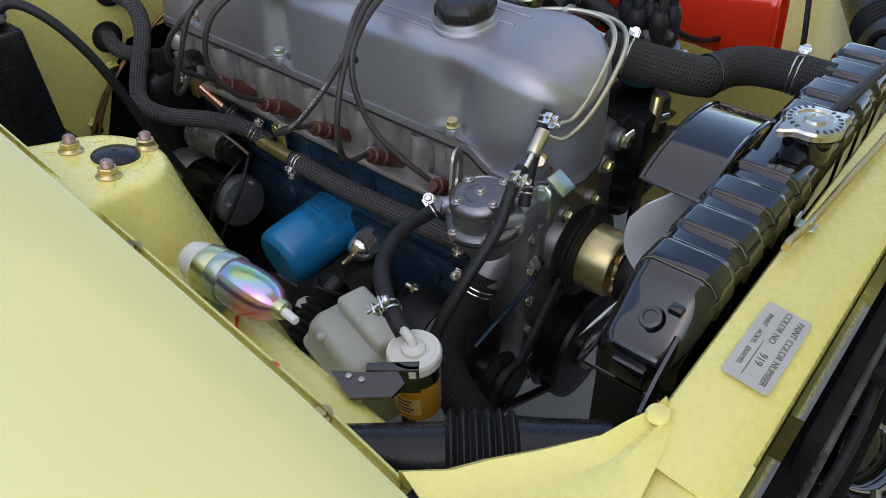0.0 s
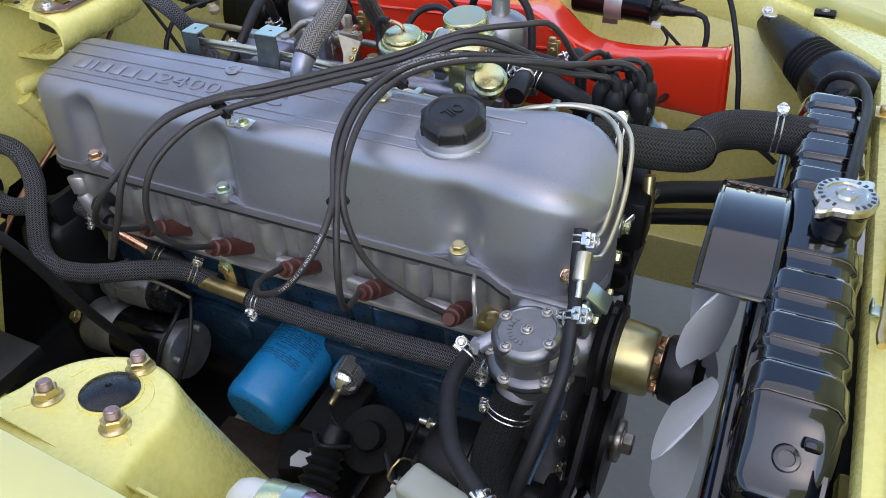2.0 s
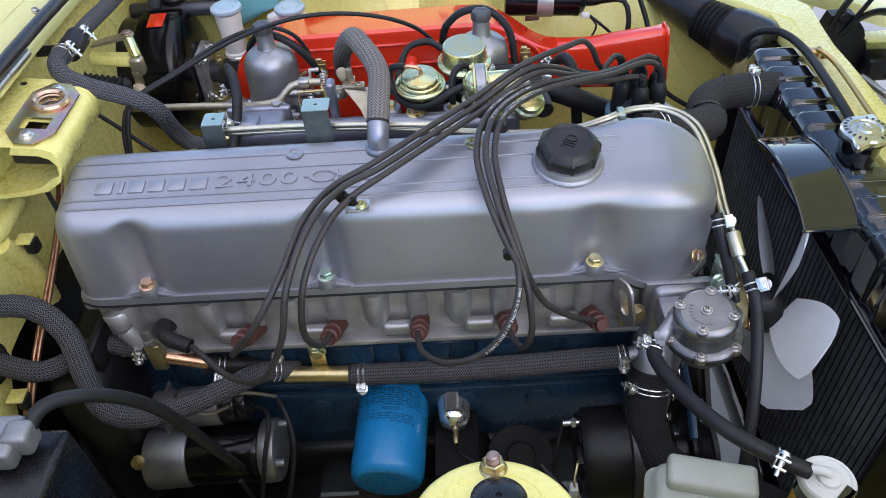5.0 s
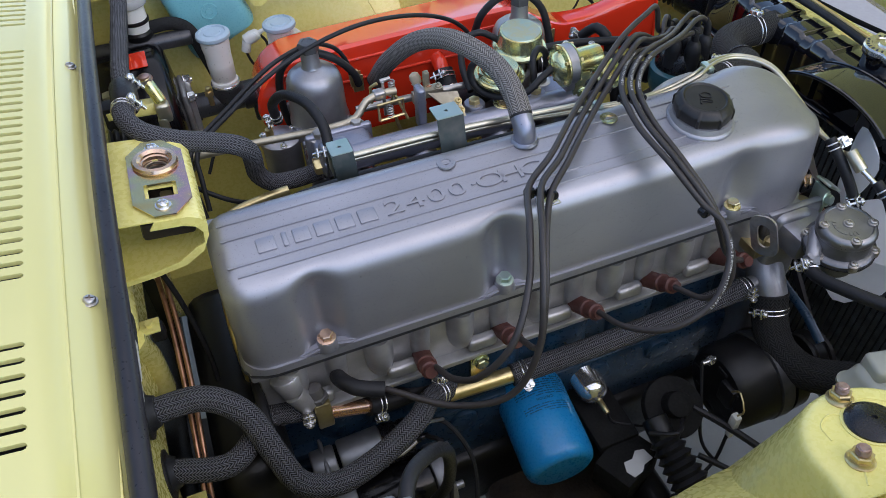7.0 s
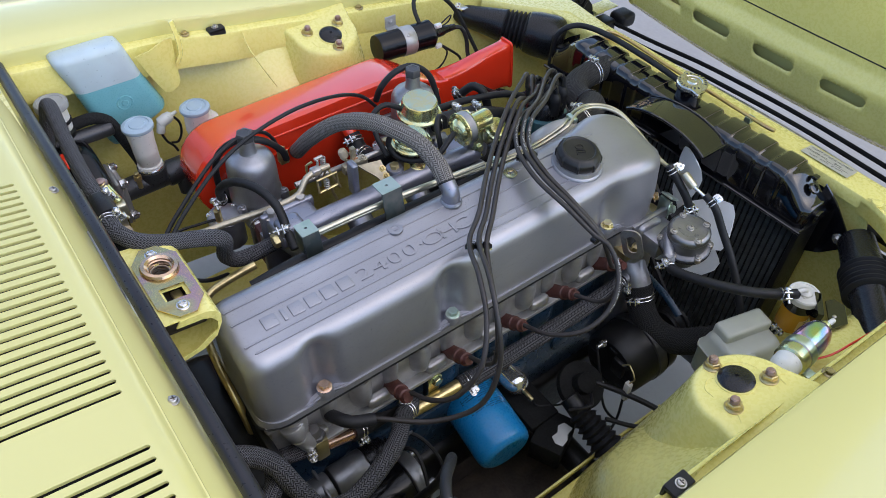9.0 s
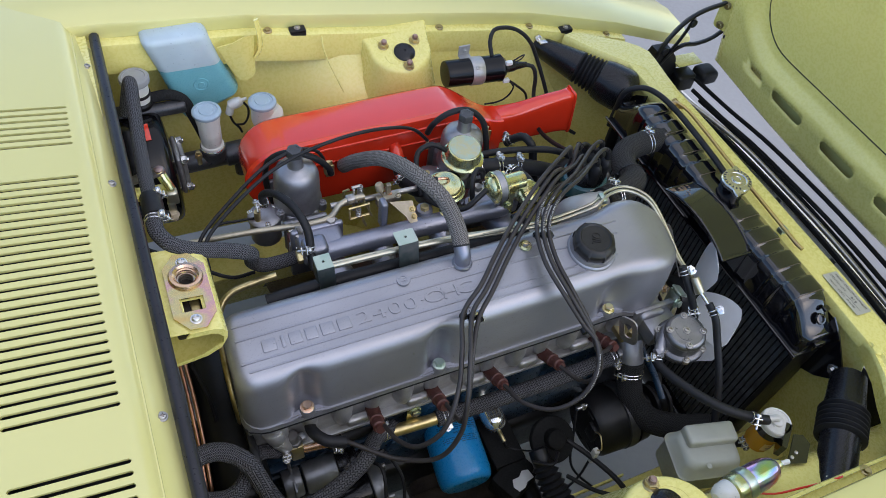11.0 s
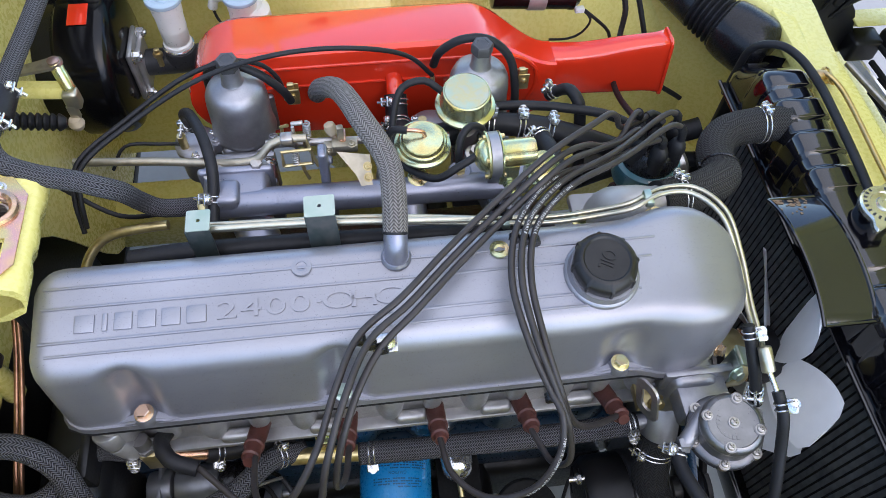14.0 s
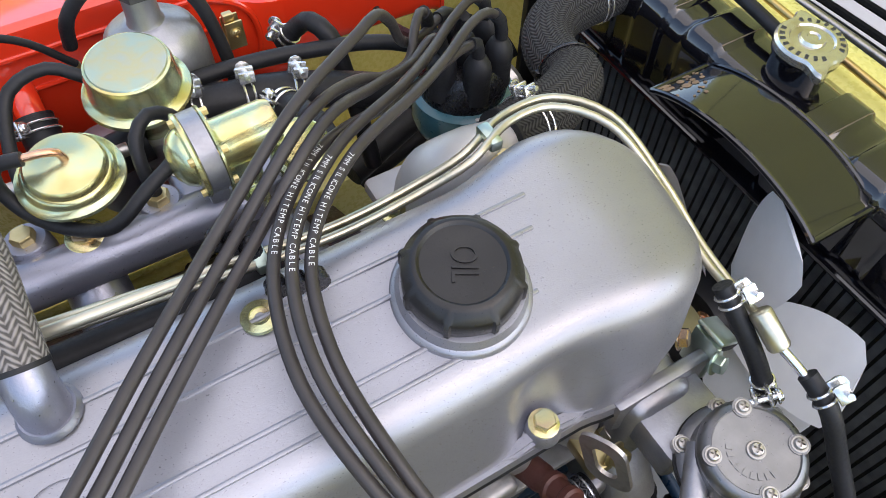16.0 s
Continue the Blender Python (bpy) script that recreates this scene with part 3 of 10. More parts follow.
rod(bm, (-0.434, 0.052, 0.733), (-0.434, 0.125, 0.730), 0.0105, n=14, bevel=0.008)
part("pressed_bead", bm, BAY, fw)
bm = bmesh.new()
tube(bm, [(-0.435, 0.055, 0.72), (-0.433, 0.08, 0.66), (-0.434, 0.08, 0.60)], 0.013, 10)
part("pressed_bead", bm, BAY, fw)
bm = bmesh.new()
box(bm, (-0.60, CL, 0.40), (0.26, 0.60, 0.5), 0.03)
part("tunnel", bm, SATIN, fw)
# unseen floor and rear wall, added to stop light coming in from behind
bm = bmesh.new()
box(bm, (-0.78, CL, 0.27), (0.66, 1.36, 0.02), 0.004)
box(bm, (-1.105, CL, 0.60), (0.02, 1.36, 0.68), 0.004)
part("rear_light_block", bm, SATIN, fw)
# added black sheet that stands for the shade on the ground below the starter
bm = bmesh.new()
sheet(bm, [[(x, y, 0.292 + 0.05 * smooth01(-0.30, -0.45, x)) for y in (-0.26, -0.10, 0.06, 0.22)] for x in (-0.46, -0.36, -0.24, -0.12)], 0.004)
part("ground_shade", bm, SATIN, fw)
bm = bmesh.new()
box(bm, (-0.427, CL, 0.866), (0.020, 1.06, 0.0025), 0.0008)
part("drip_flange", bm, BAY, fw)

# cowl panel with its air slots
cowl = thing("cowl_panel", "yellow cowl panel with rows of black air slots", "cowl panel", (-0.6, CL, 0.88), kind="structure")
COWL = ((-1.10, 0.975), (-0.90, 0.955), (-0.60, 0.933), (-0.48, 0.917), (-0.447, 0.911), (-0.440, 0.901), (-0.434, 0.893), (-0.420, 0.880), (-0.412, 0.868), (-0.410, 0.860))


def cowl_z(x, y):
    return lerp_table(COWL, x) - 0.085 * (y - CL) ** 2


SLOTS = [-0.031 + 0.01342 * k for k in range(27)] + [-0.098 - 0.0134 * k for k in range(7)] + [0.386 + 0.0134 * k for k in range(7)]
ys = sorted([-0.62 + 0.05 * i for i in range(32)] + [s + d for s in SLOTS for d in (-0.0027, -0.0020, -0.0010, 0.0010, 0.0020, 0.0027)])
xs = [-1.10, -1.0, -0.90, -0.80, -0.70, -0.65, -0.5703, -0.5696, -0.5685, -0.53, -0.4607, -0.4596, -0.459, -0.447, -0.440, -0.434, -0.428, -0.424, -0.420, -0.416, -0.412, -0.410]
bm = bmesh.new()


def slot_at(x, y):
    for s in SLOTS:
        d = abs(y - s)
        if d < 0.0027 and -0.5685 < x < -0.4607 or d < 0.0020 and -0.5696 < x < -0.4596 or d < 0.0010 and -0.5703 < x < -0.459:
            return True
    return False


up = {}
for i, x in enumerate(xs):
    for j, y in enumerate(ys):
        up[i, j] = [bm.verts.new((x, y, cowl_z(x, y) - dz)) for dz in (0, 0.004)]
open_cell = {(i, j) for i in range(len(xs) - 1) for j in range(len(ys) - 1) if slot_at((xs[i] + xs[i + 1]) / 2, (ys[j] + ys[j + 1]) / 2)}
for i in range(len(xs) - 1):
    for j in range(len(ys) - 1):
        if (i, j) in open_cell:
            continue
        q = [(i, j), (i + 1, j), (i + 1, j + 1), (i, j + 1)]
        bm.faces.new([up[k][0] for k in q])
        for (a, c, nb) in ((q[0], q[1], (i, j - 1)), (q[1], q[2], (i + 1, j)), (q[2], q[3], (i, j + 1)), (q[3], q[0], (i - 1, j))):
            if nb in open_cell or not (0 <= nb[0] < len(xs) - 1 and 0 <= nb[1] < len(ys) - 1):
                bm.faces.new((up[a][0], up[a][1], up[c][1], up[c][0]))
loose = [v for v in bm.verts if not v.link_faces]
bmesh.ops.delete(bm, geom=loose, context='VERTS')
bmesh.ops.recalc_face_normals(bm, faces=bm.faces[:])
part("panel", bm, YELLOW, cowl, angle=50)
bm = bmesh.new()
tube(bm, [(-0.4375, y, cowl_z(-0.4375, y) - 0.0010) for y in [-0.60 + 0.1 * k for k in range(16)]], 0.0016, 6, 0.05)
part("pressed_crease", bm, YELLOW, cowl)
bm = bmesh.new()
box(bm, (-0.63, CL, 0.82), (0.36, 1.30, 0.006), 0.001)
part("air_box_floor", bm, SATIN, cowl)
for x, y in ((-0.424, -0.046), (-0.424, 0.321), (-0.424, 0.60), (-0.424, -0.30)):
    bm = bmesh.new()
    screw_head(bm, (x, y, cowl_z(x, y)), (0.3, 0, 1), 0.0048)
    part("screw", bm, STEEL, cowl, "steel cross-head screw")

bm = bmesh.new()
tube(bm, [(-0.4045, y, 0.883 - 0.07 * (y - CL) ** 2 + 0.003 * math.sin(9 * y)) for y in (-0.50, -0.30, -0.10, 0.10, 0.30, 0.50, 0.68)], 0.0088, 14, 0.02, flat=0.9)
tagged(part("weatherstrip", bm, SEAL), "black rubber weatherstrip along the cowl edge", "weatherstrip", kind="structure")

# bonnet catch bracket on the firewall
# near-black brown that puts shade into colour, in the latch and below the manifold
SHADEDARK = surface("dark metal standing for shade", (0.030, 0.024, 0.020), 0.5, 0.3, vary=0.3, scale=60, grain=300, bump=0.3)
hb = thing("bonnet_catch_bracket", "yellow folded bonnet catch bracket with a gold striker plate", "catch bracket", (-0.38, 0.145, 0.72))
bm = bmesh.new()
PROF = [(-0.436, 0.847), (-0.375, 0.8396), (-0.351, 0.8367), (-0.345, 0.836), (-0.335, 0.831), (-0.330, 0.822), (-0.332, 0.808), (-0.341, 0.790), (-0.360, 0.778), (-0.390, 0.773), (-0.436, 0.770)]
rows = []
for k, y in enumerate((0.078, 0.090, 0.1085, 0.1285, 0.140, 0.1515, 0.1755, 0.190, 0.205, 0.218)):
    wave = 0.004 * (1 if k in (3, 6) else 0)
    rows.append([(x - (wave if 0.78 < z < 0.82 else 0), y, z) for x, z in PROF])
sheet(bm, rows, 0.002, (-0.7, 0, -0.7), {(2, 1), (5, 1)})
part("folded_sheet", bm, BAY, hb, angle=55)
for y in (0.078, 0.218):
    bm = bmesh.new()
    sheet(bm, [[(x, y, z), (x - 0.006, y, z - 0.009 if z > 0.8 else z + 0.006)] for x, z in PROF[1:]], 0.002, (0, 1 if y > 0.15 else -1, 0))
    part("edge_flange", bm, BAY, hb)
ZP = 0.8415
plate = bmesh.new()
tilt = Matrix.Translation((-0.363, 0.1415, ZP - 0.001)) @ Matrix.Rotation(radians(6.5), 4, 'Y')
# the plate in two halves round its window and hole
ring_plate(plate, [(-0.027, 0.0), (0.027, 0.0), (0.027, 0.040), (0.010, 0.062), (-0.010, 0.062), (-0.027, 0.040)][0:6], [(-0.011, 0.0095), (0.011, 0.0095), (0.0155, 0.022), (0.010, 0.034), (-0.010, 0.034), (-0.0155, 0.022)], 0.002, tilt)
ring_plate(plate, [(-0.027, -0.040), (-0.010, -0.062), (0.010, -0.062), (0.027, -0.040), (0.027, 0.0), (-0.027, 0.0)], [(-0.015, -0.034), (-0.006, -0.034), (0.006, -0.034), (0.015, -0.034), (0.015, -0.012), (-0.015, -0.012)], 0.002, tilt)
part("striker_plate", plate, RAINBOW, hb, "rose and green tinted zinc plate", smooth=False)
bm = bmesh.new()
revolve(bm, [(0.0215, 0.0015), (0.0225, 0.004), (0.021, 0.007), (0.017, 0.0075), (0.014, 0.005), (0.0135, -0.028), (0.0120, -0.028), (0.0125, 0.002), (0.0150, 0.0035), (0.0200, 0.0015)], tilt @ Matrix.Translation((0, 0.022, 0)), 32, closed=True)
part("catch_cup", bm, ROSEGOLD, hb, "rose-gold plated catch cup")
# dark box under the plate: its colour gives the holes their shade
bm = bmesh.new()
box(bm, (0, -0.002, -0.026), (0.050, 0.098, 0.020), 0.004, tilt)
part("latch_shade", bm, SHADEDARK, hb, "dark box standing for the shade inside the latch holes")
bm = bmesh.new()
box(bm, (0.004, -0.023, -0.013), (0.012, 0.030, 0.006), 0.002, tilt)
part("latch_tongue", bm, DULLGOLD, hb)
bm = bmesh.new()
for k in range(4):
    revolve(bm, [(0.0118, -0.006 - 0.005 * k), (0.0118, -0.0035 - 0.005 * k), (0.0100, -0.0035 - 0.005 * k), (0.0100, -0.006 - 0.005 * k)], tilt @ Matrix.Translation((0, 0.022, 0)), 20, closed=True)
part("spring", bm, STEEL, hb)
for y in (0.189, 0.094):
    bm = bmesh.new()
    screw_head(bm, (-0.3635, y, ZP + 0.0005), (0.11, 0, 1), 0.0058)
    part("screw", bm, ZINC, hb)
for x, y in ((-0.41, 0.205), (-0.41, 0.088)):
    bm = bmesh.new()
    revolve(bm, [(0.004, 0.0), (0.0038, 0.0012), (0, 0.0012)], Matrix.Translation((x, y, 0.8435)), 12)
    part("plug", bm, RUBBER, hb)

# radiator support: the top bar, its corner gussets and the panel behind the grille
sup = thing("radiator_support", "yellow radiator support bar with a paint colour plate", "radiator support", (0.66, CL, 0.4), kind="structure")
bm = bmesh.new()
rows = []
for k in range(41):
    y = -0.26 + 0.82 * k / 40
    crown = 0.004 - 0.02 * max(0.0, abs(y - CL) - 0.22)
    rows.append([(x, y, z + crown) for x, z in ((0.621, 0.690), (0.6215, 0.705), (0.624, 0.7095), (0.629, 0.7105), (0.670, 0.7055), (0.684, 0.703), (0.689, 0.700), (0.6905, 0.693), (0.6905, 0.670))])
sheet(bm, rows, 0.0018)
part("top_bar", bm, BAY, sup)
for side in (-1, 1):
    bm = bmesh.new()
    a = [flip(p, side) for p in ((0.6195, -0.205, 0.7095), (0.617, -0.223, 0.7115), (0.609, -0.240, 0.7130), (0.600, -0.263, 0.7125), (0.574, -0.300, 0.7145), (0.554, -0.329, 0.719), (0.541, -0.353, 0.7235), (0.520, -0.376, 0.729))]
    c = [flip(p, side) for p in ((0.632, -0.215, 0.7120), (0.640, -0.245, 0.7110), (0.643, -0.270, 0.7100), (0.646, -0.295, 0.7095), (0.642, -0.325, 0.7095), (0.632, -0.350, 0.7110), (0.620, -0.372, 0.7140), (0.600, -0.394, 0.7195))]
    if side > 0:
        a = [Vector(p) for p in ((0.640, 0.425, 0.7105), (0.646, 0.470, 0.7115), (0.647, 0.505, 0.712), (0.634, 0.517, 0.7115), (0.621, 0.530, 0.711), (0.595, 0.562, 0.711), (0.568, 0.596, 0.711), (0.548, 0.625, 0.712), (0.529, 0.654, 0.713))]
        c = [Vector(p) for p in ((0.688, 0.425, 0.703), (0.689, 0.470, 0.706), (0.694, 0.530, 0.708), (0.697, 0.560, 0.706), (0.686, 0.585, 0.7045), (0.664, 0.607, 0.7045), (0.630, 0.630, 0.704), (0.595, 0.648, 0.706), (0.560, 0.664, 0.709))]
        rows = []
        for i, (p, q) in enumerate(zip(a, c)):
            f = max(0.0, 1 - abs(i - 2) / 3)
            rows.append([p + Vector((-0.004 - 0.028 * f, -0.004, -0.046)), p + Vector((-0.003 - 0.010 * f, -0.002, -0.016)), p - Vector((0.0005, 0.0005, 0.0035)), p.lerp(q, 0.06) + Vector((0, 0, 0.001)), p.lerp(q, 0.5) + Vector((0, 0, 0.001)), q])
        sheet(bm, rows, 0.0018)
    else:
        sheet(bm, [[p - Vector((0, 0, 0.028)), p - Vector((0, 0, 0.003)), p.lerp(q, 0.06) + Vector((0, 0, 0.002)), p.lerp(q, 0.35) + Vector((0, 0, -0.002)), p.lerp(q, 0.5) + Vector((0, 0, 0.003)), q] for p, q in zip(a, c)], 0.0018)
    part("gusset", bm, BAY, sup)
    if side < 0:
        bm = bmesh.new()
        box(bm, (0.664, -0.300, 0.7010), (0.056, 0.170, 0.004), 0.0018, seg=2)
        part("tab", bm, BAY, sup)
        bm = bmesh.new()
        revolve(bm, [(0.0090, 0), (0.0078, 0.003), (0.003, 0.0042), (0, 0.0042)], Matrix.Translation((0.624, -0.226, 0.7138)), 20)
        part("bolt", bm, BAY, sup)
    bm = bmesh.new()
    sheet(bm, [[flip((x, y, z), side) for z in (0.70 if side > 0 or y > -0.22 else 0.615, 0.60, 0.50, 0.32)] for x, y in ((0.628, -0.15), (0.630, -0.215), (0.602, -0.262), (0.555, -0.305), (0.485, -0.352))], 0.002, (1, 0, 0))
    part("side_panel", bm, BAY, sup)
bm = bmesh.new()
box(bm, (0.64, CL, 0.27), (0.07, 1.1, 0.07), 0.008)
part("lower_bar", bm, BAY, sup)
bm = bmesh.new()
box(bm, (0.90, CL, 0.46), (0.035, 1.3, 0.045), 0.006)
part("valance_bar", bm, BAY, sup)
bm = bmesh.new()
box(bm, (0.775, 0.060, 0.415), (0.21, 0.050, 0.030), 0.005)
part("horn_brace", bm, BAY, sup)
bm = bmesh.new()
box(bm, (0.775, CL, 0.300), (0.17, 1.0, 0.006), 0.002)
part("splash_tray", bm, SATIN, sup, "black painted tray below the nose")

# the bonnet, hinged at the nose and standing open
HOODM = Matrix.Translation((0.965, CL, 0.60)) @ Matrix.Rotation(radians(-4), 4, 'Y')


def hood_at(u, w, d=0.0):
    """u across the car, w up the open bonnet, d towards the engine; the nose is narrower and dips in the middle."""
    bow = 0.05 * (1 - (u / 0.62) ** 2)
    dip = -0.030 * (1 - (u / 0.44) ** 2) * (1 - smooth01(0.0, 0.25, w))
    return HOODM @ Vector((bow * 0.25 - 0.012 - d + 0.02 * (w / 1.1) ** 2, u * (1 + 0.26 * w), w + dip + 0.01))


hood = thing("bonnet", "open yellow bonnet with a slotted inner frame", "bonnet", HOODM @ Vector((0, 0, 0)), kind="structure")
HALF = 0.44
bm = bmesh.new()
sheet(bm, [[hood_at(-HALF + 2 * HALF * i / 30, 1.25 * j / 12) for j in range(13)] for i in range(31)], 0.0015, (1, 0, 0))
part("skin", bm, YELLOW, hood)

SLOT_AT, SLOT_HALF, SLOT_R = [0.186 - 0.16 * k for k in range(4)], 0.0375, 0.0115


def slot_edge(u):
    """Half the height of a slot at u, 0 outside."""
    for c in SLOT_AT:
        d = abs(u - c) - SLOT_HALF
        if d < SLOT_R:
            return SLOT_R if d <= 0 else math.sqrt(max(0.0, SLOT_R ** 2 - d * d))
    return 0.0


def frame_depth(u, w):
    """The frame stands proud of the inner skin, with a rounded opening and a ridge beside its seam."""
    qx, qy = abs(u) - (0.345 - 0.090), 0.145 + 0.090 - w
    out = math.hypot(max(qx, 0.0), max(qy, 0.0)) + min(max(qx, qy), 0.0) - 0.090
    edge = min(HALF - abs(u), w, 1.25 - w)
    return 0.004 + 0.003 * smooth01(0.0, 0.01, out) + 0.017 * smooth01(0.016, 0.040, out) + 0.004 * math.exp(-((out - 0.050) / 0.010) ** 2) - 0.020 * (1 - smooth01(0.0, 0.022, edge))


arc = [0.0] + [SLOT_R * math.sin(radians(a)) for a in (20, 40, 60, 75, 90)]
us = sorted([-HALF + 2 * HALF * k / 66 for k in range(67)] + [c + s * (SLOT_HALF + e) for c in SLOT_AT for s in (-1, 1) for e in arc])
WC = 0.081
ws = [0.0, 0.006, 0.013, 0.022, 0.034, 0.048, 0.060] + [0.102 + 0.008 * k for k in range(22)] + [0.30, 0.36, 0.45, 0.6, 0.8, 1.0, 1.1, 1.2, 1.235, 1.25]
bm = bmesh.new()
cols = []
for u in us:
    e = slot_edge(u)
    cols.append([bm.verts.new(hood_at(u, w, frame_depth(u, w))) for w in ws[:7] + [WC - e, WC + e + 0.00005] + ws[7:]])
for i in range(len(us) - 1):
    hole = slot_edge((us[i] + us[i + 1]) / 2) > 0
    for j in range(len(cols[0]) - 1):
        if not (hole and j == 7):
            bm.faces.new((cols[i][j], cols[i + 1][j], cols[i + 1][j + 1], cols[i][j + 1]))
bmesh.ops.recalc_face_normals(bm, faces=bm.faces[:])
inner = part("inner_frame", bm, BAY, hood)
sm = inner.modifiers.new("thickness", 'SOLIDIFY')
sm.thickness = 0.0015
seam = [(0.345, 0.60), (0.345, 0.40), (0.345, 0.26)] + [(0.255 + 0.09 * math.cos(radians(a)), 0.235 - 0.09 * math.sin(radians(a))) for a in range(0, 91, 15)] + [(0.12, 0.145), (0.0, 0.145)]
seam += [(-u, w) for u, w in reversed(seam[:-1])]
bm = bmesh.new()
tube(bm, [hood_at(u, w, 0.0052) for u, w in seam], 0.0018, 6, 0.02)
part("seam_sealer", bm, RUBBER, hood, "dark seam between frame and skin")
for u, w, r in ((-0.315, 0.082, 0.011), (0.315, 0.082, 0.011), (-0.415, 0.085, 0.0055), (0.415, 0.085, 0.0055)):
    bm = bmesh.new()
    revolve(bm, [(r, 0), (r * 0.92, 0.001), (0, 0.001)], place(hood_at(u, w, frame_depth(u, w) + 0.0002), HOODM.to_3x3() @ Vector((-1, 0, 0))), 20)
    part("drain_hole", bm, RUBBER, hood)
for side in (-1, 1):
    hg = thing("hinge_bracket", "black steel bonnet hinge arm behind the grille", "bracket", flip((0.86, -0.38, 0.60), side), group="bonnet hinges")
    for q, w in (([(0.772, -0.305, 0.640), (0.790, -0.305, 0.690), (0.822, -0.305, 0.732), (0.860, -0.305, 0.752), (0.915, -0.305, 0.763)], 0.0125), ([(0.792, -0.303, 0.622), (0.812, -0.303, 0.650), (0.840, -0.303, 0.664), (0.880, -0.303, 0.661), (0.922, -0.303, 0.669), (0.945, -0.303, 0.684)], 0.0115), ([(0.800, -0.302, 0.640), (0.825, -0.302, 0.690), (0.840, -0.302, 0.738)], 0.0090)):
        bm = bmesh.new()
        tube(bm, [flip(p, side) for p in q], w, 12, 0.006, flat=0.45)
        part("arm", bm, SATIN, hg)
    bm = bmesh.new()
    loft(bm, [[flip((x + dx, -0.315 + dy, z), side) for dx, dy in ((-0.034, -0.016), (0.034, -0.016), (0.034, 0.016), (-0.034, 0.016))] for x, z in ((0.826, 0.545), (0.816, 0.585), (0.795, 0.635))] + [[flip((0.786 + dx, -0.313 + dy, 0.662), side) for dx, dy in ((-0.020, -0.012), (0.020, -0.012), (0.020, 0.012), (-0.020, 0.012))]])
    bmesh.ops.recalc_face_normals(bm, faces=bm.faces[:])
    part("base", bm, SATIN, hg)
    for x, z in ((0.786, 0.660), (0.838, 0.727)):
        bm = bmesh.new()
        revolve(bm, [(0.010, 0.0), (0.010, 0.003), (0.0075, 0.005), (0, 0.005)], place(flip((x, -0.299, z), side), (0, -1 if side > 0 else 1, 0)), 20)
        part("pivot", bm, SATIN, hg)
    turn = Matrix.Translation(flip((0.926, -0.299, 0.737), side)) @ Matrix.Rotation(radians(-4), 4, 'Y') @ Matrix.Rotation(radians(20 * side), 4, 'Z')
    bm = bmesh.new()
    prism(bm, round_rect(0.040, 0.086, 0.010, 4), 0.006, turn @ Matrix.Rotation(radians(90), 4, 'Z') @ Matrix.Rotation(radians(90), 4, 'X'), 0.001)
    box(bm, (0.022, -0.020 * side, 0.0), (0.040, 0.003, 0.080), 0.001, turn)
    part("bonnet_plate", bm, BAY, hg, "yellow painted plate on the bonnet")
    for dz in (-0.026, 0.026):
        bm = bmesh.new()
        hexa(bm, turn @ Vector((-0.007, 0, dz)), turn.to_3x3() @ Vector((-1, 0, 0)), 0.007, 0.005, 10, 0.010)
        part("bolt", bm, DULLGOLD, hg)
    bm = bmesh.new()
    box(bm, flip((0.868, -0.300, 0.618), side), (0.070, 0.040, 0.003), 0.001)
    box(bm, flip((0.868, -0.320, 0.600), side), (0.070, 0.003, 0.036), 0.001)
    part("fender_tab", bm, BAY, hg, "yellow fender tab beside the hinge")

# ---- the engine ----
PLUGS = [0.250 - 0.0995 * k for k in range(6)]
BOLTS = (-0.252, -0.049, 0.252)

# valve cover: a long cast body with scallops over its bolts
vc = thing("valve_cover", "long silver-grey cast valve cover with raised lettering", "valve cover", (0.02, 0.065, 0.675))
X0, X1 = -0.339, 0.394
SLOPE = 0.15


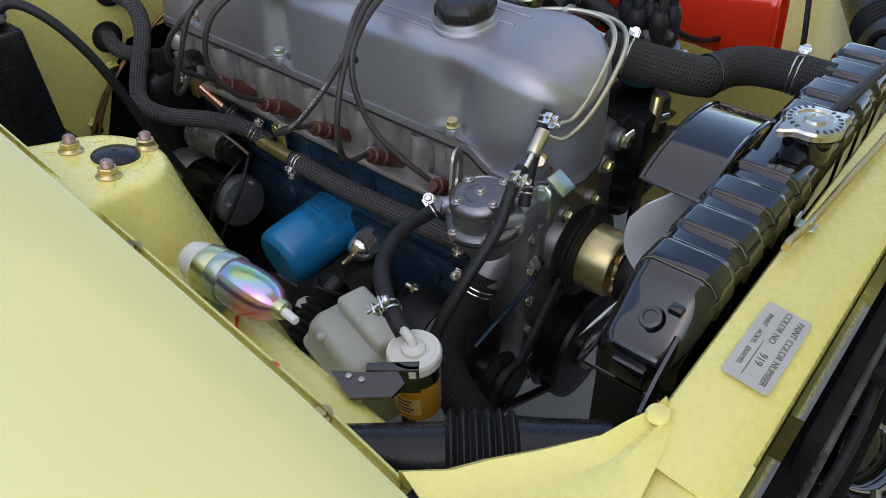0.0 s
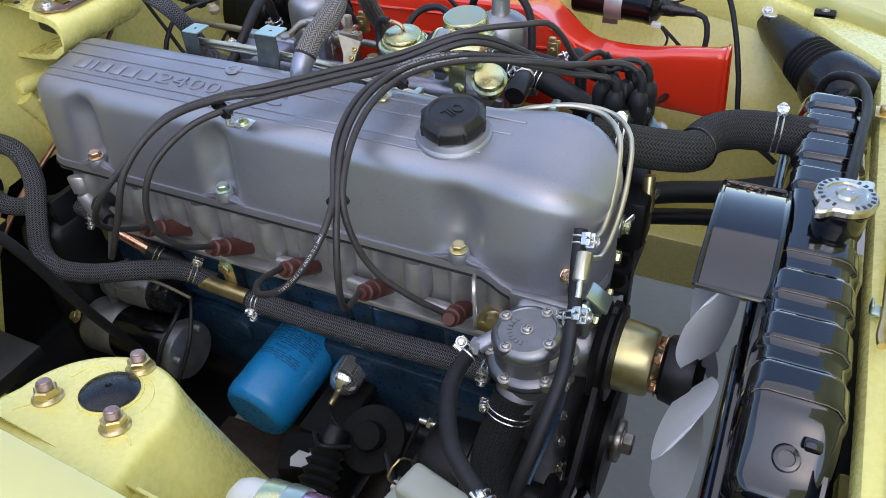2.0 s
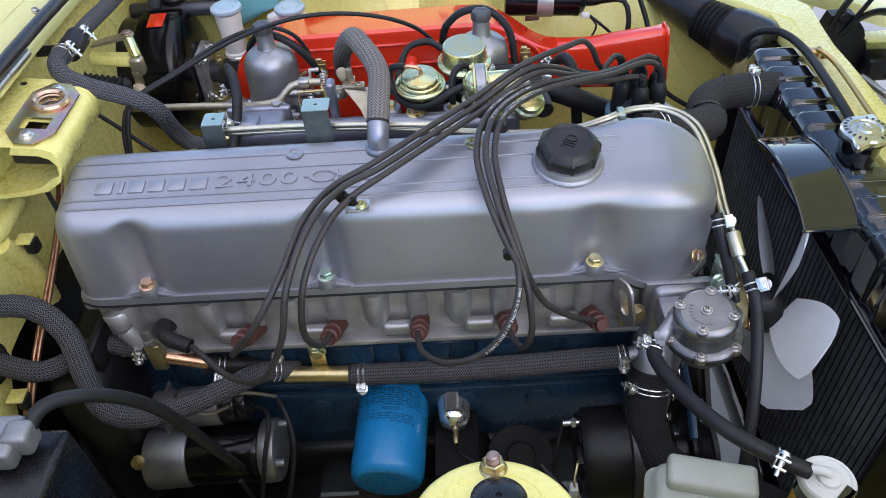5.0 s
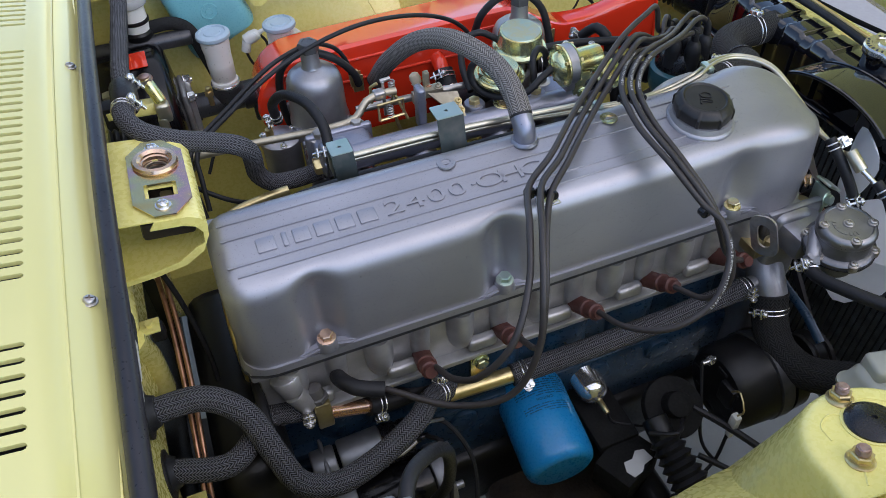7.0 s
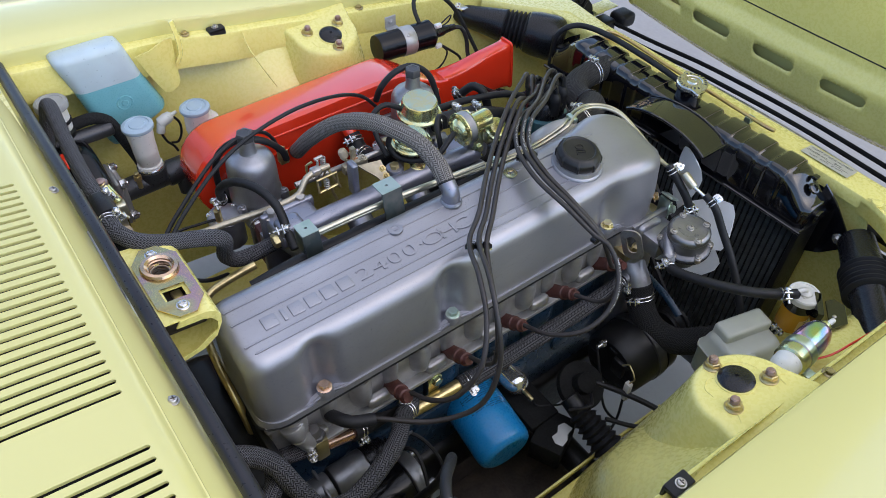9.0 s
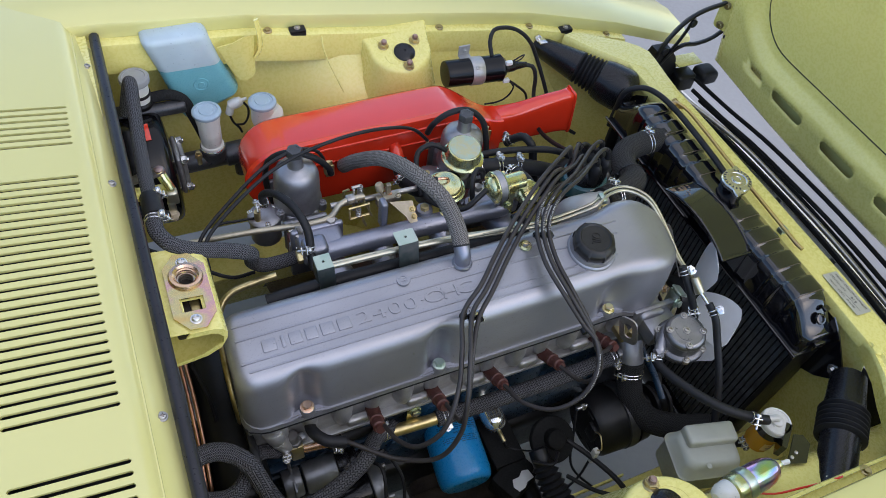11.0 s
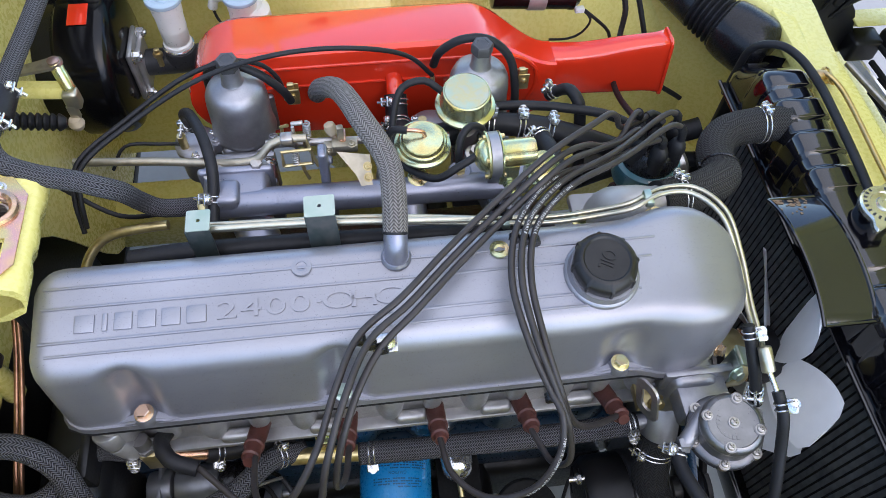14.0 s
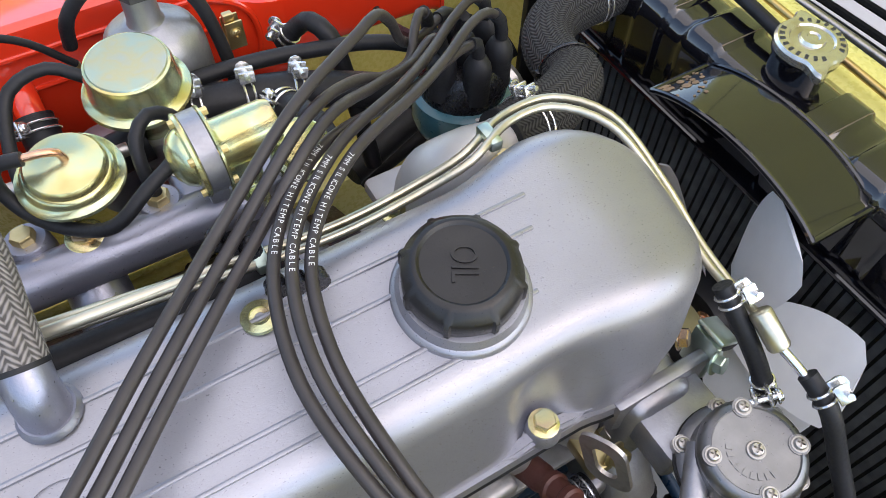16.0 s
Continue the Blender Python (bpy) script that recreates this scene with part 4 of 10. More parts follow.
def cover_section(x, grow=0.0):
    """The outline of the cover at x, in y and z, from the near foot over the top to the far foot."""
    e0, e1 = max(0.0, x - X0), max(0.0, X1 - x)

    def inset(d, r):
        return 0.0 if d >= r else r - math.sqrt(max(0.0, r * r - (r - d) ** 2))
    plan_near, plan_far = inset(e0, 0.030) + inset(e1, 0.068), inset(e0, 0.030) + inset(e1, 0.066)
    drop = inset(e0, 0.022) * 0.9 + inset(e1, 0.082) * 0.60
    foot = 0.6785 - 0.020 * smooth01(0.275, 0.315, x)
    top = 0.7912
    near, far = -0.006, 0.127 + 0.013 * smooth01(0.25, 0.32, x)
    fr = 0.024 + 0.002 * smooth01(0.24, 0.34, x)
    out = []
    pts = [(near, foot), (near + 0.001, foot + 0.016)]
    for k in range(1, 9):
        pts.append((near + 0.001 + 0.009 * k / 8, foot + 0.016 + (top - 0.028 - foot - 0.016) * k / 8))
    for k in range(1, 9):
        t = radians(90 * k / 8)
        pts.append((near + 0.010 + 0.026 * (1 - math.cos(t)), top - 0.028 + 0.026 * math.sin(t)))
    for k in range(1, 13):
        y = near + 0.036 + (far - fr - 0.036 - near) * k / 12
        pts.append((y, top - 0.002 + SLOPE * (y - near - 0.036)))
    zf = pts[-1][1]
    for k in range(1, 7):
        t = radians(90 * k / 6)
        pts.append((far - fr + fr * math.sin(t), zf - fr * (1 - math.cos(t))))
    for k in range(1, 5):
        pts.append((far, zf - fr - (zf - fr - foot) * k / 4))
    for i, (y, z) in enumerate(pts):
        low = smooth01(foot + 0.020, foot + 0.03, z)
        hgt = (z - foot) / (top - foot)
        # scallops above the near bolts, and a notch in the far edge
        for bx in BOLTS:
            front = bx > 0.1
            g = math.exp(-((x - bx) / (0.021 if front else 0.017)) ** 2)
            if y < 0.05:
                y += (0.017 if front else 0.024) * g * smooth01(0.0, 0.12, hgt) * (1 - smooth01(0.42 if front else 0.62, 0.92 if front else 0.98, hgt))
        if y < 0.03:
            y -= 0.006 * smooth01(0.270, 0.320, x) * smooth01(0.1, 0.4, hgt)
        if y > 0.10:
            for bx in (-0.077, -0.20, 0.124):
                y -= 0.010 * math.exp(-((x - bx) / 0.012) ** 2) * (1 - smooth01(0.75, 1.0, hgt))
        y = 0.064 + (y - 0.064) * (1 - (plan_near / 0.0725 if y < 0.064 else plan_far / 0.0770))
        z -= drop * smooth01(0.35, 1.0, hgt)
        out.append((y, z))
    return out


bm = bmesh.new()
stations = sorted([X0 + 0.00015] + [X0 + 0.03 * (1 - math.cos(radians(90 * k / 8))) for k in range(1, 9)] + [X1 - 0.095 * (1 - math.cos(radians(90 * k / 18))) for k in range(1, 19)] + [X1 - 0.00015] + [X0 + 0.03 + (X1 - X0 - 0.125) * k / 120 for k in range(1, 120)])
loft(bm, [[Vector((x, y, z)) for y, z in cover_section(x)] for x in stations])
bmesh.ops.recalc_face_normals(bm, faces=bm.faces[:])
part("casting", bm, COVER, vc, angle=60)


def rim(dy0, dz0, dz1, outset, name, material, label=""):
    b = bmesh.new()
    rings = []
    for x in stations[::2] + stations[-1:]:
        s = cover_section(x)
        n0, f0 = s[0], s[-1]
        rings.append([Vector((x + (0.0 if X0 + 0.01 < x < X1 - 0.01 else (-outset if x < 0 else outset)), n0[0] - outset, n0[1] + dz0)), Vector((x, n0[0] - outset * 0.7, n0[1] + dz1)), Vector((x, f0[0] + outset * 0.7, f0[1] + dz1)), Vector((x, f0[0] + outset, f0[1] + dz0))])
    loft(b, rings)
    bmesh.ops.recalc_face_normals(b, faces=b.faces[:])
    return part(name, b, material, vc, label)


rim(0, -0.003, 0.0055, 0.0035, "flange", COVER)
rim(0, -0.006, -0.0028, 0.0045, "gasket", RUBBER, "thin black cork gasket")


def top_z(y):
    return 0.7892 + SLOPE * (y - 0.030) + 0.0002


for y, xa, xb in ((0.0935, -0.325, 0.289), (0.073, -0.325, 0.281), (0.039, -0.325, 0.262), (0.026, -0.318, 0.236)):
    bm = bmesh.new()
    box(bm, ((xa + xb) / 2, y, top_z(y) + 0.0002), (xb - xa, 0.0030, 0.0024), 0.0010)
    part("cast_rib", bm, COVER, vc)
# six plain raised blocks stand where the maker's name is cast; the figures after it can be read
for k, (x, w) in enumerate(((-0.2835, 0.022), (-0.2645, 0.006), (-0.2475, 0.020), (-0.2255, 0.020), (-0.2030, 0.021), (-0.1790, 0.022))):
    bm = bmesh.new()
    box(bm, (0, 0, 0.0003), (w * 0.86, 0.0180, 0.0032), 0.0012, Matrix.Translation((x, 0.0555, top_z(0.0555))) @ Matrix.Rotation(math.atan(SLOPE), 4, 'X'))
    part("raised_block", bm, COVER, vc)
x = -0.1620
for ch, w in (("2", 0.0235), ("4", 0.0235), ("0", 0.0235), ("0", 0.0235), ("\u00b7", 0.0135), ("O", 0.0250), ("H", 0.0240), ("C", 0.0235)):
    m = Matrix.Translation((x + w / 2, 0.0555, top_z(0.0555))) @ Matrix.Rotation(math.atan(SLOPE), 4, 'X') @ Matrix.Diagonal((1.62, 1, 1, 1))
    lettering("raised_figure", ch, 0.0262, m, COVER, vc, 0.0016)
    x += w
for x in BOLTS:
    bm = bmesh.new()
    rod(bm, (x, -0.001, 0.684), (x, -0.001, 0.6965), 0.0125, 0.0105, 20, 0.0015)
    for s in (-1, 1):
        prism(bm, [(0, 0), (0.034, 0), (0.002, 0.0095)], 0.011, Matrix.Translation((x + s * 0.006, 0.003, 0.683)) @ Matrix.Rotation(radians(90), 4, 'X') @ Matrix.Diagonal((s, 1, 1, 1)), 0.0025)
    part("bolt_boss", bm, COVER, vc)
    bm = bmesh.new()
    hexa(bm, (x, -0.001, 0.6965), (0, 0, 1), 0.0075, 0.0065, 500 * x, 0.0100)
    part("bolt", bm, ROSEGOLD if x < -0.2 else GREENZINC if x < 0.1 else GOLD, vc, "copper-coloured bolt" if x < -0.2 else "pale zinc bolt" if x < 0.1 else "yellow zinc bolt")
for x in (-0.077, 0.124):
    bm = bmesh.new()
    revolve(bm, [(0.0105, 0), (0.0100, 0.0018), (0.0056, 0.0020), (0.0054, 0.0010), (0.0030, 0.0005), (0.0028, -0.004), (0, -0.004)], Matrix.Translation((x, 0.094, top_z(0.094))), 28)
    part("bolt_seat", bm, COVER if x < 0 else GOLD, vc)
bm = bmesh.new()
hexa(bm, (0.366, 0.004, 0.694), (0.6, -0.7, 0.4), 0.0070, 0.006, 10, 0.0092)
part("bolt", bm, ROSEGOLD, vc)
bm = bmesh.new()
rod(bm, (0.381, 0.082, 0.712), (0.381, 0.082, 0.733), 0.012, 0.0105, 18, 0.0015)
part("bolt_boss", bm, COVER, vc)
bm = bmesh.new()
hexa(bm, (0.382, 0.082, 0.732), (0.25, 0, 1), 0.0075, 0.0065, 25, 0.0105)
part("bolt", bm, GREENZINC, vc, "pale zinc bolt")
lb_ = thing("lifting_bracket", "pale green zinc lifting bracket at the front of the head", "bracket", (0.395, -0.006, 0.67))
bm = bmesh.new()
box(bm, (0, 0, 0), (0.026, 0.024, 0.004), 0.0012, Matrix.Translation((0.400, -0.004, 0.683)) @ Matrix.Rotation(radians(35), 4, 'Y'))
box(bm, (0.392, -0.004, 0.660), (0.004, 0.024, 0.044), 0.0012)
part("plate", bm, GREENZINC, lb_)
bm = bmesh.new()
hexa(bm, (0.388, -0.018, 0.672), (0.3, -1, 0.4), 0.0070, 0.006, 10, 0.0095)
part("bolt", bm, GREENZINC, lb_)

# oil filler cap with its seat
OCX, OCY = 0.2245, 0.0585
bm = bmesh.new()
revolve(bm, [(0.0400, -0.004), (0.0392, 0.001), (0.0380, 0.003), (0.0362, 0.004), (0.0340, 0.010), (0.0, 0.010)], Matrix.Translation((OCX, OCY, 0.7930)) @ Matrix.Rotation(math.atan(0.12), 4, 'X'), 48)
part("filler_seat", bm, COVER, vc)
CAPZ = 0.8020
oc = thing("oil_filler_cap", "black plastic oil filler cap with raised ribs on the valve cover", "oil cap", (OCX, OCY, CAPZ))
bm = bmesh.new()
rings = []
for r, z, lobes in ((0.0280, 0.0, 0), (0.0318, 0.0008, 1), (0.0328, 0.003, 1), (0.0330, 0.0115, 1), (0.0324, 0.0135, 0.7), (0.0280, 0.0182, 0.1), (0.0262, 0.0194, 0), (0.0244, 0.0197, 0), (0.0232, 0.0190, 0), (0.0226, 0.0182, 0), (0.014, 0.0181, 0), (0.004, 0.0181, 0)):
    ring = []
    for k in range(192):
        t = 2 * math.pi * k / 192
        w = (t * 8 / (2 * math.pi)) % 1.0
        rib = 1 - smooth01(0.05, 0.09, min(w, 1 - w))
        rr = r + lobes * (0.0018 * rib - 0.0005 * math.sin(math.pi * w) ** 2)
        ring.append(Vector((OCX + rr * math.cos(t), OCY + rr * math.sin(t), CAPZ + z + 0.12 * rr * math.sin(t))))
    rings.append(ring)
loft(bm, rings)
part("cap", bm, CAPBLACK, oc, angle=28)
lettering("raised_word", "OIL", 0.0150, Matrix.Translation((OCX, OCY, CAPZ + 0.0181)) @ Matrix.Rotation(math.atan(0.12), 4, 'X') @ Matrix.Rotation(radians(241), 4, 'Z') @ Matrix.Diagonal((0.95, 1.35, 1, 1)), CAPBLACK, oc, 0.0011)

# cylinder head
hd = thing("cylinder_head", "bare cast aluminium cylinder head with rounded bosses", "cylinder head", (0.0, 0.065, 0.58))
bm = bmesh.new()
box(bm, (-0.003, 0.068, 0.625), (0.655, 0.118, 0.095), 0.004)
box(bm, (-0.003, 0.068, 0.667), (0.668, 0.136, 0.016), 0.003)
part("casting", bm, CAST, hd)
for k in range(13):
    x = 0.2945 - 0.04925 * k
    bm = bmesh.new()
    wide = 0.0175 if k % 2 == 0 else 0.0125
    rings = []
    for z, r in ((0.596, 0.2), (0.600, 0.55), (0.608, 0.80), (0.622, 0.95), (0.640, 1.0), (0.655, 0.97), (0.664, 0.9)):
        rings.append([Vector((x + wide * r * math.cos(t), 0.012 - (0.022 if k % 2 == 0 else 0.016) * r * math.sin(t), z)) for t in [math.pi * i / 14 for i in range(15)]])
    loft(bm, rings)
    bmesh.ops.recalc_face_normals(bm, faces=bm.faces[:])
    part("boss", bm, CAST, hd, angle=60)
for k in range(6):
    bm = bmesh.new()
    x = PLUGS[k]
    box(bm, (x - 0.028, -0.002, 0.604), (0.036, 0.014, 0.018), 0.005, seg=3)
    part("water_boss", bm, CAST, hd)
bm = bmesh.new()
box(bm, (-0.003, 0.004, 0.5815), (0.64, 0.02, 0.008), 0.002)
part("lower_lip", bm, CAST, hd)
for x in (-0.30,):
    bm = bmesh.new()
    rod(bm, (x, -0.006, 0.632), (x + 0.012, -0.007, 0.604), 0.012, n=18, bevel=0.002)
    rod(bm, (x - 0.004, 0.002, 0.655), (x, -0.006, 0.632), 0.017, 0.013, 18, 0.003)
    part("rear_lug", bm, CAST, hd)

# block
eb = thing("engine_block", "dark blue painted engine block", "engine block", (0.0, 0.075, 0.30))
bm = bmesh.new()
box(bm, (-0.005, 0.078, 0.515), (0.650, 0.115, 0.125), 0.006)
box(bm, (-0.005, 0.078, 0.405), (0.650, 0.150, 0.12), 0.010)
part("casting", bm, BLOCK, eb)
bm = bmesh.new()
for z in (0.566, 0.482):
    box(bm, (-0.005, 0.015, z), (0.645, 0.020, 0.014), 0.004)
part("side_flange", bm, BLOCK, eb)
for x in PLUGS:
    bm = bmesh.new()
    rings = [[Vector((x + 0.035 * r * math.cos(t), 0.022 - 0.016 * r * math.sin(t), z)) for t in [math.pi * i / 12 for i in range(13)]] for z, r in ((0.490, 0.9), (0.50, 1), (0.55, 1), (0.56, 0.9))]
    loft(bm, rings)
    bmesh.ops.recalc_face_normals(bm, faces=bm.faces[:])
    part("cylinder_bulge", bm, BLOCK, eb)
for x in (-0.10, 0.10, 0.20):
    bm = bmesh.new()
    rod(bm, (x, 0.010, 0.44), (x, -0.003, 0.44), 0.020, n=24, bevel=0.004)
    part("core_plug", bm, BLOCK, eb)
bm = bmesh.new()
box(bm, (0.0, 0.085, 0.29), (0.62, 0.20, 0.13), 0.02, seg=3)
part("oil_pan", bm, SATIN, eb)
bm = bmesh.new()
box(bm, (-0.36, 0.08, 0.46), (0.08, 0.30, 0.28), 0.03, seg=3)
box(bm, (-0.335, 0.06, 0.58), (0.012, 0.20, 0.10), 0.004)
part("bell_housing", bm, SATIN, eb)
bm = bmesh.new()
box(bm, (0.345, 0.075, 0.50), (0.055, 0.20, 0.33), 0.012, seg=3)
part("timing_cover", bm, DARKCAST, eb)
for z in (0.60, 0.55, 0.50, 0.45, 0.40, 0.36):
    bm = bmesh.new()
    hexa(bm, (0.373, -0.012, z), (1, 0, 0), 0.006, 0.005, 20 * z, 0.008)
    part("bolt", bm, ZINC, eb)

# spark plugs and their leads


def boot(k):
    x = PLUGS[k]
    ob = thing("spark_plug_boot", "brown rubber spark plug boot on the cylinder head" if k < 5 else "black elbow spark plug boot on the cylinder head", "plug boot", (x, -0.02, 0.64), group="spark plug boots")
    lean = 0.004 * (2 - k)
    a, b = Vector((x, 0.020, 0.596)), Vector((x + lean, -0.047, 0.6415))
    d = (b - a).normalized()
    if k < 5:
        g = bmesh.new()
        L = (b - a).length
        revolve(g, [(0.0105, 0.0), (0.0112, 0.004), (0.0108, L * 0.50), (0.0096, L * 0.55), (0.0094, L * 0.60), (0.0112, L * 0.62), (0.0114, L * 0.68), (0.0096, L * 0.70), (0.0086, L * 0.82), (0.0100, L * 0.84), (0.0100, L * 0.90), (0.0078, L * 0.92), (0.0066, L)], place(a, d), 22)
        part("sleeve", g, BOOT, ob)
    else:
        g = bmesh.new()
        tube(g, [(x, 0.012, 0.615), (x - 0.002, -0.016, 0.642), (x + 0.010, -0.036, 0.646), (x + 0.038, -0.047, 0.641)], 0.0088, 16)
        part("sleeve", g, RUBBER, ob)
    g = bmesh.new()
    hexa(g, a - d * 0.004, d, 0.0125, 0.007, 15)
    part("plug_hex", g, STEEL, ob)
    return b


for k in range(6):
    boot(k)


def lead(k, pts):
    ob = thing("ignition_lead", "black silicone ignition lead draped over the valve cover", "ignition lead", pts[-1], group="ignition leads")
    g = bmesh.new()
    tube(g, pts, 0.0035, 12, 0.007)
    cable = part("cable", g, WIRE, ob)
    g = bmesh.new()
    tube(g, spline(pts)[:4], 0.0050, 12, smooth=False)
    part("end_sleeve", g, RUBBER, ob)
    return cable, ob


LEADS = {}
# the leads leave the distributor cap in loops of their own; three run side by side to the front tie
FROM_CAP = {0: [(0.371, 0.240, 0.772), (0.369, 0.241, 0.790), (0.356, 0.239, 0.803), (0.338, 0.230, 0.808), (0.300, 0.203, 0.812), (0.264, 0.177, 0.822)],
            1: [(0.373, 0.265, 0.772), (0.371, 0.265, 0.788), (0.358, 0.262, 0.799), (0.335, 0.250, 0.799), (0.300, 0.222, 0.804), (0.261, 0.190, 0.818)],
            2: [(0.345, 0.231, 0.772), (0.343, 0.231, 0.786), (0.328, 0.226, 0.792), (0.300, 0.212, 0.797), (0.258, 0.186, 0.813)]}
TO_TIE = [(0.197, 0.149, 0.831), (0.151, 0.101, 0.831), (0.135, 0.045, 0.824), (0.141, -0.015, 0.807), (0.156, -0.058, 0.778)]
ASIDE = [(0.006, -0.007), (0.008, -0.0045), (0.0095, 0.0), (0.0075, 0.002), (0.0045, 0.001)]
DOWN = {0: [(0.170, -0.068, 0.748), (0.190, -0.068, 0.705), (0.220, -0.058, 0.672), (0.250, -0.042, 0.643)],
        1: [(0.166, -0.084, 0.755), (0.171, -0.102, 0.705), (0.163, -0.088, 0.660), (0.151, -0.042, 0.640)],
        2: [(0.158, -0.076, 0.773), (0.154, -0.106, 0.747), (0.128, -0.127, 0.711), (0.087, -0.123, 0.684), (0.057, -0.090, 0.663), (0.050, -0.043, 0.642)]}
for k in (0, 1, 2):
    LEADS[k] = lead(k, FROM_CAP[k] + [(x + u * (1 - k), y + v * (1 - k), z + 0.002 * (k % 2)) for (x, y, z), (u, v) in zip(TO_TIE, ASIDE)] + DOWN[k])
# leads of the three rear plugs, which cross the cover further back
FROM_CAP = {4: [(0.353, 0.281, 0.772), (0.345, 0.279, 0.780), (0.318, 0.265, 0.780), (0.293, 0.248, 0.796), (0.277, 0.235, 0.830), (0.263, 0.225, 0.846), (0.246, 0.214, 0.847)],
            5: [(0.327, 0.273, 0.772), (0.325, 0.271, 0.790), (0.314, 0.262, 0.803), (0.303, 0.250, 0.800), (0.290, 0.233, 0.794), (0.262, 0.214, 0.806), (0.238, 0.204, 0.822)],
            3: [(0.325, 0.247, 0.772), (0.322, 0.247, 0.788), (0.309, 0.240, 0.797), (0.288, 0.224, 0.800), (0.248, 0.201, 0.815)]}
OVER = [(0.188, 0.178, 0.846), (0.122, 0.131, 0.830), (0.067, 0.083, 0.825), (0.018, 0.036, 0.823)]
DOWN = {4: [(-0.025, 0.002, 0.819), (-0.049, -0.048, 0.818), (-0.069, -0.090, 0.791), (-0.099, -0.121, 0.751), (-0.129, -0.115, 0.708), (-0.144, -0.084, 0.672), (-0.149, -0.043, 0.643)],
        5: [(-0.014, -0.004, 0.822), (-0.042, -0.060, 0.820), (-0.062, -0.105, 0.788), (-0.074, -0.127, 0.738), (-0.103, -0.131, 0.684), (-0.151, -0.100, 0.650), (-0.208, -0.047, 0.641)],
        3: [(-0.004, -0.008, 0.814), (-0.028, -0.044, 0.807), (-0.050, -0.089, 0.776), (-0.058, -0.104, 0.720), (-0.052, -0.083, 0.674), (-0.049, -0.043, 0.643)]}
for n_, k in enumerate((4, 5, 3)):
    LEADS[k] = lead(k, FROM_CAP[k] + [(x + n_ * 0.006, y - n_ * 0.0068, z - 0.0025 * n_) for x, y, z in OVER] + DOWN[k])


def separator(p, across, n, gap):
    ob = thing("lead_separator", "small black plastic clip holding three ignition leads", "lead clip", p, group="lead clips")
    g = bmesh.new()
    d = Vector(across).normalized()
    for i in range(n):
        q = Vector(p) + d * gap * (i - (n - 1) / 2)
        rod(g, q + Vector((0, -0.004, -0.004)), q + Vector((0, 0.004, -0.004)), 0.0056, n=12)
    rod(g, Vector(p) - d * gap * 1.6 + Vector((0, 0, -0.006)), Vector(p) + d * gap * 1.6 + Vector((0, 0, -0.006)), 0.0022, n=8)
    part("clip", g, BLACKPLASTIC, ob)


separator((-0.014, -0.004, 0.816), (1, -0.5, -0.1), 3, 0.011)
separator((0.155, -0.058, 0.776), (1, 0.2, 0), 3, 0.0048)
separator((0.146, 0.087, 0.829), (1, -0.3, 0), 3, 0.010)
separator((0.128, 0.128, 0.825), (0.67, -0.74, 0), 3, 0.0092)
clipst = thing("lead_bracket", "small zinc bracket bolted to the valve cover under the lead clip", "bracket", (0.0, 0.004, 0.786))
bm = bmesh.new()
box(bm, (0.0, 0.006, 0.7905), (0.022, 0.02, 0.002), 0.0008)
box(bm, (-0.012, 0.002, 0.800), (0.002, 0.014, 0.022), 0.0008)
part("angle_plate", bm, ZINC, clipst)
bm = bmesh.new()
screw_head(bm, (0.002, 0.005, 0.7915), (0, -0.3, 1), 0.005)
part("screw", bm, GOLD, clipst)

# oil filter
NAVYINK = surface("navy print", (0.006, 0.040, 0.105), 0.4, vary=0.1, bump=0.0)
of = thing("oil_filter", "bright blue spin-on oil filter with printed instructions", "oil filter", (0.0, -0.05, 0.38))
fa, fb = Vector((0.002, 0.020, 0.434)), Vector((-0.007, -0.104, 0.419))
bm = bmesh.new()
L = (fb - fa).length
revolve(bm, [(0.038, -0.006), (0.0465, -0.004), (0.048, 0.0), (0.048, L - 0.018), (0.0468, L - 0.009), (0.0440, L - 0.003), (0.038, L + 0.001), (0.034, L + 0.0005), (0.016, L + 0.002), (0, L + 0.002)], place(fa, fb - fa), 48)
part("canister", bm, FILTERBLUE, of, angle=60)
fm = place(fa, fb - fa)
PRINT = [(0.013 + 0.0034 * k, -52, 46 - 34 * (k % 4 == 3)) for k in range(8)] + [(0.050 + 0.0034 * k, -40, 40 - 40 * (k == 3)) for k in range(4)]
for i, (row, a0, a1) in enumerate(PRINT):
    bm = bmesh.new()
    outward = fm.to_3x3().inverted() @ Vector((0.05, -0.3, 1.0))
    mid = math.atan2(outward.y, outward.x)
    for s in range(20):
        if (s * 7 + i * 3) % 6 == 0:
            continue
        t0, t1 = mid + radians(a0 + (a1 - a0) * s / 20), mid + radians(a0 + (a1 - a0) * (s + 0.80) / 20)
        vs = [bm.verts.new(fm @ Vector((0.0482 * math.cos(t), 0.0482 * math.sin(t), row + dz))) for t, dz in ((t0, 0), (t1, 0), (t1, 0.0016), (t0, 0.0016))]
        bm.faces.new(vs)
    part("printed_line", bm, NAVYINK, of, smooth=False)
turn = Matrix.Rotation(mid, 4, 'Z') @ Matrix.Translation((0.04835, 0, 0.0435)) @ Matrix.Rotation(radians(90), 4, 'Y') @ Matrix.Rotation(radians(90), 4, 'Z')
lettering("printed_word", "CAUTION", 0.0052, fm @ turn, NAVYINK, of, 0.0002)

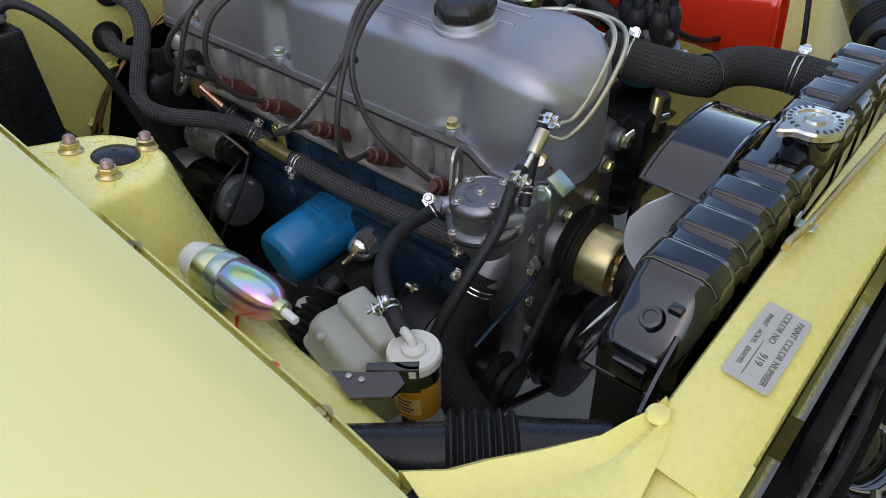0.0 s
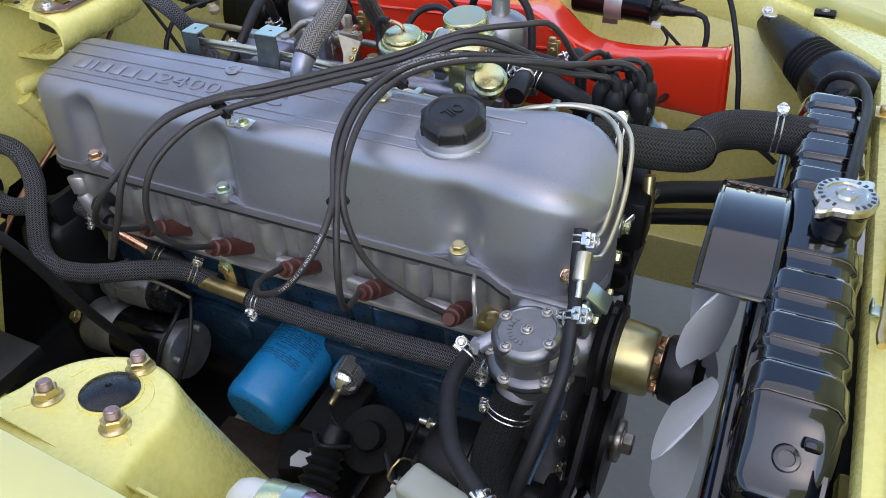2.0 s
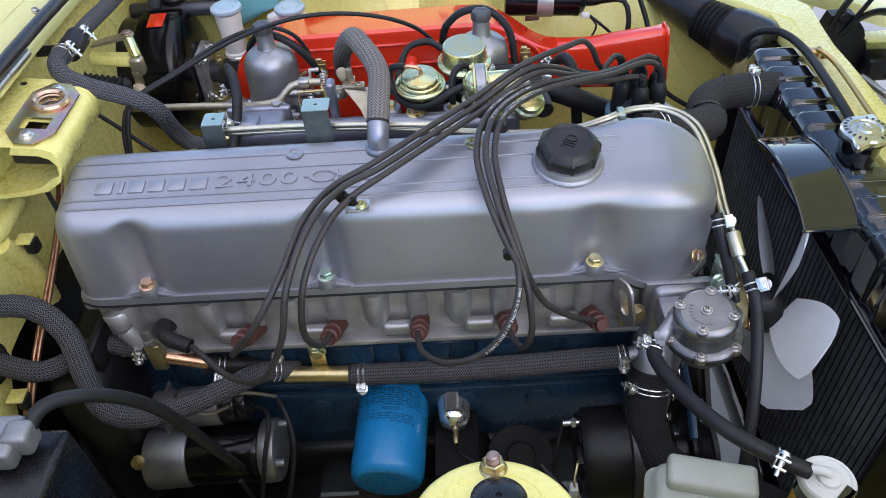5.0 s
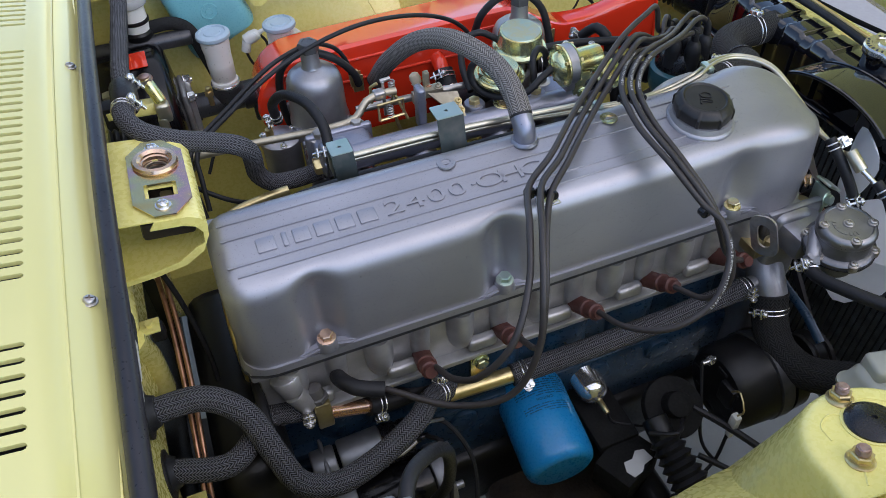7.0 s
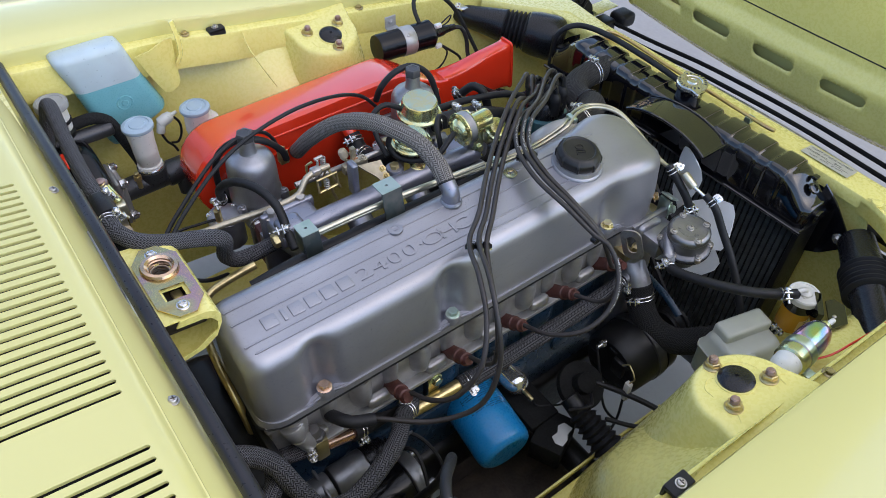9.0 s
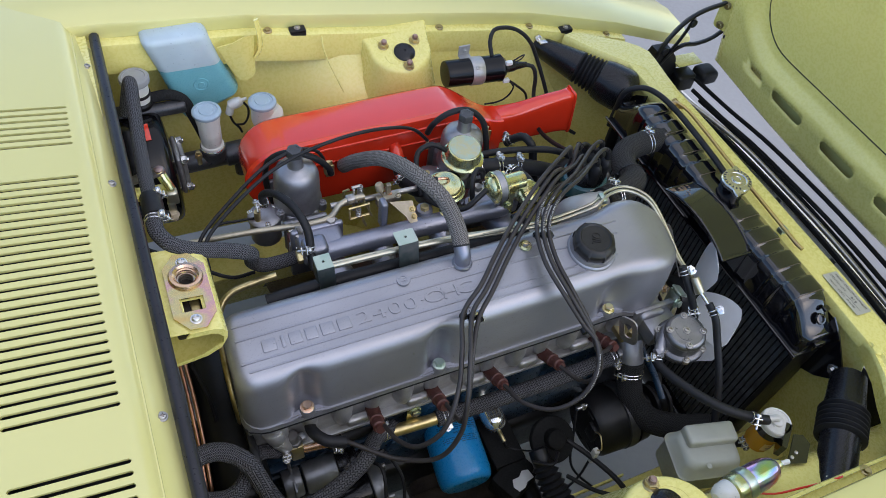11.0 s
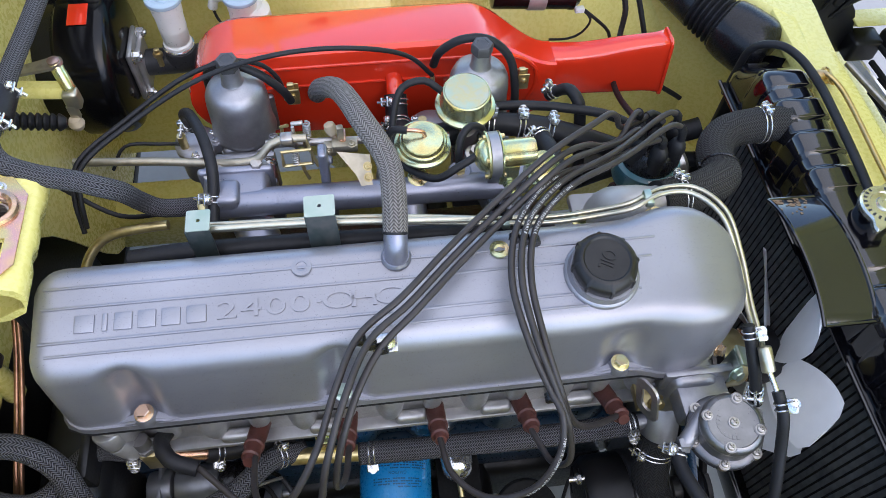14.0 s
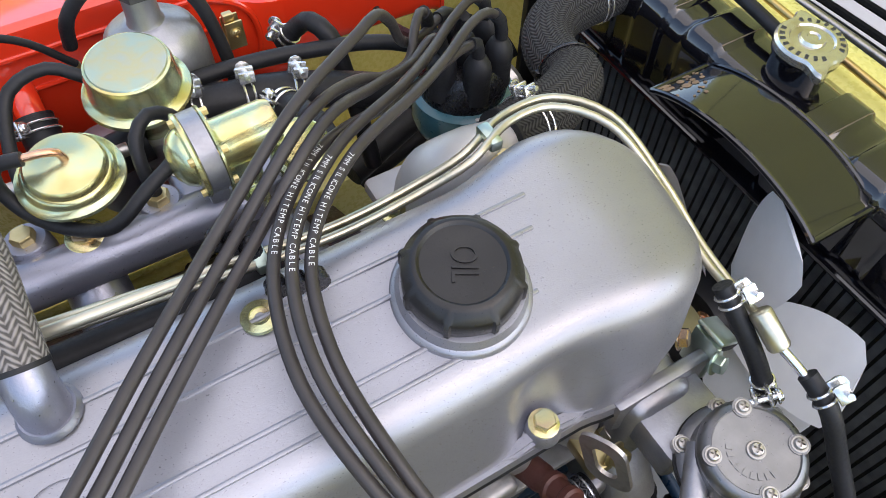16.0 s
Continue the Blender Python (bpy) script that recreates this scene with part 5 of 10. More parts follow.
# oil pressure sender with its lead
sd = thing("oil_pressure_sender", "chromed oil pressure sender with a black wire", "sender", (0.085, -0.03, 0.46))
sa, sb_ = Vector((0.082, 0.018, 0.437)), Vector((0.084, -0.042, 0.433))
L = (sb_ - sa).length
bm = bmesh.new()
revolve(bm, [(0.010, -0.01), (0.010, 0.0), (0.0245, 0.001), (0.0262, 0.004), (0.0262, 0.007), (0.0240, 0.009), (0.0225, 0.012), (0.0215, 0.036), (0.0195, 0.044), (0.0150, 0.051), (0.0085, 0.055), (0.0055, 0.056)], place(sa, sb_ - sa), 32)
part("housing", bm, CHROME, sd)
bm = bmesh.new()
rod(bm, sa + (sb_ - sa) * (0.05 / L), sa + (sb_ - sa) * (0.078 / L), 0.0042, 0.0036, 12, 0.001)
part("terminal", bm, BRASS, sd)
bm = bmesh.new()
q = sa + (sb_ - sa) * (0.078 / L)
tube(bm, [q, q + Vector((0.004, -0.006, -0.012)), (0.110, -0.078, 0.415), (0.140, -0.085, 0.405), (0.175, -0.085, 0.425), (0.215, -0.080, 0.430)], 0.0017, 8)
part("wire", bm, RUBBER, sd)

# ---- hoses, clamps and the front of the engine ----
def clamp_at(p, axis, r, screw, parent):
    """A two-wire hose clamp with its screw block, on the hose."""
    m = place(p, axis)
    s = Vector(screw)
    ax = Vector(axis).normalized()
    s = (s - ax * s.dot(ax)).normalized()
    side = ax.cross(s)
    q = Vector(p) + s * (r + 0.004)
    fr = Matrix((side, ax, s)).transposed().to_4x4()
    fr.translation = q
    g = bmesh.new()
    box(g, (0, 0, 0), (0.003, 0.014, 0.010), 0.001, fr)
    box(g, (0.009, 0, 0), (0.003, 0.012, 0.009), 0.001, fr)
    block = part("hose_clamp", g, ZINC, parent, "bright zinc wire hose clamp")
    for dz in (-0.0032, 0.0032):
        g = bmesh.new()
        ring = [m @ Vector(((r + 0.0008) * math.cos(t), (r + 0.0008) * math.sin(t), dz)) for t in [2 * math.pi * k / 24 for k in range(25)]]
        tube(g, ring, 0.0011, 6, smooth=False)
        part("wire", g, ZINC, block)
    g = bmesh.new()
    rod(g, fr @ Vector((-0.005, 0, 0.002)), fr @ Vector((0.016, 0, 0.002)), 0.0021, n=10)
    screw_head(g, fr @ Vector((-0.004, 0, 0.002)), -side, 0.0042)
    part("screw", g, ZINC, block)
    return block


def hose(name, label, pts, r, material, clamps=(), n=16, cat="hose", group=""):
    ob = thing(name, label, cat, pts[0], group=group)
    g = bmesh.new()
    line = tube(g, pts, r, n, 0.007)
    part("jacket", g, material, ob)
    for f, screw in clamps:
        i = max(1, min(len(line) - 2, int(f * (len(line) - 1))))
        clamp_at(line[i], line[i + 1] - line[i - 1], r, screw, ob)
    for a, b in ((0, 1), (-1, -2)):
        g = bmesh.new()
        d = (line[a] - line[b]).normalized()
        rod(g, line[a] - d * 0.0015, line[a] + d * 0.0012, r * 1.012, n=n)
        part("cut_end", g, RUBBER, ob, "plain black rubber end")
    return line, ob


FINGREY = surface("dusty black fin paint", (0.095, 0.102, 0.103), 0.45, vary=0.35, scale=60, grain=500, bump=0.0)
# radiator
ra = thing("radiator", "gloss black radiator with a ribbed top tank", "radiator", (0.575, CL, 0.22))
bm = bmesh.new()
rings = []
for k in range(213):
    y = -0.168 + 0.608 * k / 212
    edge = min(y + 0.168, 0.44 - y)
    top = 0.694 + 0.038 * smooth01(0.004, 0.062, edge) + (0.0 if edge > 0.002 else -0.004)
    ph = ((y + 0.109) / 0.0572) % 1.0
    rib = 0.0042 * smooth01(0.0, 0.05, ph) * (1 - smooth01(0.58, 0.66, ph)) * smooth01(0.05, 0.07, edge) * (1 if abs(y - 0.132) > 0.04 else 0)
    hw = 0.036 + rib * 0.45 - 0.006 * (1 - smooth01(0.0, 0.012, edge))
    low = 0.652
    t = top + rib
    c = 0.575
    rings.append([Vector((c - hw, y, low)), Vector((c - hw, y, t - 0.020)), Vector((c - hw + 0.003, y, t - 0.010)), Vector((c - hw + 0.0075, y, t - 0.003)), Vector((c - hw + 0.013, y, t)),
                  Vector((c + hw - 0.018, y, t)), Vector((c + hw - 0.010, y, t - 0.003)), Vector((c + hw - 0.003, y, t - 0.012)), Vector((c + hw, y, t - 0.022)), Vector((c + hw, y, low))])
loft(bm, rings)
bmesh.ops.recalc_face_normals(bm, faces=bm.faces[:])
part("top_tank", bm, TANKBLACK, ra, angle=50)
WORN = surface("worn enamel edge", (0.20, 0.15, 0.11), 0.35, 0.5, vary=0.3, scale=90, grain=400, bump=0.1)
for k in range(10):
    y = -0.1062 + 0.0572 * k
    if not -0.115 < y < 0.39 or abs(y - 0.132) < 0.04:
        continue
    bm = bmesh.new()
    c, hw, t = 0.575, 0.0366, 0.7362
    tube(bm, [(c - hw + 0.0045, y, t - 0.009), (c - hw + 0.0075, y, t - 0.004), (c - hw + 0.013, y, t - 0.0006), (c + hw - 0.018, y, t - 0.0004), (c + hw - 0.010, y, t - 0.003), (c + hw - 0.003, y, t - 0.012)], 0.00055, 6, smooth=False)
    part("band_edge", bm, WORN, ra, "enamel worn brown along the band's edge")
bm = bmesh.new()
box(bm, (0.575, 0.136, 0.652), (0.088, 0.612, 0.005), 0.002)
tube(bm, [(0.532, -0.172, 0.654), (0.532, 0.444, 0.654)], 0.003, 8)
part("tank_seam", bm, TANKBLACK, ra)
bm = bmesh.new()
box(bm, (0.575, -0.1715, 0.672), (0.030, 0.008, 0.02), 0.003)
part("tank_boss", bm, TANKBLACK, ra)
bm = bmesh.new()
revolve(bm, [(0.010, 0), (0.009, 0.003), (0.006, 0.0035), (0.0055, 0.001), (0, 0.001)], place((0.575, -0.145, 0.712), (0, -0.55, 0.83)), 20)
part("tank_boss", bm, TANKBLACK, ra)
bm = bmesh.new()
box(bm, (0.590, -0.135, 0.722), (0.012, 0.010, 0.006), 0.002)
part("tank_boss", bm, TANKBLACK, ra)
bm = bmesh.new()
box(bm, (0.585, 0.136, 0.44), (0.028, 0.585, 0.425), 0.001)
part("core", bm, SATIN, ra)
bm = bmesh.new()
for k in range(54):
    y = -0.152 + 0.0108 * k
    box(bm, (0.568, y, 0.44), (0.012, 0.0028, 0.42), 0.0, None)
tagged(part("core_tube", bm, MATTE, ra, "fine black vertical tubes of the core", smooth=False), kind="stuff")
verts, faces = [], []
for k in range(53):
    y = -0.1466 + 0.0108 * k
    for j in range(150):
        z = 0.235 + 0.0028 * j
        b0 = len(verts)
        verts += [(0.5605, y - 0.0036, z), (0.5605, y + 0.0036, z + 0.0016), (0.578, y + 0.0036, z + 0.0016), (0.578, y - 0.0036, z)]
        faces.append((b0, b0 + 1, b0 + 2, b0 + 3))
me = bpy.data.meshes.new("core_fin")
me.from_pydata(verts, [], faces)
me.materials.append(FINGREY)
fin = new("core_fin", me)
fin.parent = ra
fin.matrix_parent_inverse = Matrix.Translation(-ra.location)
tagged(fin, "fine zigzag cooling fins between the tubes", kind="stuff")
for y in (-0.163, 0.435):
    bm = bmesh.new()
    box(bm, (0.578, y, 0.44), (0.065, 0.010, 0.43), 0.003)
    part("side_bracket", bm, SATIN, ra)
    bm = bmesh.new()
    prism(bm, [((1 if y > 0 else -1) * a, b) for a, b in ((-0.012, 0.075), (0.016, 0.055), (0.058, 0.010), (0.062, -0.004), (0.056, -0.020), (0.030, -0.050), (-0.012, -0.075))], 0.003, Matrix.Translation((0.600, y, 0.638)) @ Matrix(((0, 0, 1, 0), (1, 0, 0, 0), (0, 1, 0, 0), (0, 0, 0, 1))))
    ear = part("mounting_ear", bm, TANKBLACK, ra)
    bm = bmesh.new()
    hexa(bm, (0.600, y + (-0.046 if y < 0 else 0.046), 0.634), (-1, 0, 0), 0.0065, 0.006, 0, 0.0105)
    part("bolt", bm, ZINC, ear)
bm = bmesh.new()
box(bm, (0.575, 0.136, 0.215), (0.072, 0.60, 0.05), 0.01)
part("bottom_tank", bm, TANKBLACK, ra)
bm = bmesh.new()
revolve(bm, [(0.0235, -0.02), (0.0235, 0.010), (0.027, 0.012), (0.027, 0.014), (0.0, 0.014)], Matrix.Translation((0.588, 0.132, 0.7375)), 32)
part("filler_neck", bm, TANKBLACK, ra)
bm = bmesh.new()
rod(bm, (0.535, 0.302, 0.714), (0.552, 0.302, 0.714), 0.0185, n=24)
part("inlet_pipe", bm, TANKBLACK, ra)

bm = bmesh.new()
ring_prof = []
for r, z in ((0.027, 0.0), (0.0305, 0.001), (0.0310, 0.007), (0.0290, 0.0095), (0.0200, 0.0105), (0.0185, 0.0090), (0.0120, 0.0092), (0.0105, 0.0120), (0.0060, 0.0125), (0.0045, 0.0112), (0.002, 0.0112)):
    row = []
    for k in range(64):
        t = 2 * math.pi * k / 64
        ear = 0.0140 * math.exp(-((abs((t % math.pi) - math.pi / 2) / 0.20) ** 2)) * smooth01(0.024, 0.030, r)
        row.append(Matrix.Translation((0.588, 0.132, 0.7520)) @ Matrix.Rotation(radians(-35), 4, 'Z') @ Vector((0.9 * (r + ear) * math.cos(t), 0.9 * (r + ear) * math.sin(t), z - 0.15 * ear)))
    ring_prof.append(row)
loft(bm, ring_prof)
rc = part("pressure_cap", bm, CAPMETAL, ra, "tarnished plated pressure cap with two ears", angle=30)
for k in range(22):
    if k in (5, 6, 16, 17):
        continue
    bm = bmesh.new()
    box(bm, (0.0228, 0, 0.0101), (0.0040, 0.0026, 0.0005), 0, Matrix.Translation((0.588, 0.132, 0.7520)) @ Matrix.Rotation(2 * math.pi * k / 22, 4, 'Z'))
    part("stamped_mark", bm, DARKZINC, rc, smooth=False)

hose("overflow_hose", "thin brownish-black overflow hose along the radiator tank", [(0.591, 0.158, 0.745), (0.594, 0.20, 0.747), (0.600, 0.28, 0.746), (0.604, 0.345, 0.743), (0.598, 0.396, 0.741), (0.586, 0.422, 0.738), (0.568, 0.436, 0.730), (0.558, 0.446, 0.712), (0.556, 0.450, 0.67), (0.556, 0.452, 0.62)], 0.0057, RUBBER, n=12)

# curved guard over the fan
FLAKED = surface("flaked undercoat", (0.24, 0.15, 0.085), 0.6, vary=0.3, scale=90, grain=500, bump=0.2)
fg = thing("fan_guard", "gloss black curved fan guard plate", "fan guard", (0.505, 0.085, 0.72))
bm = bmesh.new()
rows = []
for k in range(21):
    a = radians(-53 + 106 * k / 20)
    y = 0.093 + 0.108 * math.sin(a)
    z = 0.7195 + 0.052 * (math.cos(a) - math.cos(radians(53)))
    rows.append([(0.481 + dx, y, z) for dx in (0.0, 0.003, 0.03, 0.056, 0.059, 0.062)])
sheet(bm, rows, 0.003)
part("plate", bm, TANKBLACK, fg)
bm = bmesh.new()
tube(bm, [Vector(r[0]) for r in rows], 0.0026, 8, smooth=False)
tube(bm, [Vector(r[-1]) for r in rows], 0.0026, 8, smooth=False)
tube(bm, [Vector(p) for p in rows[0]], 0.0026, 8, smooth=False)
tube(bm, [Vector(p) for p in rows[-1]], 0.0026, 8, smooth=False)
part("rolled_edge", bm, TANKBLACK, fg)
rng = random.Random(5)
bm = bmesh.new()
for k in range(34):
    a = radians(53 - 24 * rng.random() ** 1.4)
    x = 0.485 + 0.040 * rng.random() ** 1.5
    q = Vector((x, 0.093 + 0.108 * math.sin(a), 0.7195 + 0.052 * (math.cos(a) - math.cos(radians(53))) + 0.0003))
    r = 0.0012 + 0.0030 * rng.random() ** 2
    m = place(q, (0, math.sin(a) * 0.5, math.cos(a)))
    loft(bm, [[m @ Vector((r * f * (0.75 + 0.5 * rng.random()) * math.cos(t), r * f * math.sin(t), z)) for t in [2 * math.pi * j / 7 for j in range(7)]] for f, z in ((1.0, 0.0), (0.8, 0.0005))])
part("flaked_paint", bm, FLAKED, fg, "brown flaked paint at one corner")

# fan, water pump pulley, belts
FC = Vector((0.0, 0.048, 0.558))
fan = thing("cooling_fan", "white plastic cooling fan on a black hub", "fan", (0.46, FC.y, FC.z))
bm = bmesh.new()
revolve(bm, [(0.030, -0.022), (0.036, -0.018), (0.040, 0.0), (0.038, 0.012), (0.022, 0.016), (0.012, 0.016), (0.010, 0.022), (0, 0.022)], place((0.486, FC.y, FC.z), (1, 0, 0)), 36)
part("hub", bm, SATIN, fan)
for k in range(6):
    bm = bmesh.new()
    m = Matrix.Translation((0.500, FC.y, FC.z)) @ Matrix.Rotation(radians(8 + 60 * k), 4, 'X')
    rings = []
    for i in range(13):
        f = i / 12
        rad = 0.032 + 0.104 * f
        half = 0.018 + 0.026 * math.sin(math.pi * min(1.0, f * 0.62 + 0.08)) * (1.0 if f < 0.9 else 1 - 0.6 * ((f - 0.9) / 0.1) ** 2)
        tw = radians(38 - 12 * f)
        ring = []
        for s, th in ((-1, 0.0), (-0.5, 0.0016), (0, 0.002), (0.5, 0.0016), (1, 0.0), (0.5, -0.0012), (0, -0.0012), (-0.5, -0.0012)):
            ring.append(m @ Vector((half * s * math.sin(tw) + th, half * s * math.cos(tw), rad)))
        rings.append(ring)
    loft(bm, rings)
    bmesh.ops.recalc_face_normals(bm, faces=bm.faces[:])
    part("blade", bm, FANWHITE, fan, "milky white plastic blade", angle=70)
for k in range(4):
    bm = bmesh.new()
    t = radians(30 + 90 * k)
    hexa(bm, (0.464, FC.y + 0.026 * math.cos(t), FC.z + 0.026 * math.sin(t)), (-1, 0, 0), 0.0065, 0.006, 0, 0.009)
    part("nut", bm, COPPER, fan)

wp = thing("water_pump_pulley", "yellow zinc water pump pulley with a black belt groove", "pulley", (0.42, FC.y, FC.z))
bm = bmesh.new()
revolve(bm, [(0.0405, -0.0055), (0.0385, 0.026), (0.036, 0.031), (0.020, 0.032), (0.012, 0.050), (0, 0.050)], place((0.424, FC.y, FC.z), (1, 0, 0)), 48)
part("drum", bm, PULLEYGOLD, wp, "dull yellow zinc drum")
bm = bmesh.new()
revolve(bm, [(0.012, -0.030), (0.053, -0.030), (0.055, -0.028), (0.047, -0.022), (0.047, -0.017), (0.055, -0.011), (0.055, -0.009), (0.041, -0.006)], place((0.424, FC.y, FC.z), (1, 0, 0)), 48)
part("belt_groove", bm, SATIN, wp, "black belt groove")
bm = bmesh.new()
rod(bm, (0.34, FC.y, FC.z), (0.396, FC.y, FC.z), 0.045, 0.035, 32, 0.004)
part("pump_nose", bm, DARKCAST, wp)

ALT = Vector((0.30, -0.085, 0.432))
cp = thing("crank_pulley", "black crankshaft pulley with two grooves", "pulley", (0.40, 0.06, 0.40))
bm = bmesh.new()
revolve(bm, [(0.02, -0.03), (0.075, -0.03), (0.078, -0.026), (0.068, -0.018), (0.078, -0.010), (0.068, -0.002), (0.078, 0.006), (0.076, 0.012), (0.03, 0.014), (0, 0.014)], place((0.410, 0.062, 0.385), (1, 0, 0)), 48)
part("rim", bm, SATIN, cp)
bm = bmesh.new()
rod(bm, (0.424, 0.062, 0.385), (0.434, 0.062, 0.385), 0.028, n=28, bevel=0.002)
part("hub", bm, STEEL, cp)
bm = bmesh.new()
hexa(bm, (0.434, 0.062, 0.385), (1, 0, 0), 0.015, 0.012, 10, 0.020)
part("bolt", bm, STEEL, cp)
belt = thing("fan_belt", "black rubber fan belt round the pulleys", "belt", (0.392, 0.03, 0.45))
bm = bmesh.new()
loop_pts = []
circles = ((FC.y, FC.z, 0.052, 65, -35), (0.062, 0.385, 0.073, -35, -150), (ALT.y, ALT.z, 0.034, -150, -295))
for cy, cz, r, a0, a1 in circles:
    for k in range(13):
        t = radians(a0 + (a1 - a0) * k / 12)
        loop_pts.append(Vector((0.4045, cy + r * math.cos(t), cz + r * math.sin(t))))
loop_pts.append(loop_pts[0])
rings = []
for i, p in enumerate(loop_pts):
    d = (loop_pts[(i + 1) % (len(loop_pts) - 1)] - loop_pts[i - 1 if i else -2]).normalized()
    o = d.cross(Vector((1, 0, 0))).normalized()
    rings.append([p + Vector((-0.005, 0, 0)) + o * 0.003, p + Vector((0.005, 0, 0)) + o * 0.003, p + Vector((0.003, 0, 0)) - o * 0.005, p + Vector((-0.003, 0, 0)) - o * 0.005])
loft(bm, rings, False)
bmesh.ops.recalc_face_normals(bm, faces=bm.faces[:])
part("band", bm, RUBBER, belt)

al = thing("alternator", "black and bare alloy alternator low beside the block", "alternator", (0.30, -0.085, 0.37))
bm = bmesh.new()
revolve(bm, [(0.020, -0.062), (0.052, -0.060), (0.060, -0.050), (0.062, -0.005), (0.058, -0.003)], place(ALT, (1, 0, 0)), 48)
part("rear_housing", bm, SATIN, al)
bm = bmesh.new()
revolve(bm, [(0.060, -0.004), (0.0635, -0.002), (0.0635, 0.016), (0.060, 0.018)], place(ALT, (1, 0, 0)), 48)
part("stator", bm, DARKZINC, al)
bm = bmesh.new()
revolve(bm, [(0.062, 0.022), (0.060, 0.045), (0.040, 0.056), (0.02, 0.058), (0.02, 0.075), (0.034, 0.078), (0.036, 0.082), (0.030, 0.090), (0.036, 0.098), (0.034, 0.102), (0, 0.102)], place(ALT, (1, 0, 0)), 48)
part("front_housing", bm, SATIN, al)
for k in range(8):
    bm = bmesh.new()
    t = 2 * math.pi * k / 8
    box(bm, (-0.0605, 0.040 * math.cos(t), 0.040 * math.sin(t)), (0.003, 0.018, 0.008), 0.002, Matrix.Translation(ALT))
    part("vent", bm, RUBBER, al)
bm = bmesh.new()
rod(bm, ALT + Vector((-0.058, 0.02, 0.045)), ALT + Vector((-0.080, 0.02, 0.045)), 0.004, n=10)
hexa(bm, ALT + Vector((-0.064, 0.02, 0.045)), (-1, 0, 0), 0.007, 0.006)
part("terminal", bm, ZINC, al)
bm = bmesh.new()
box(bm, ALT + Vector((-0.062, -0.02, 0.018)), (0.012, 0.026, 0.036), 0.003)
part("socket", bm, SATIN, al)
bm = bmesh.new()
box(bm, ALT + Vector((-0.075, -0.055, 0.01)), (0.010, 0.012, 0.026), 0.002)
box(bm, ALT + Vector((-0.076, -0.056, -0.012)), (0.008, 0.010, 0.018), 0.002)
part("connector", bm, WHITE, al, "white plastic connector")
for i, q in enumerate(([(0.226, -0.14, 0.455), (0.222, -0.148, 0.48), (0.228, -0.13, 0.49), (0.236, -0.108, 0.46)], [(0.222, -0.14, 0.41), (0.205, -0.15, 0.37), (0.16, -0.16, 0.35), (0.10, -0.17, 0.36)], [(0.220, -0.065, 0.475), (0.210, -0.09, 0.44), (0.20, -0.13, 0.38), (0.24, -0.18, 0.34)])):
    bm = bmesh.new()
    tube(bm, q, 0.0024 if i else 0.0014, 8)
    part("wire", bm, RUBBER if i else BRASS, al)
bm = bmesh.new()
tube(bm, [(0.372, 0.035, 0.56), (0.374, -0.02, 0.525), (0.372, -0.07, 0.515), (0.368, -0.11, 0.50)], 0.006, 8, flat=0.4)
part("adjusting_strap", bm, BLOCK, al)

# fuel pump
PUMPCAST = surface("oily pump casting", (0.19, 0.19, 0.20), 0.40, 0.8, vary=0.25, scale=40, grain=400, bump=0.3, stain=(0.10, 0.09, 0.085), stain_amount=0.5)
fp = thing("fuel_pump", "round cast alloy fuel pump with cross-head screws", "fuel pump", (0.350, -0.078, 0.61))
FAX = Vector((-0.10, -0.06, 1)).normalized()
FT = Vector((0.3545, -0.0805, 0.6965))
fmx = place(FT, FAX)
bm = bmesh.new()
revolve(bm, [(0.020, -0.075), (0.026, -0.070), (0.030, -0.048), (0.040, -0.044), (0.0405, -0.034), (0.038, -0.031), (0.0335, -0.030), (0.0325, -0.012)], fmx, 40)
part("lower_body", bm, PUMPCAST, fp)
bm = bmesh.new()
revolve(bm, [(0.0325, -0.013), (0.0335, -0.011), (0.0335, -0.006), (0.0310, -0.0015), (0.0285, 0.0), (0.0270, 0.0008), (0.0262, -0.0004), (0, -0.0004)], fmx, 48)
part("top_cover", bm, POLISHED, fp)
bm = bmesh.new()
revolve(bm, [(0.0415, -0.040), (0.0415, -0.038)], fmx, 40)
part("diaphragm_edge", bm, RUBBER, fp)
for k in range(4):
    t = radians(35 + 90 * k)
    bm = bmesh.new()
    p = fmx @ Vector((0.0268 * math.cos(t), 0.0268 * math.sin(t), 0.0))
    rod(bm, p - FAX * 0.008, p + FAX * 0.0005, 0.0066, n=14)
    part("screw_boss", bm, POLISHED, fp)
    bm = bmesh.new()
    screw_head(bm, p, FAX, 0.0040)
    part("screw", bm, STEEL, fp)
bm = bmesh.new()
screw_head(bm, fmx @ Vector((0, 0, -0.0002)), FAX, 0.0045)
part("screw", bm, STEEL, fp)
for k in range(6):
    t = radians(10 + 60 * k)
    bm = bmesh.new()
    p = fmx @ Vector((0.0370 * math.cos(t), 0.0370 * math.sin(t), -0.0312))
    rod(bm, p - FAX * 0.008, p, 0.0066, n=14)
    screw_head(bm, p, FAX, 0.0042)
    part("flange_screw", bm, STEEL, fp)
for k in range(9):
    t = radians(200 + 16 * k)
    bm = bmesh.new()
    box(bm, (0, 0, 0), (0.0030, 0.0042, 0.0008), 0, fmx @ Matrix.Rotation(t, 4, 'Z') @ Matrix.Translation((0.0160, 0, 0.0)) @ Matrix.Rotation(radians(90), 4, 'Z'))
    part("raised_block", bm, POLISHED, fp, smooth=False)
bm = bmesh.new()
box(bm, (0.352, -0.030, 0.640), (0.060, 0.055, 0.035), 0.006)
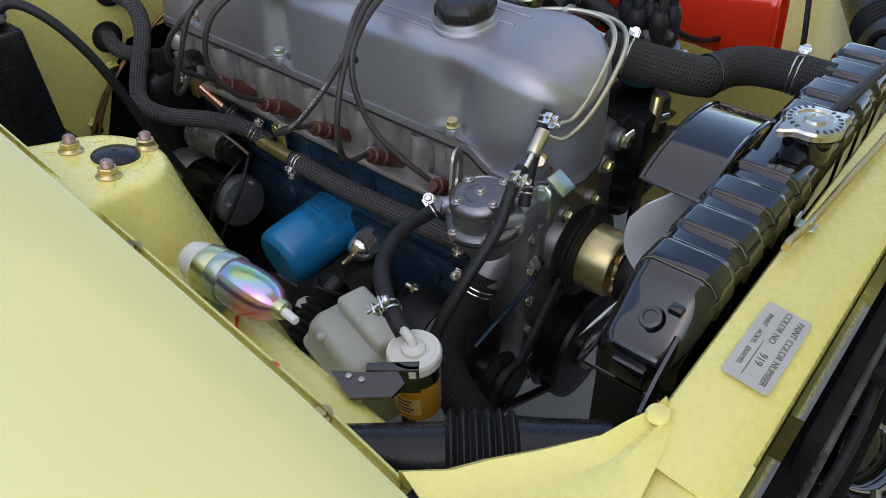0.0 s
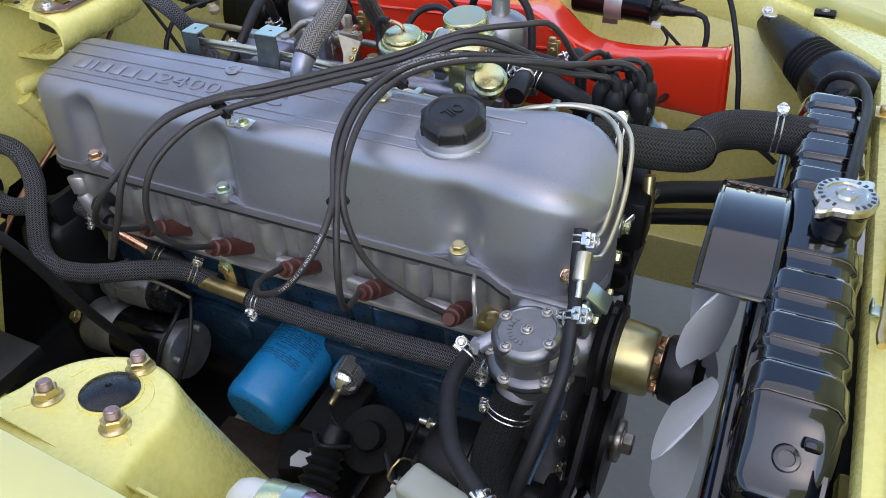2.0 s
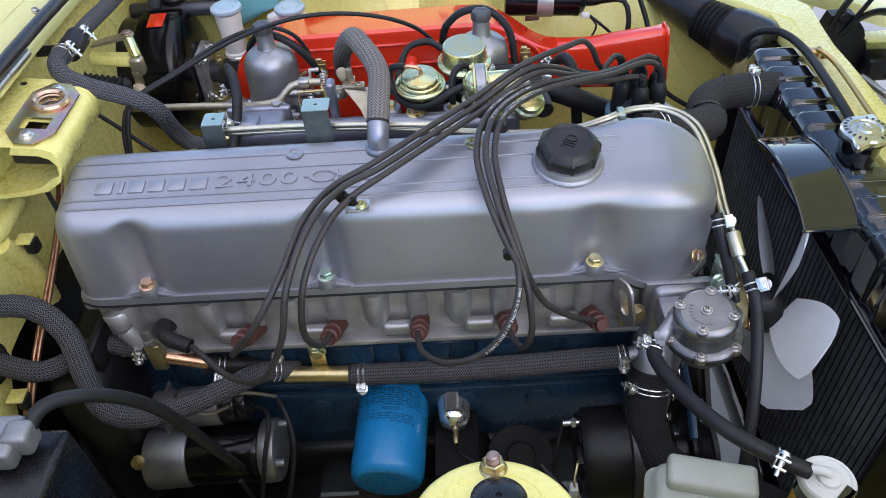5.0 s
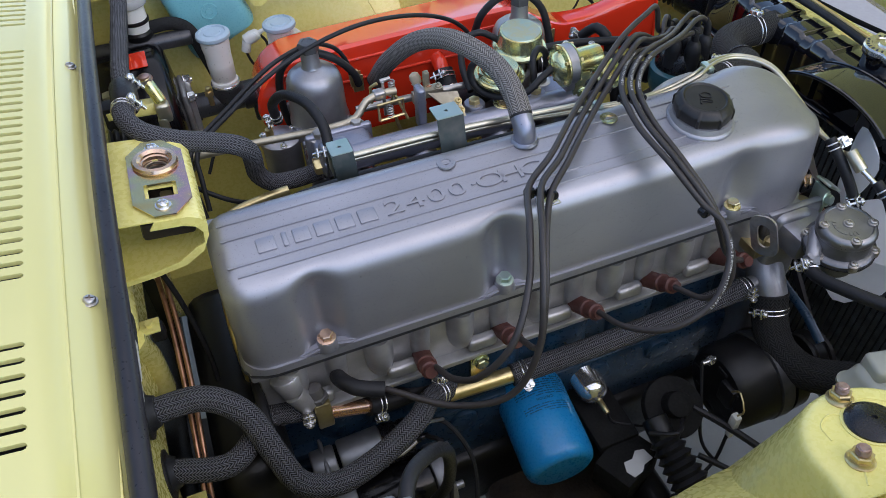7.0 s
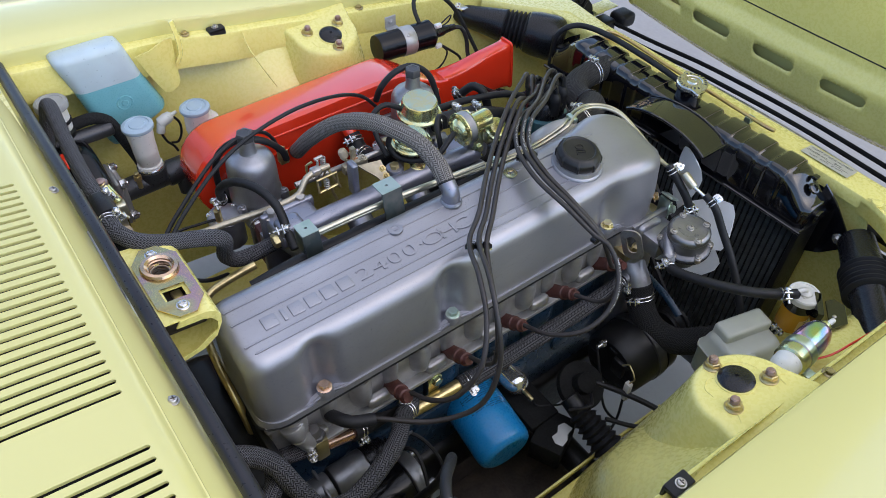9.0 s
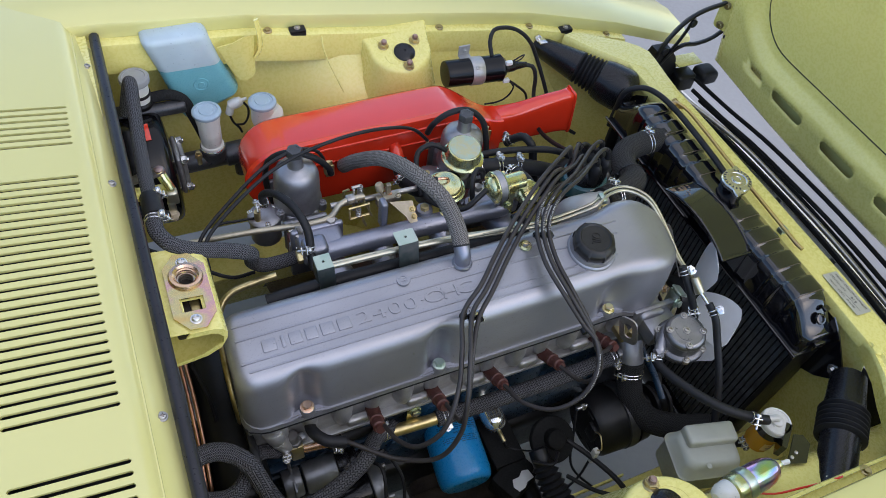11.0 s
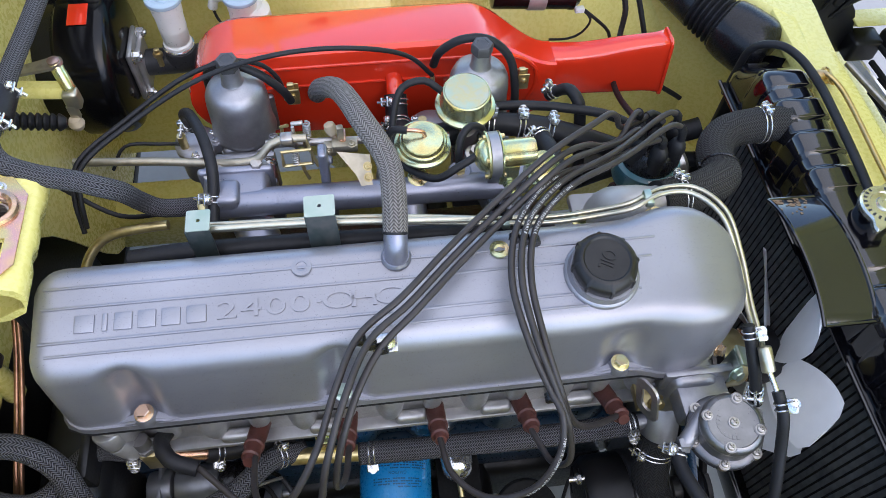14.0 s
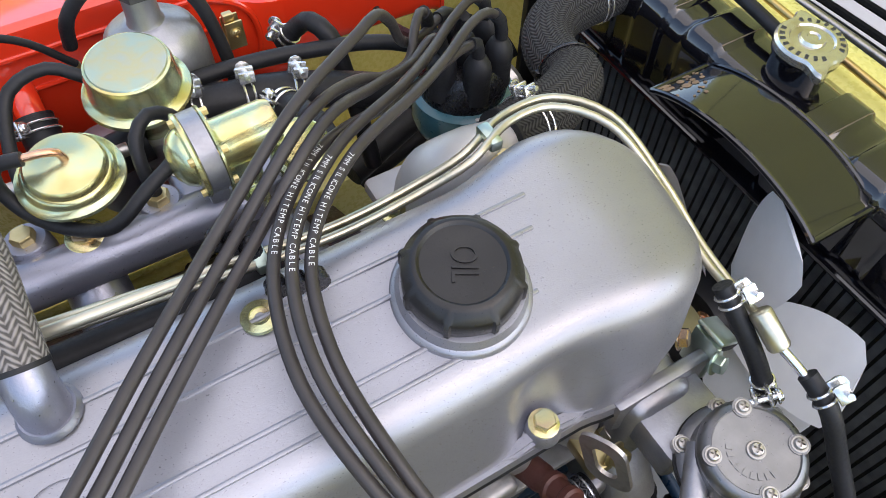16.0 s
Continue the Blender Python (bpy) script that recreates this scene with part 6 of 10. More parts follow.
box(bm, (0.352, -0.008, 0.648), (0.084, 0.012, 0.040), 0.005)
part("mounting_arm", bm, DARKCAST, fp)
IN = Vector((0.3085, -0.088, 0.662))
OUT_ = Vector((0.394, -0.064, 0.672))
bm = bmesh.new()
rod(bm, fmx @ Vector((-0.028, -0.004, -0.022)), IN, 0.0085, n=12, bevel=0.001)
hexa(bm, IN + Vector((0.004, 0, 0)), (-1, 0, 0), 0.0095, 0.010)
part("inlet_elbow", bm, DARKCAST, fp)
bm = bmesh.new()
rod(bm, fmx @ Vector((0.028, 0.010, -0.020)), OUT_, 0.0080, n=12, bevel=0.001)
part("outlet_elbow", bm, DARKCAST, fp)

# fuel pipes over the front of the valve cover
fpipe = thing("fuel_pipe", "pair of thin zinc fuel pipes bent round the valve cover", "fuel pipe", (0.2, 0.13, 0.80))
P1 = [(-0.185, 0.166, 0.785), (0.0, 0.156, 0.788), (0.110, 0.149, 0.780), (0.191, 0.146, 0.774), (0.248, 0.149, 0.775), (0.279, 0.146, 0.787), (0.318, 0.161, 0.789), (0.358, 0.160, 0.787), (0.385, 0.131, 0.783), (0.397, 0.082, 0.759), (0.399, 0.035, 0.738), (0.396, -0.006, 0.735), (0.387, -0.022, 0.747)]
P2 = [(x - 0.009 * smooth01(0.30, 0.37, x), y - 0.010, z + 0.004) for x, y, z in P1[:-2]] + [(0.384, -0.006, 0.748)]
for q in (P1, P2):
    bm = bmesh.new()
    tube(bm, q, 0.0029, 10, 0.008)
    part("pipe", bm, PALEGOLD, fpipe)
bm = bmesh.new()
tube(bm, [(-0.190, 0.152, 0.797), (-0.08, 0.1475, 0.800), (0.02, 0.1405, 0.800), (0.11, 0.137, 0.795)], 0.0036, 10)
part("pipe", bm, PALEGOLD, fpipe)
for x, y, z in ((0.14, 0.1425, 0.780), (0.300, 0.148, 0.790)):
    bm = bmesh.new()
    box(bm, (x, y, z + 0.0005), (0.009, 0.020, 0.009), 0.002)
    part("clip", bm, GREENZINC, fpipe)
bm = bmesh.new()
d = Vector((0.004, -0.030, -0.020))
rod(bm, Vector((0.387, -0.022, 0.751)), Vector((0.387, -0.022, 0.751)) + d * 0.75, 0.0072, n=18, bevel=0.002)
part("restrictor", bm, PALEGOLD, fpipe, "pale zinc barrel restrictor")
bm = bmesh.new()
tube(bm, [(0.390, -0.044, 0.737), (0.393, -0.058, 0.732), (0.394, -0.072, 0.728)], 0.0030, 10)
part("pipe", bm, CHROME, fpipe)
hose("fuel_hose", "short black rubber fuel hose to the pump", [(0.376, 0.000, 0.756), (0.380, -0.020, 0.738), (0.386, -0.042, 0.712), (0.392, -0.058, 0.684)], 0.0064, RUBBER, ((0.12, (1, 0, 0.4)), (0.85, (-0.4, -1, 0))), 14, group="fuel hoses")
hose("fuel_hose", "long black rubber fuel hose running down past the pump", [(0.393, -0.066, 0.733), (0.396, -0.085, 0.722), (0.398, -0.110, 0.690), (0.392, -0.150, 0.650), (0.384, -0.185, 0.605), (0.378, -0.215, 0.54), (0.372, -0.235, 0.45)], 0.0062, RUBBER, ((0.05, (1, -0.2, 0.6)),), 14, group="fuel hoses")
hose("fuel_hose", "black rubber fuel hose from the pump to the filter jar", [(0.306, -0.088, 0.660), (0.301, -0.100, 0.656), (0.308, -0.150, 0.668), (0.341, -0.212, 0.678), (0.384, -0.243, 0.673), (0.402, -0.250, 0.668)], 0.0078, RUBBER, ((0.06, (-1, -0.2, 0.5)), (0.90, (-0.6, -0.3, 0.9))), 14, group="fuel hoses")

# coolant pipework
wo = thing("water_outlet", "cast alloy water inlet elbow on the front cover", "water elbow", (0.325, -0.01, 0.54))
bm = bmesh.new()
tube(bm, [(0.345, 0.02, 0.580), (0.336, -0.004, 0.572), (0.330, -0.028, 0.552), (0.328, -0.045, 0.532)], 0.024, 20)
box(bm, (0.345, 0.006, 0.58), (0.065, 0.016, 0.060), 0.006)
part("elbow", bm, DARKCAST, wo)
bm = bmesh.new()
rod(bm, (0.335, -0.02, 0.562), (0.292, -0.026, 0.556), 0.010, n=16)
part("nipple", bm, DARKCAST, wo)
for x, z in ((0.322, 0.604), (0.371, 0.556)):
    bm = bmesh.new()
    hexa(bm, (x, -0.003, z), (0, -1, 0), 0.0085, 0.008, 10, 0.012)
    part("bolt", bm, STEEL, wo)
hose("lower_radiator_hose", "wide black rubber lower radiator hose", [(0.328, -0.040, 0.545), (0.323, -0.058, 0.515), (0.320, -0.088, 0.489), (0.335, -0.127, 0.476), (0.385, -0.160, 0.472), (0.445, -0.172, 0.452), (0.50, -0.172, 0.39), (0.55, -0.15, 0.28)], 0.0235, DARKBRAID, ((0.05, (-1, -0.5, 0.3)),), 24)
hose("upper_radiator_hose", "wide grey-black braided upper radiator hose", [(0.334, 0.178, 0.742), (0.360, 0.184, 0.738), (0.400, 0.198, 0.730), (0.436, 0.222, 0.720), (0.440, 0.250, 0.712), (0.448, 0.276, 0.712), (0.470, 0.296, 0.713), (0.505, 0.303, 0.714), (0.556, 0.304, 0.714)], 0.0232, BIGHOSE, ((0.10, (-0.2, 0.5, 1)), (0.88, (-0.5, 0.2, 1))), 24)
tie = thing("cable_tie", "thin black tie round the upper radiator hose", "tie", (0.432, 0.232, 0.716))
bm = bmesh.new()
m = place((0.4395, 0.236, 0.7158), (0.010, 0.028, -0.005))
tube(bm, [m @ Vector((0.0240 * math.cos(t), 0.0240 * math.sin(t), 0)) for t in [2 * math.pi * k / 28 for k in range(29)]], 0.0016, 8, smooth=False)
part("strap", bm, BLACKPLASTIC, tie)
bm = bmesh.new()
box(bm, m @ Vector((0.025, 0.0, 0)), (0.006, 0.006, 0.005), 0.001)
part("catch", bm, BLACKPLASTIC, tie)
th = thing("thermostat_housing", "smooth cast alloy thermostat housing", "thermostat housing", (0.285, 0.185, 0.70))
bm = bmesh.new()
tube(bm, [(0.284, 0.196, 0.685), (0.285, 0.189, 0.710), (0.291, 0.180, 0.730), (0.312, 0.176, 0.740), (0.342, 0.179, 0.741)], 0.023, 24, 0.004, radii=((0, 1.25), (0.35, 1.25), (0.7, 1.0), (0.85, 0.8), (1, 0.8)))
part("elbow", bm, SMOOTHCAST, th)
bm = bmesh.new()
box(bm, (0.284, 0.203, 0.688), (0.080, 0.06, 0.014), 0.006)
part("flange", bm, SMOOTHCAST, th)
for x, y in ((0.252, 0.190), (0.318, 0.222)):
    bm = bmesh.new()
    hexa(bm, (x, y, 0.697), (0, 0, 1), 0.0085, 0.009, 20, 0.013)
    part("bolt", bm, GOLD, th)
bm = bmesh.new()
hexa(bm, (0.318, 0.150, 0.752), (0, 0, 1), 0.0075, 0.008, 20, 0.011)
part("bolt", bm, BRASS, th)

# heater water hose along the block, with its pipe
hose("bypass_hose", "black braided water hose along the engine block", [(0.298, -0.026, 0.556), (0.24, -0.028, 0.556), (0.16, -0.026, 0.548), (0.06, -0.022, 0.540), (-0.042, -0.018, 0.536)], 0.0138, HOSE, ((0.03, (0, -1, 0.2)), (0.97, (-0.2, -1, -0.4))), 20)
hp = thing("heater_pipe", "brass heater pipe with a gold bracket", "pipe", (-0.075, -0.015, 0.53))
bm = bmesh.new()
rod(bm, (-0.030, -0.018, 0.537), (-0.125, -0.012, 0.535), 0.0105, n=18)
part("pipe", bm, BRASS, hp)
bm = bmesh.new()
box(bm, (-0.082, -0.004, 0.560), (0.020, 0.003, 0.040), 0.001)
hexa(bm, (-0.080, -0.006, 0.572), (0, -1, 0), 0.0085, 0.007, 10, 0.011)
part("bracket", bm, GOLD, hp)
hose("heater_hose", "black braided heater hose looping to the firewall", [(-0.112, -0.004, 0.531), (-0.149, -0.020, 0.553), (-0.181, -0.056, 0.573), (-0.245, -0.085, 0.571), (-0.289, -0.095, 0.577), (-0.319, -0.085, 0.587), (-0.334, -0.063, 0.618), (-0.351, -0.032, 0.660), (-0.383, -0.018, 0.687), (-0.434, -0.026, 0.702)], 0.0130, HOSE, ((0.08, (0.2, 0.4, 1)),), 20, group="heater hoses")
hose("heater_hose", "black braided heater hose with a short bend", [(-0.275, -0.004, 0.590), (-0.300, -0.003, 0.591), (-0.326, 0.002, 0.593), (-0.343, -0.010, 0.606), (-0.352, -0.037, 0.620), (-0.379, -0.062, 0.628), (-0.439, -0.052, 0.638)], 0.0122, HOSE, ((0.10, (0, -1, 0.1)),), 20, group="heater hoses")
for p in ((-0.436, -0.026, 0.702), (-0.438, -0.052, 0.633)):
    gm = thing("grommet", "black rubber grommet in the firewall", "grommet", p, group="firewall grommets")
    bm = bmesh.new()
    revolve(bm, [(0.0240, -0.003), (0.0252, 0.001), (0.0250, 0.003), (0.0190, 0.0042), (0.0165, 0.008), (0.0150, 0.012), (0.0132, 0.012)], place(p, (1, 0, 0)), 28)
    part("ring", bm, RUBBER, gm)
GREYCAST = surface("stained grey casting", (0.20, 0.195, 0.195), 0.45, 0.7, vary=0.25, scale=35, grain=400, bump=0.3, stain=(0.12, 0.10, 0.09), stain_amount=0.5)
hv = thing("heater_cock", "small brass and copper heater pipe joint", "pipe joint", (-0.27, 0.0, 0.59))
bm = bmesh.new()
box(bm, (-0.2745, -0.008, 0.584), (0.019, 0.018, 0.044), 0.0025)
part("block", bm, DULLGOLD, hv)
bm = bmesh.new()
rod(bm, (-0.268, -0.006, 0.576), (-0.214, 0.000, 0.548), 0.0085, n=16)
part("pipe", bm, COPPER, hv)
bm = bmesh.new()
rod(bm, (-0.276, -0.007, 0.604), (-0.279, -0.002, 0.624), 0.0095, n=16, bevel=0.001)
hexa(bm, (-0.276, -0.006, 0.607), (-0.1, 0.2, 1), 0.0125, 0.006, 12)
part("stub", bm, GREYCAST, hv)
hose("coolant_hose", "short black rubber coolant hose with a clamp", [(-0.222, -0.001, 0.552), (-0.195, 0.004, 0.540), (-0.160, 0.010, 0.532), (-0.13, 0.016, 0.530)], 0.0120, RUBBER, ((0.2, (0.1, -1, -0.5)),), 16)

lh = thing("lifting_eye", "gold zinc lifting eye plate at the front of the head", "lifting eye", (0.287, -0.03, 0.64))
bm = bmesh.new()
m = Matrix.Translation((0.284, -0.034, 0.664)) @ Matrix.Rotation(radians(-68), 4, 'Z') @ Matrix.Rotation(radians(90), 4, 'X') @ Matrix.Rotation(radians(20), 4, 'Z')
ring_plate(bm, round_rect(0.034, 0.056, 0.013, 6), round_rect(0.016, 0.032, 0.0078, 6), 0.003, m)
part("plate", bm, STEEL, lh, smooth=False)
bm = bmesh.new()
box(bm, (0.292, -0.018, 0.628), (0.022, 0.03, 0.014), 0.002)
hexa(bm, (0.300, -0.028, 0.640), (0.2, -1, 0.3), 0.0075, 0.009, 15, 0.010)
part("foot", bm, DULLGOLD, lh)

# plate and bolts on the front cover behind the water pump
fpl = thing("front_plate", "dulled gold plate bolted to the front of the engine", "plate", (0.375, 0.075, 0.62))
bm = bmesh.new()
prism(bm, [(0.012, 0.684), (0.070, 0.672), (0.128, 0.640), (0.134, 0.592), (0.090, 0.580), (0.040, 0.590), (0.026, 0.620)], 0.003, Matrix(((0, 0, 1, 0.3735), (1, 0, 0, 0), (0, 1, 0, 0), (0, 0, 0, 1))), 0.0008)
part("plate", bm, DULLGOLD, fpl)
for y, z, r in ((0.122, 0.630, 0.0075), (0.040, 0.606, 0.0075), (0.100, 0.594, 0.0065), (0.160, 0.645, 0.0095)):
    bm = bmesh.new()
    rod(bm, (0.372, y, z), (0.384, y, z), r * 1.5, n=20, bevel=0.002)
    boss = part("boss", bm, DARKCAST, fpl)
    bm = bmesh.new()
    hexa(bm, (0.384, y, z), (1, 0, 0), r, 0.007, 900 * y, r * 1.35)
    part("bolt", bm, GOLD, boss)
bm = bmesh.new()
tube(bm, [(0.388, 0.160, 0.650), (0.398, 0.172, 0.660), (0.405, 0.198, 0.662), (0.408, 0.225, 0.655)], 0.0055, 10, flat=0.35)
part("lever", bm, ZINC, fpl)

# ---- induction side ----
ac = thing("air_cleaner", "glossy bright red air cleaner box with a long snorkel", "air cleaner", (0.05, 0.48, 0.62))
YF, YB = 0.432, 0.532


def red_outline(grow=0.0):
    pts = []
    r = 0.070 + grow
    cx, cz = -0.155, 0.692
    for k in range(13):
        t = radians(270 - 180 * k / 12)
        pts.append((cx + r * math.cos(t) * 1.05, cz + r * math.sin(t)))
    pts += [(-0.05, 0.7645 + grow), (0.05, 0.7665 + grow), (0.125, 0.767 + grow)]
    # the top falls in an easy curve to the snorkel
    for k in range(15):
        f = k / 14
        pts.append((0.152 + 0.118 * f, 0.767 - 0.0475 * smooth01(0.0, 1.0, f) + grow * (1 - 0.5 * f)))
    return pts + [(0.270, 0.640 - grow * 0.5), (0.235, 0.626 - grow), (0.20, 0.622 - grow), (0.0, 0.622 - grow)]


bm = bmesh.new()
rings = []
for y, g in ((YF, -0.006), (YF + 0.0015, 0.0), (YF + 0.010, 0.002), (YF + 0.012, -0.001), (YF + 0.016, -0.002), (YB - 0.016, -0.004), (YB - 0.006, -0.008), (YB, -0.018)):
    rings.append([Vector((x, YF + (y - YF) * (1 - 0.42 * smooth01(0.150, 0.270, x)), z)) for x, z in red_outline(g)])
loft(bm, rings)
bmesh.ops.recalc_face_normals(bm, faces=bm.faces[:])
part("box", bm, RED, ac, angle=50)
bm = bmesh.new()
rings = []
for k in range(15):
    f = k / 14
    x = 0.245 + 0.192 * f
    zt = 0.7190 - 0.003 * math.sin(math.pi * min(1, f * 1.6)) + 0.011 * smooth01(0.3, 1.0, f)
    zb = 0.646 - 0.012 * f
    y0, y1 = 0.444 + 0.006 * f, 0.488 - 0.010 * f
    flare = 0.003 * smooth01(0.90, 1.0, f)
    rings.append([Vector((x + 0.008 * f * ((zb - z) / 0.1 + 1) , y, z)) for y, z in [(y0 + (y1 - y0) * (0.5 + u) + (flare if u > 0 else -flare), zb + (zt - zb) * (0.5 + w) + (flare if w > 0 else -flare)) for u, w in [(a / 1.0, b) for a, b in round_rect(1.0, 1.0, 0.16, 4)]]])
loft(bm, rings, ends=False)
bmesh.ops.recalc_face_normals(bm, faces=bm.faces[:])
sn = part("snorkel", bm, RED, ac, angle=50)
sm = sn.modifiers.new("thickness", 'SOLIDIFY')
sm.thickness = 0.0018
bm = bmesh.new()
tube(bm, rings[-1] + rings[-1][:1], 0.0026, 8, smooth=False)
part("rolled_lip", bm, RED, ac)
bm = bmesh.new()
tube(bm, [(-0.19, YF - 0.001, 0.745), (-0.10, YF - 0.001, 0.7455), (0.05, YF - 0.001, 0.747), (0.19, YF - 0.001, 0.747)], 0.0022, 8)
tube(bm, [(-0.18, YF - 0.001, 0.712), (0.0, YF - 0.001, 0.714), (0.20, YF - 0.001, 0.715)], 0.0022, 8)
part("pressed_line", bm, RED, ac)
bm = bmesh.new()
tube(bm, [(0.2, YF - 0.001, 0.746), (0.222, YF - 0.001, 0.736), (0.238, YF - 0.001, 0.72), (0.243, YF - 0.001, 0.69), (0.235, YF - 0.001, 0.66)], 0.003, 8)
part("pressed_line", bm, RED, ac)
bm = bmesh.new()
tube(bm, [(0.044, YF + 0.002, 0.716), (0.044, 0.420, 0.712), (0.044, 0.404, 0.700)], 0.0115, 18, 0.004)
part("breather_pipe", bm, RED, ac)


CAPGREY = surface("dull dark grey cap", (0.075, 0.075, 0.080), 0.42, 0.3, vary=0.2, scale=60, grain=400, bump=0.2)


def carburettor(x, label):
    ob = thing("carburettor", label, "carburettor", (x, 0.375, 0.64), group="twin carburettors")
    c = Vector((x, 0.375, 0))
    g = bmesh.new()
    revolve(g, [(0.0400, 0.700), (0.0412, 0.704), (0.0405, 0.709), (0.0388, 0.713), (0.0380, 0.755), (0.0370, 0.765), (0.0335, 0.7735), (0.0270, 0.7790), (0.0190, 0.7815), (0.0172, 0.7832), (0.0138, 0.7842), (0.0124, 0.787), (0.0116, 0.807)], Matrix.Translation(c), 48)
    part("suction_chamber", g, DARKCAST, ob)
    g = bmesh.new()
    revolve(g, [(0.0118, 0.806), (0.0140, 0.807), (0.0140, 0.8175), (0.0122, 0.8200), (0.0080, 0.8206), (0.0074, 0.8198), (0, 0.8198)], Matrix.Translation(c), 6)
    part("damper_cap", g, CAPGREY, ob, "dark grey hexagonal damper cap")
    g = bmesh.new()
    box(g, c + Vector((0, 0.008, 0.672)), (0.058, 0.092, 0.058), 0.008, seg=3)
    box(g, c + Vector((0, -0.046, 0.668)), (0.076, 0.012, 0.070), 0.005)
    box(g, c + Vector((0, 0.052, 0.672)), (0.074, 0.010, 0.066), 0.004)
    part("throttle_body", g, DARKCAST, ob)
    for sx in (-1, 1):
        g = bmesh.new()
        p = c + Vector((sx * 0.036, -0.024, 0.706))
        rod(g, p - Vector((0, 0, 0.014)), p, 0.0075, n=14)
        screw_head(g, p, (0, 0, 1), 0.0048)
        part("screw_lug", g, DARKCAST, ob)
        g = bmesh.new()
        hexa(g, c + Vector((sx * 0.028, -0.0525, 0.690)), (0, -1, 0), 0.0078, 0.007, 10, 0.011)
        part("flange_nut", g, ZINC, ob)
    g = bmesh.new()
    revolve(g, [(0.020, 0.640), (0.026, 0.645), (0.026, 0.688), (0.028, 0.690), (0.028, 0.697), (0.024, 0.701), (0.008, 0.703), (0, 0.703)], Matrix.Translation((x - 0.062, 0.360, 0.0)), 32)
    bowl = part("float_bowl", g, DARKCAST, ob)
    for k in range(3):
        t = radians(30 + 120 * k)
        g = bmesh.new()
        screw_head(g, (x - 0.062 + 0.023 * math.cos(t), 0.360 + 0.023 * math.sin(t), 0.699), (0, 0, 1), 0.0042)
        part("screw", g, ZINC, bowl)
    g = bmesh.new()
    rod(g, (x - 0.075, 0.350, 0.700), (x - 0.075, 0.350, 0.722), 0.0055, n=12)
    part("fuel_nipple", g, BRASS, ob)
    g = bmesh.new()
    box(g, (x, 0.292, 0.672), (0.080, 0.024, 0.074), 0.003)
    part("insulator", g, MAROON, ob, "dark maroon heat insulator block")
    g = bmesh.new()
    box(g, (x, 0.2735, 0.674), (0.086, 0.012, 0.080), 0.003)
    part("flange_plate", g, MANIFOLD, ob)
    return ob


carburettor(-0.155, "dark grey cast carburettor with a tall suction dome")
carburettor(0.149, "dark grey cast carburettor next to the snorkel")


def vent_hose(pts, label, r=0.0054, name="vent_hose", clamps=(), mat_=None):
    return hose(name, label, pts, r, mat_ or RUBBER, clamps, 12, group="vent hoses")


vent_hose([(-0.188, 0.415, 0.655), (-0.196, 0.425, 0.70), (-0.190, 0.415, 0.765), (-0.160, 0.395, 0.795), (-0.125, 0.385, 0.785), (-0.098, 0.382, 0.755), (-0.092, 0.385, 0.735)], "black rubber hose arching behind the carburettor dome")
vent_hose([(0.094, 0.405, 0.762), (0.100, 0.398, 0.788), (0.125, 0.392, 0.812), (0.158, 0.388, 0.814), (0.186, 0.380, 0.790), (0.196, 0.368, 0.745), (0.195, 0.352, 0.70)], "black rubber hose arching over the front carburettor dome")

# manifold with its balance tube
mf = thing("intake_manifold", "lavender-grey cast intake manifold with a balance tube", "intake manifold", (0.0, 0.24, 0.68))
bm = bmesh.new()
revolve(bm, [(0.010, -0.004), (0.0155, 0.0), (0.0165, 0.006), (0.0165, 0.342), (0.0155, 0.348), (0.010, 0.352)], place((-0.186, 0.227, 0.737), (0.352, -0.008, 0.006)), 28)
part("balance_tube", bm, MANIFOLD, mf)
lettering("cast_word", "JAPAN", 0.0130, Matrix.Translation((-0.088, 0.2190, 0.7527)) @ Matrix.Rotation(radians(22), 4, 'X') @ Matrix.Diagonal((1.15, 1, 1, 1)), MANIFOLD, mf, 0.0012)
bm = bmesh.new()
hexa(bm, (-0.187, 0.227, 0.737), (-1, 0, 0), 0.0110, 0.011, 20)
part("end_plug", bm, BRASS, mf)
for x in (-0.165, 0.140):
    bm = bmesh.new()
    tube(bm, [(x + 0.01, 0.285, 0.690), (x + 0.015, 0.245, 0.696), (x + 0.03, 0.20, 0.690), (x + 0.04, 0.150, 0.660)], 0.024, 20, radii=((0, 1.1), (1, 1.0)))
    part("runner", bm, MANIFOLD, mf)
for x in (-0.06, 0.045):
    bm = bmesh.new()
    tube(bm, [(x, 0.24, 0.725), (x, 0.21, 0.705), (x, 0.16, 0.665)], 0.020, 18)
    part("runner", bm, MANIFOLD, mf)
bm = bmesh.new()
box(bm, (-0.155, 0.248, 0.737), (0.075, 0.058, 0.034), 0.010, seg=3)
box(bm, (-0.168, 0.230, 0.748), (0.040, 0.036, 0.026), 0.009, seg=3)
box(bm, (-0.155, 0.262, 0.728), (0.086, 0.010, 0.060), 0.004, seg=3)
part("mounting_pad", bm, MANIFOLD, mf)
bm = bmesh.new()
box(bm, (0.152, 0.245, 0.735), (0.075, 0.055, 0.032), 0.007, seg=3)
part("mounting_pad", bm, MANIFOLD, mf)
for x, y, z in ((-0.180, 0.262, 0.752), (-0.130, 0.266, 0.752), (0.055, 0.228, 0.757), (0.128, 0.262, 0.751), (0.176, 0.262, 0.751)):
    bm = bmesh.new()
    hexa(bm, (x, y, z), (0, -0.1, 1), 0.0078, 0.008, 500 * x, 0.0125)
    part("bolt", bm, GOLD if 0 < x < 0.1 else STEEL, mf)
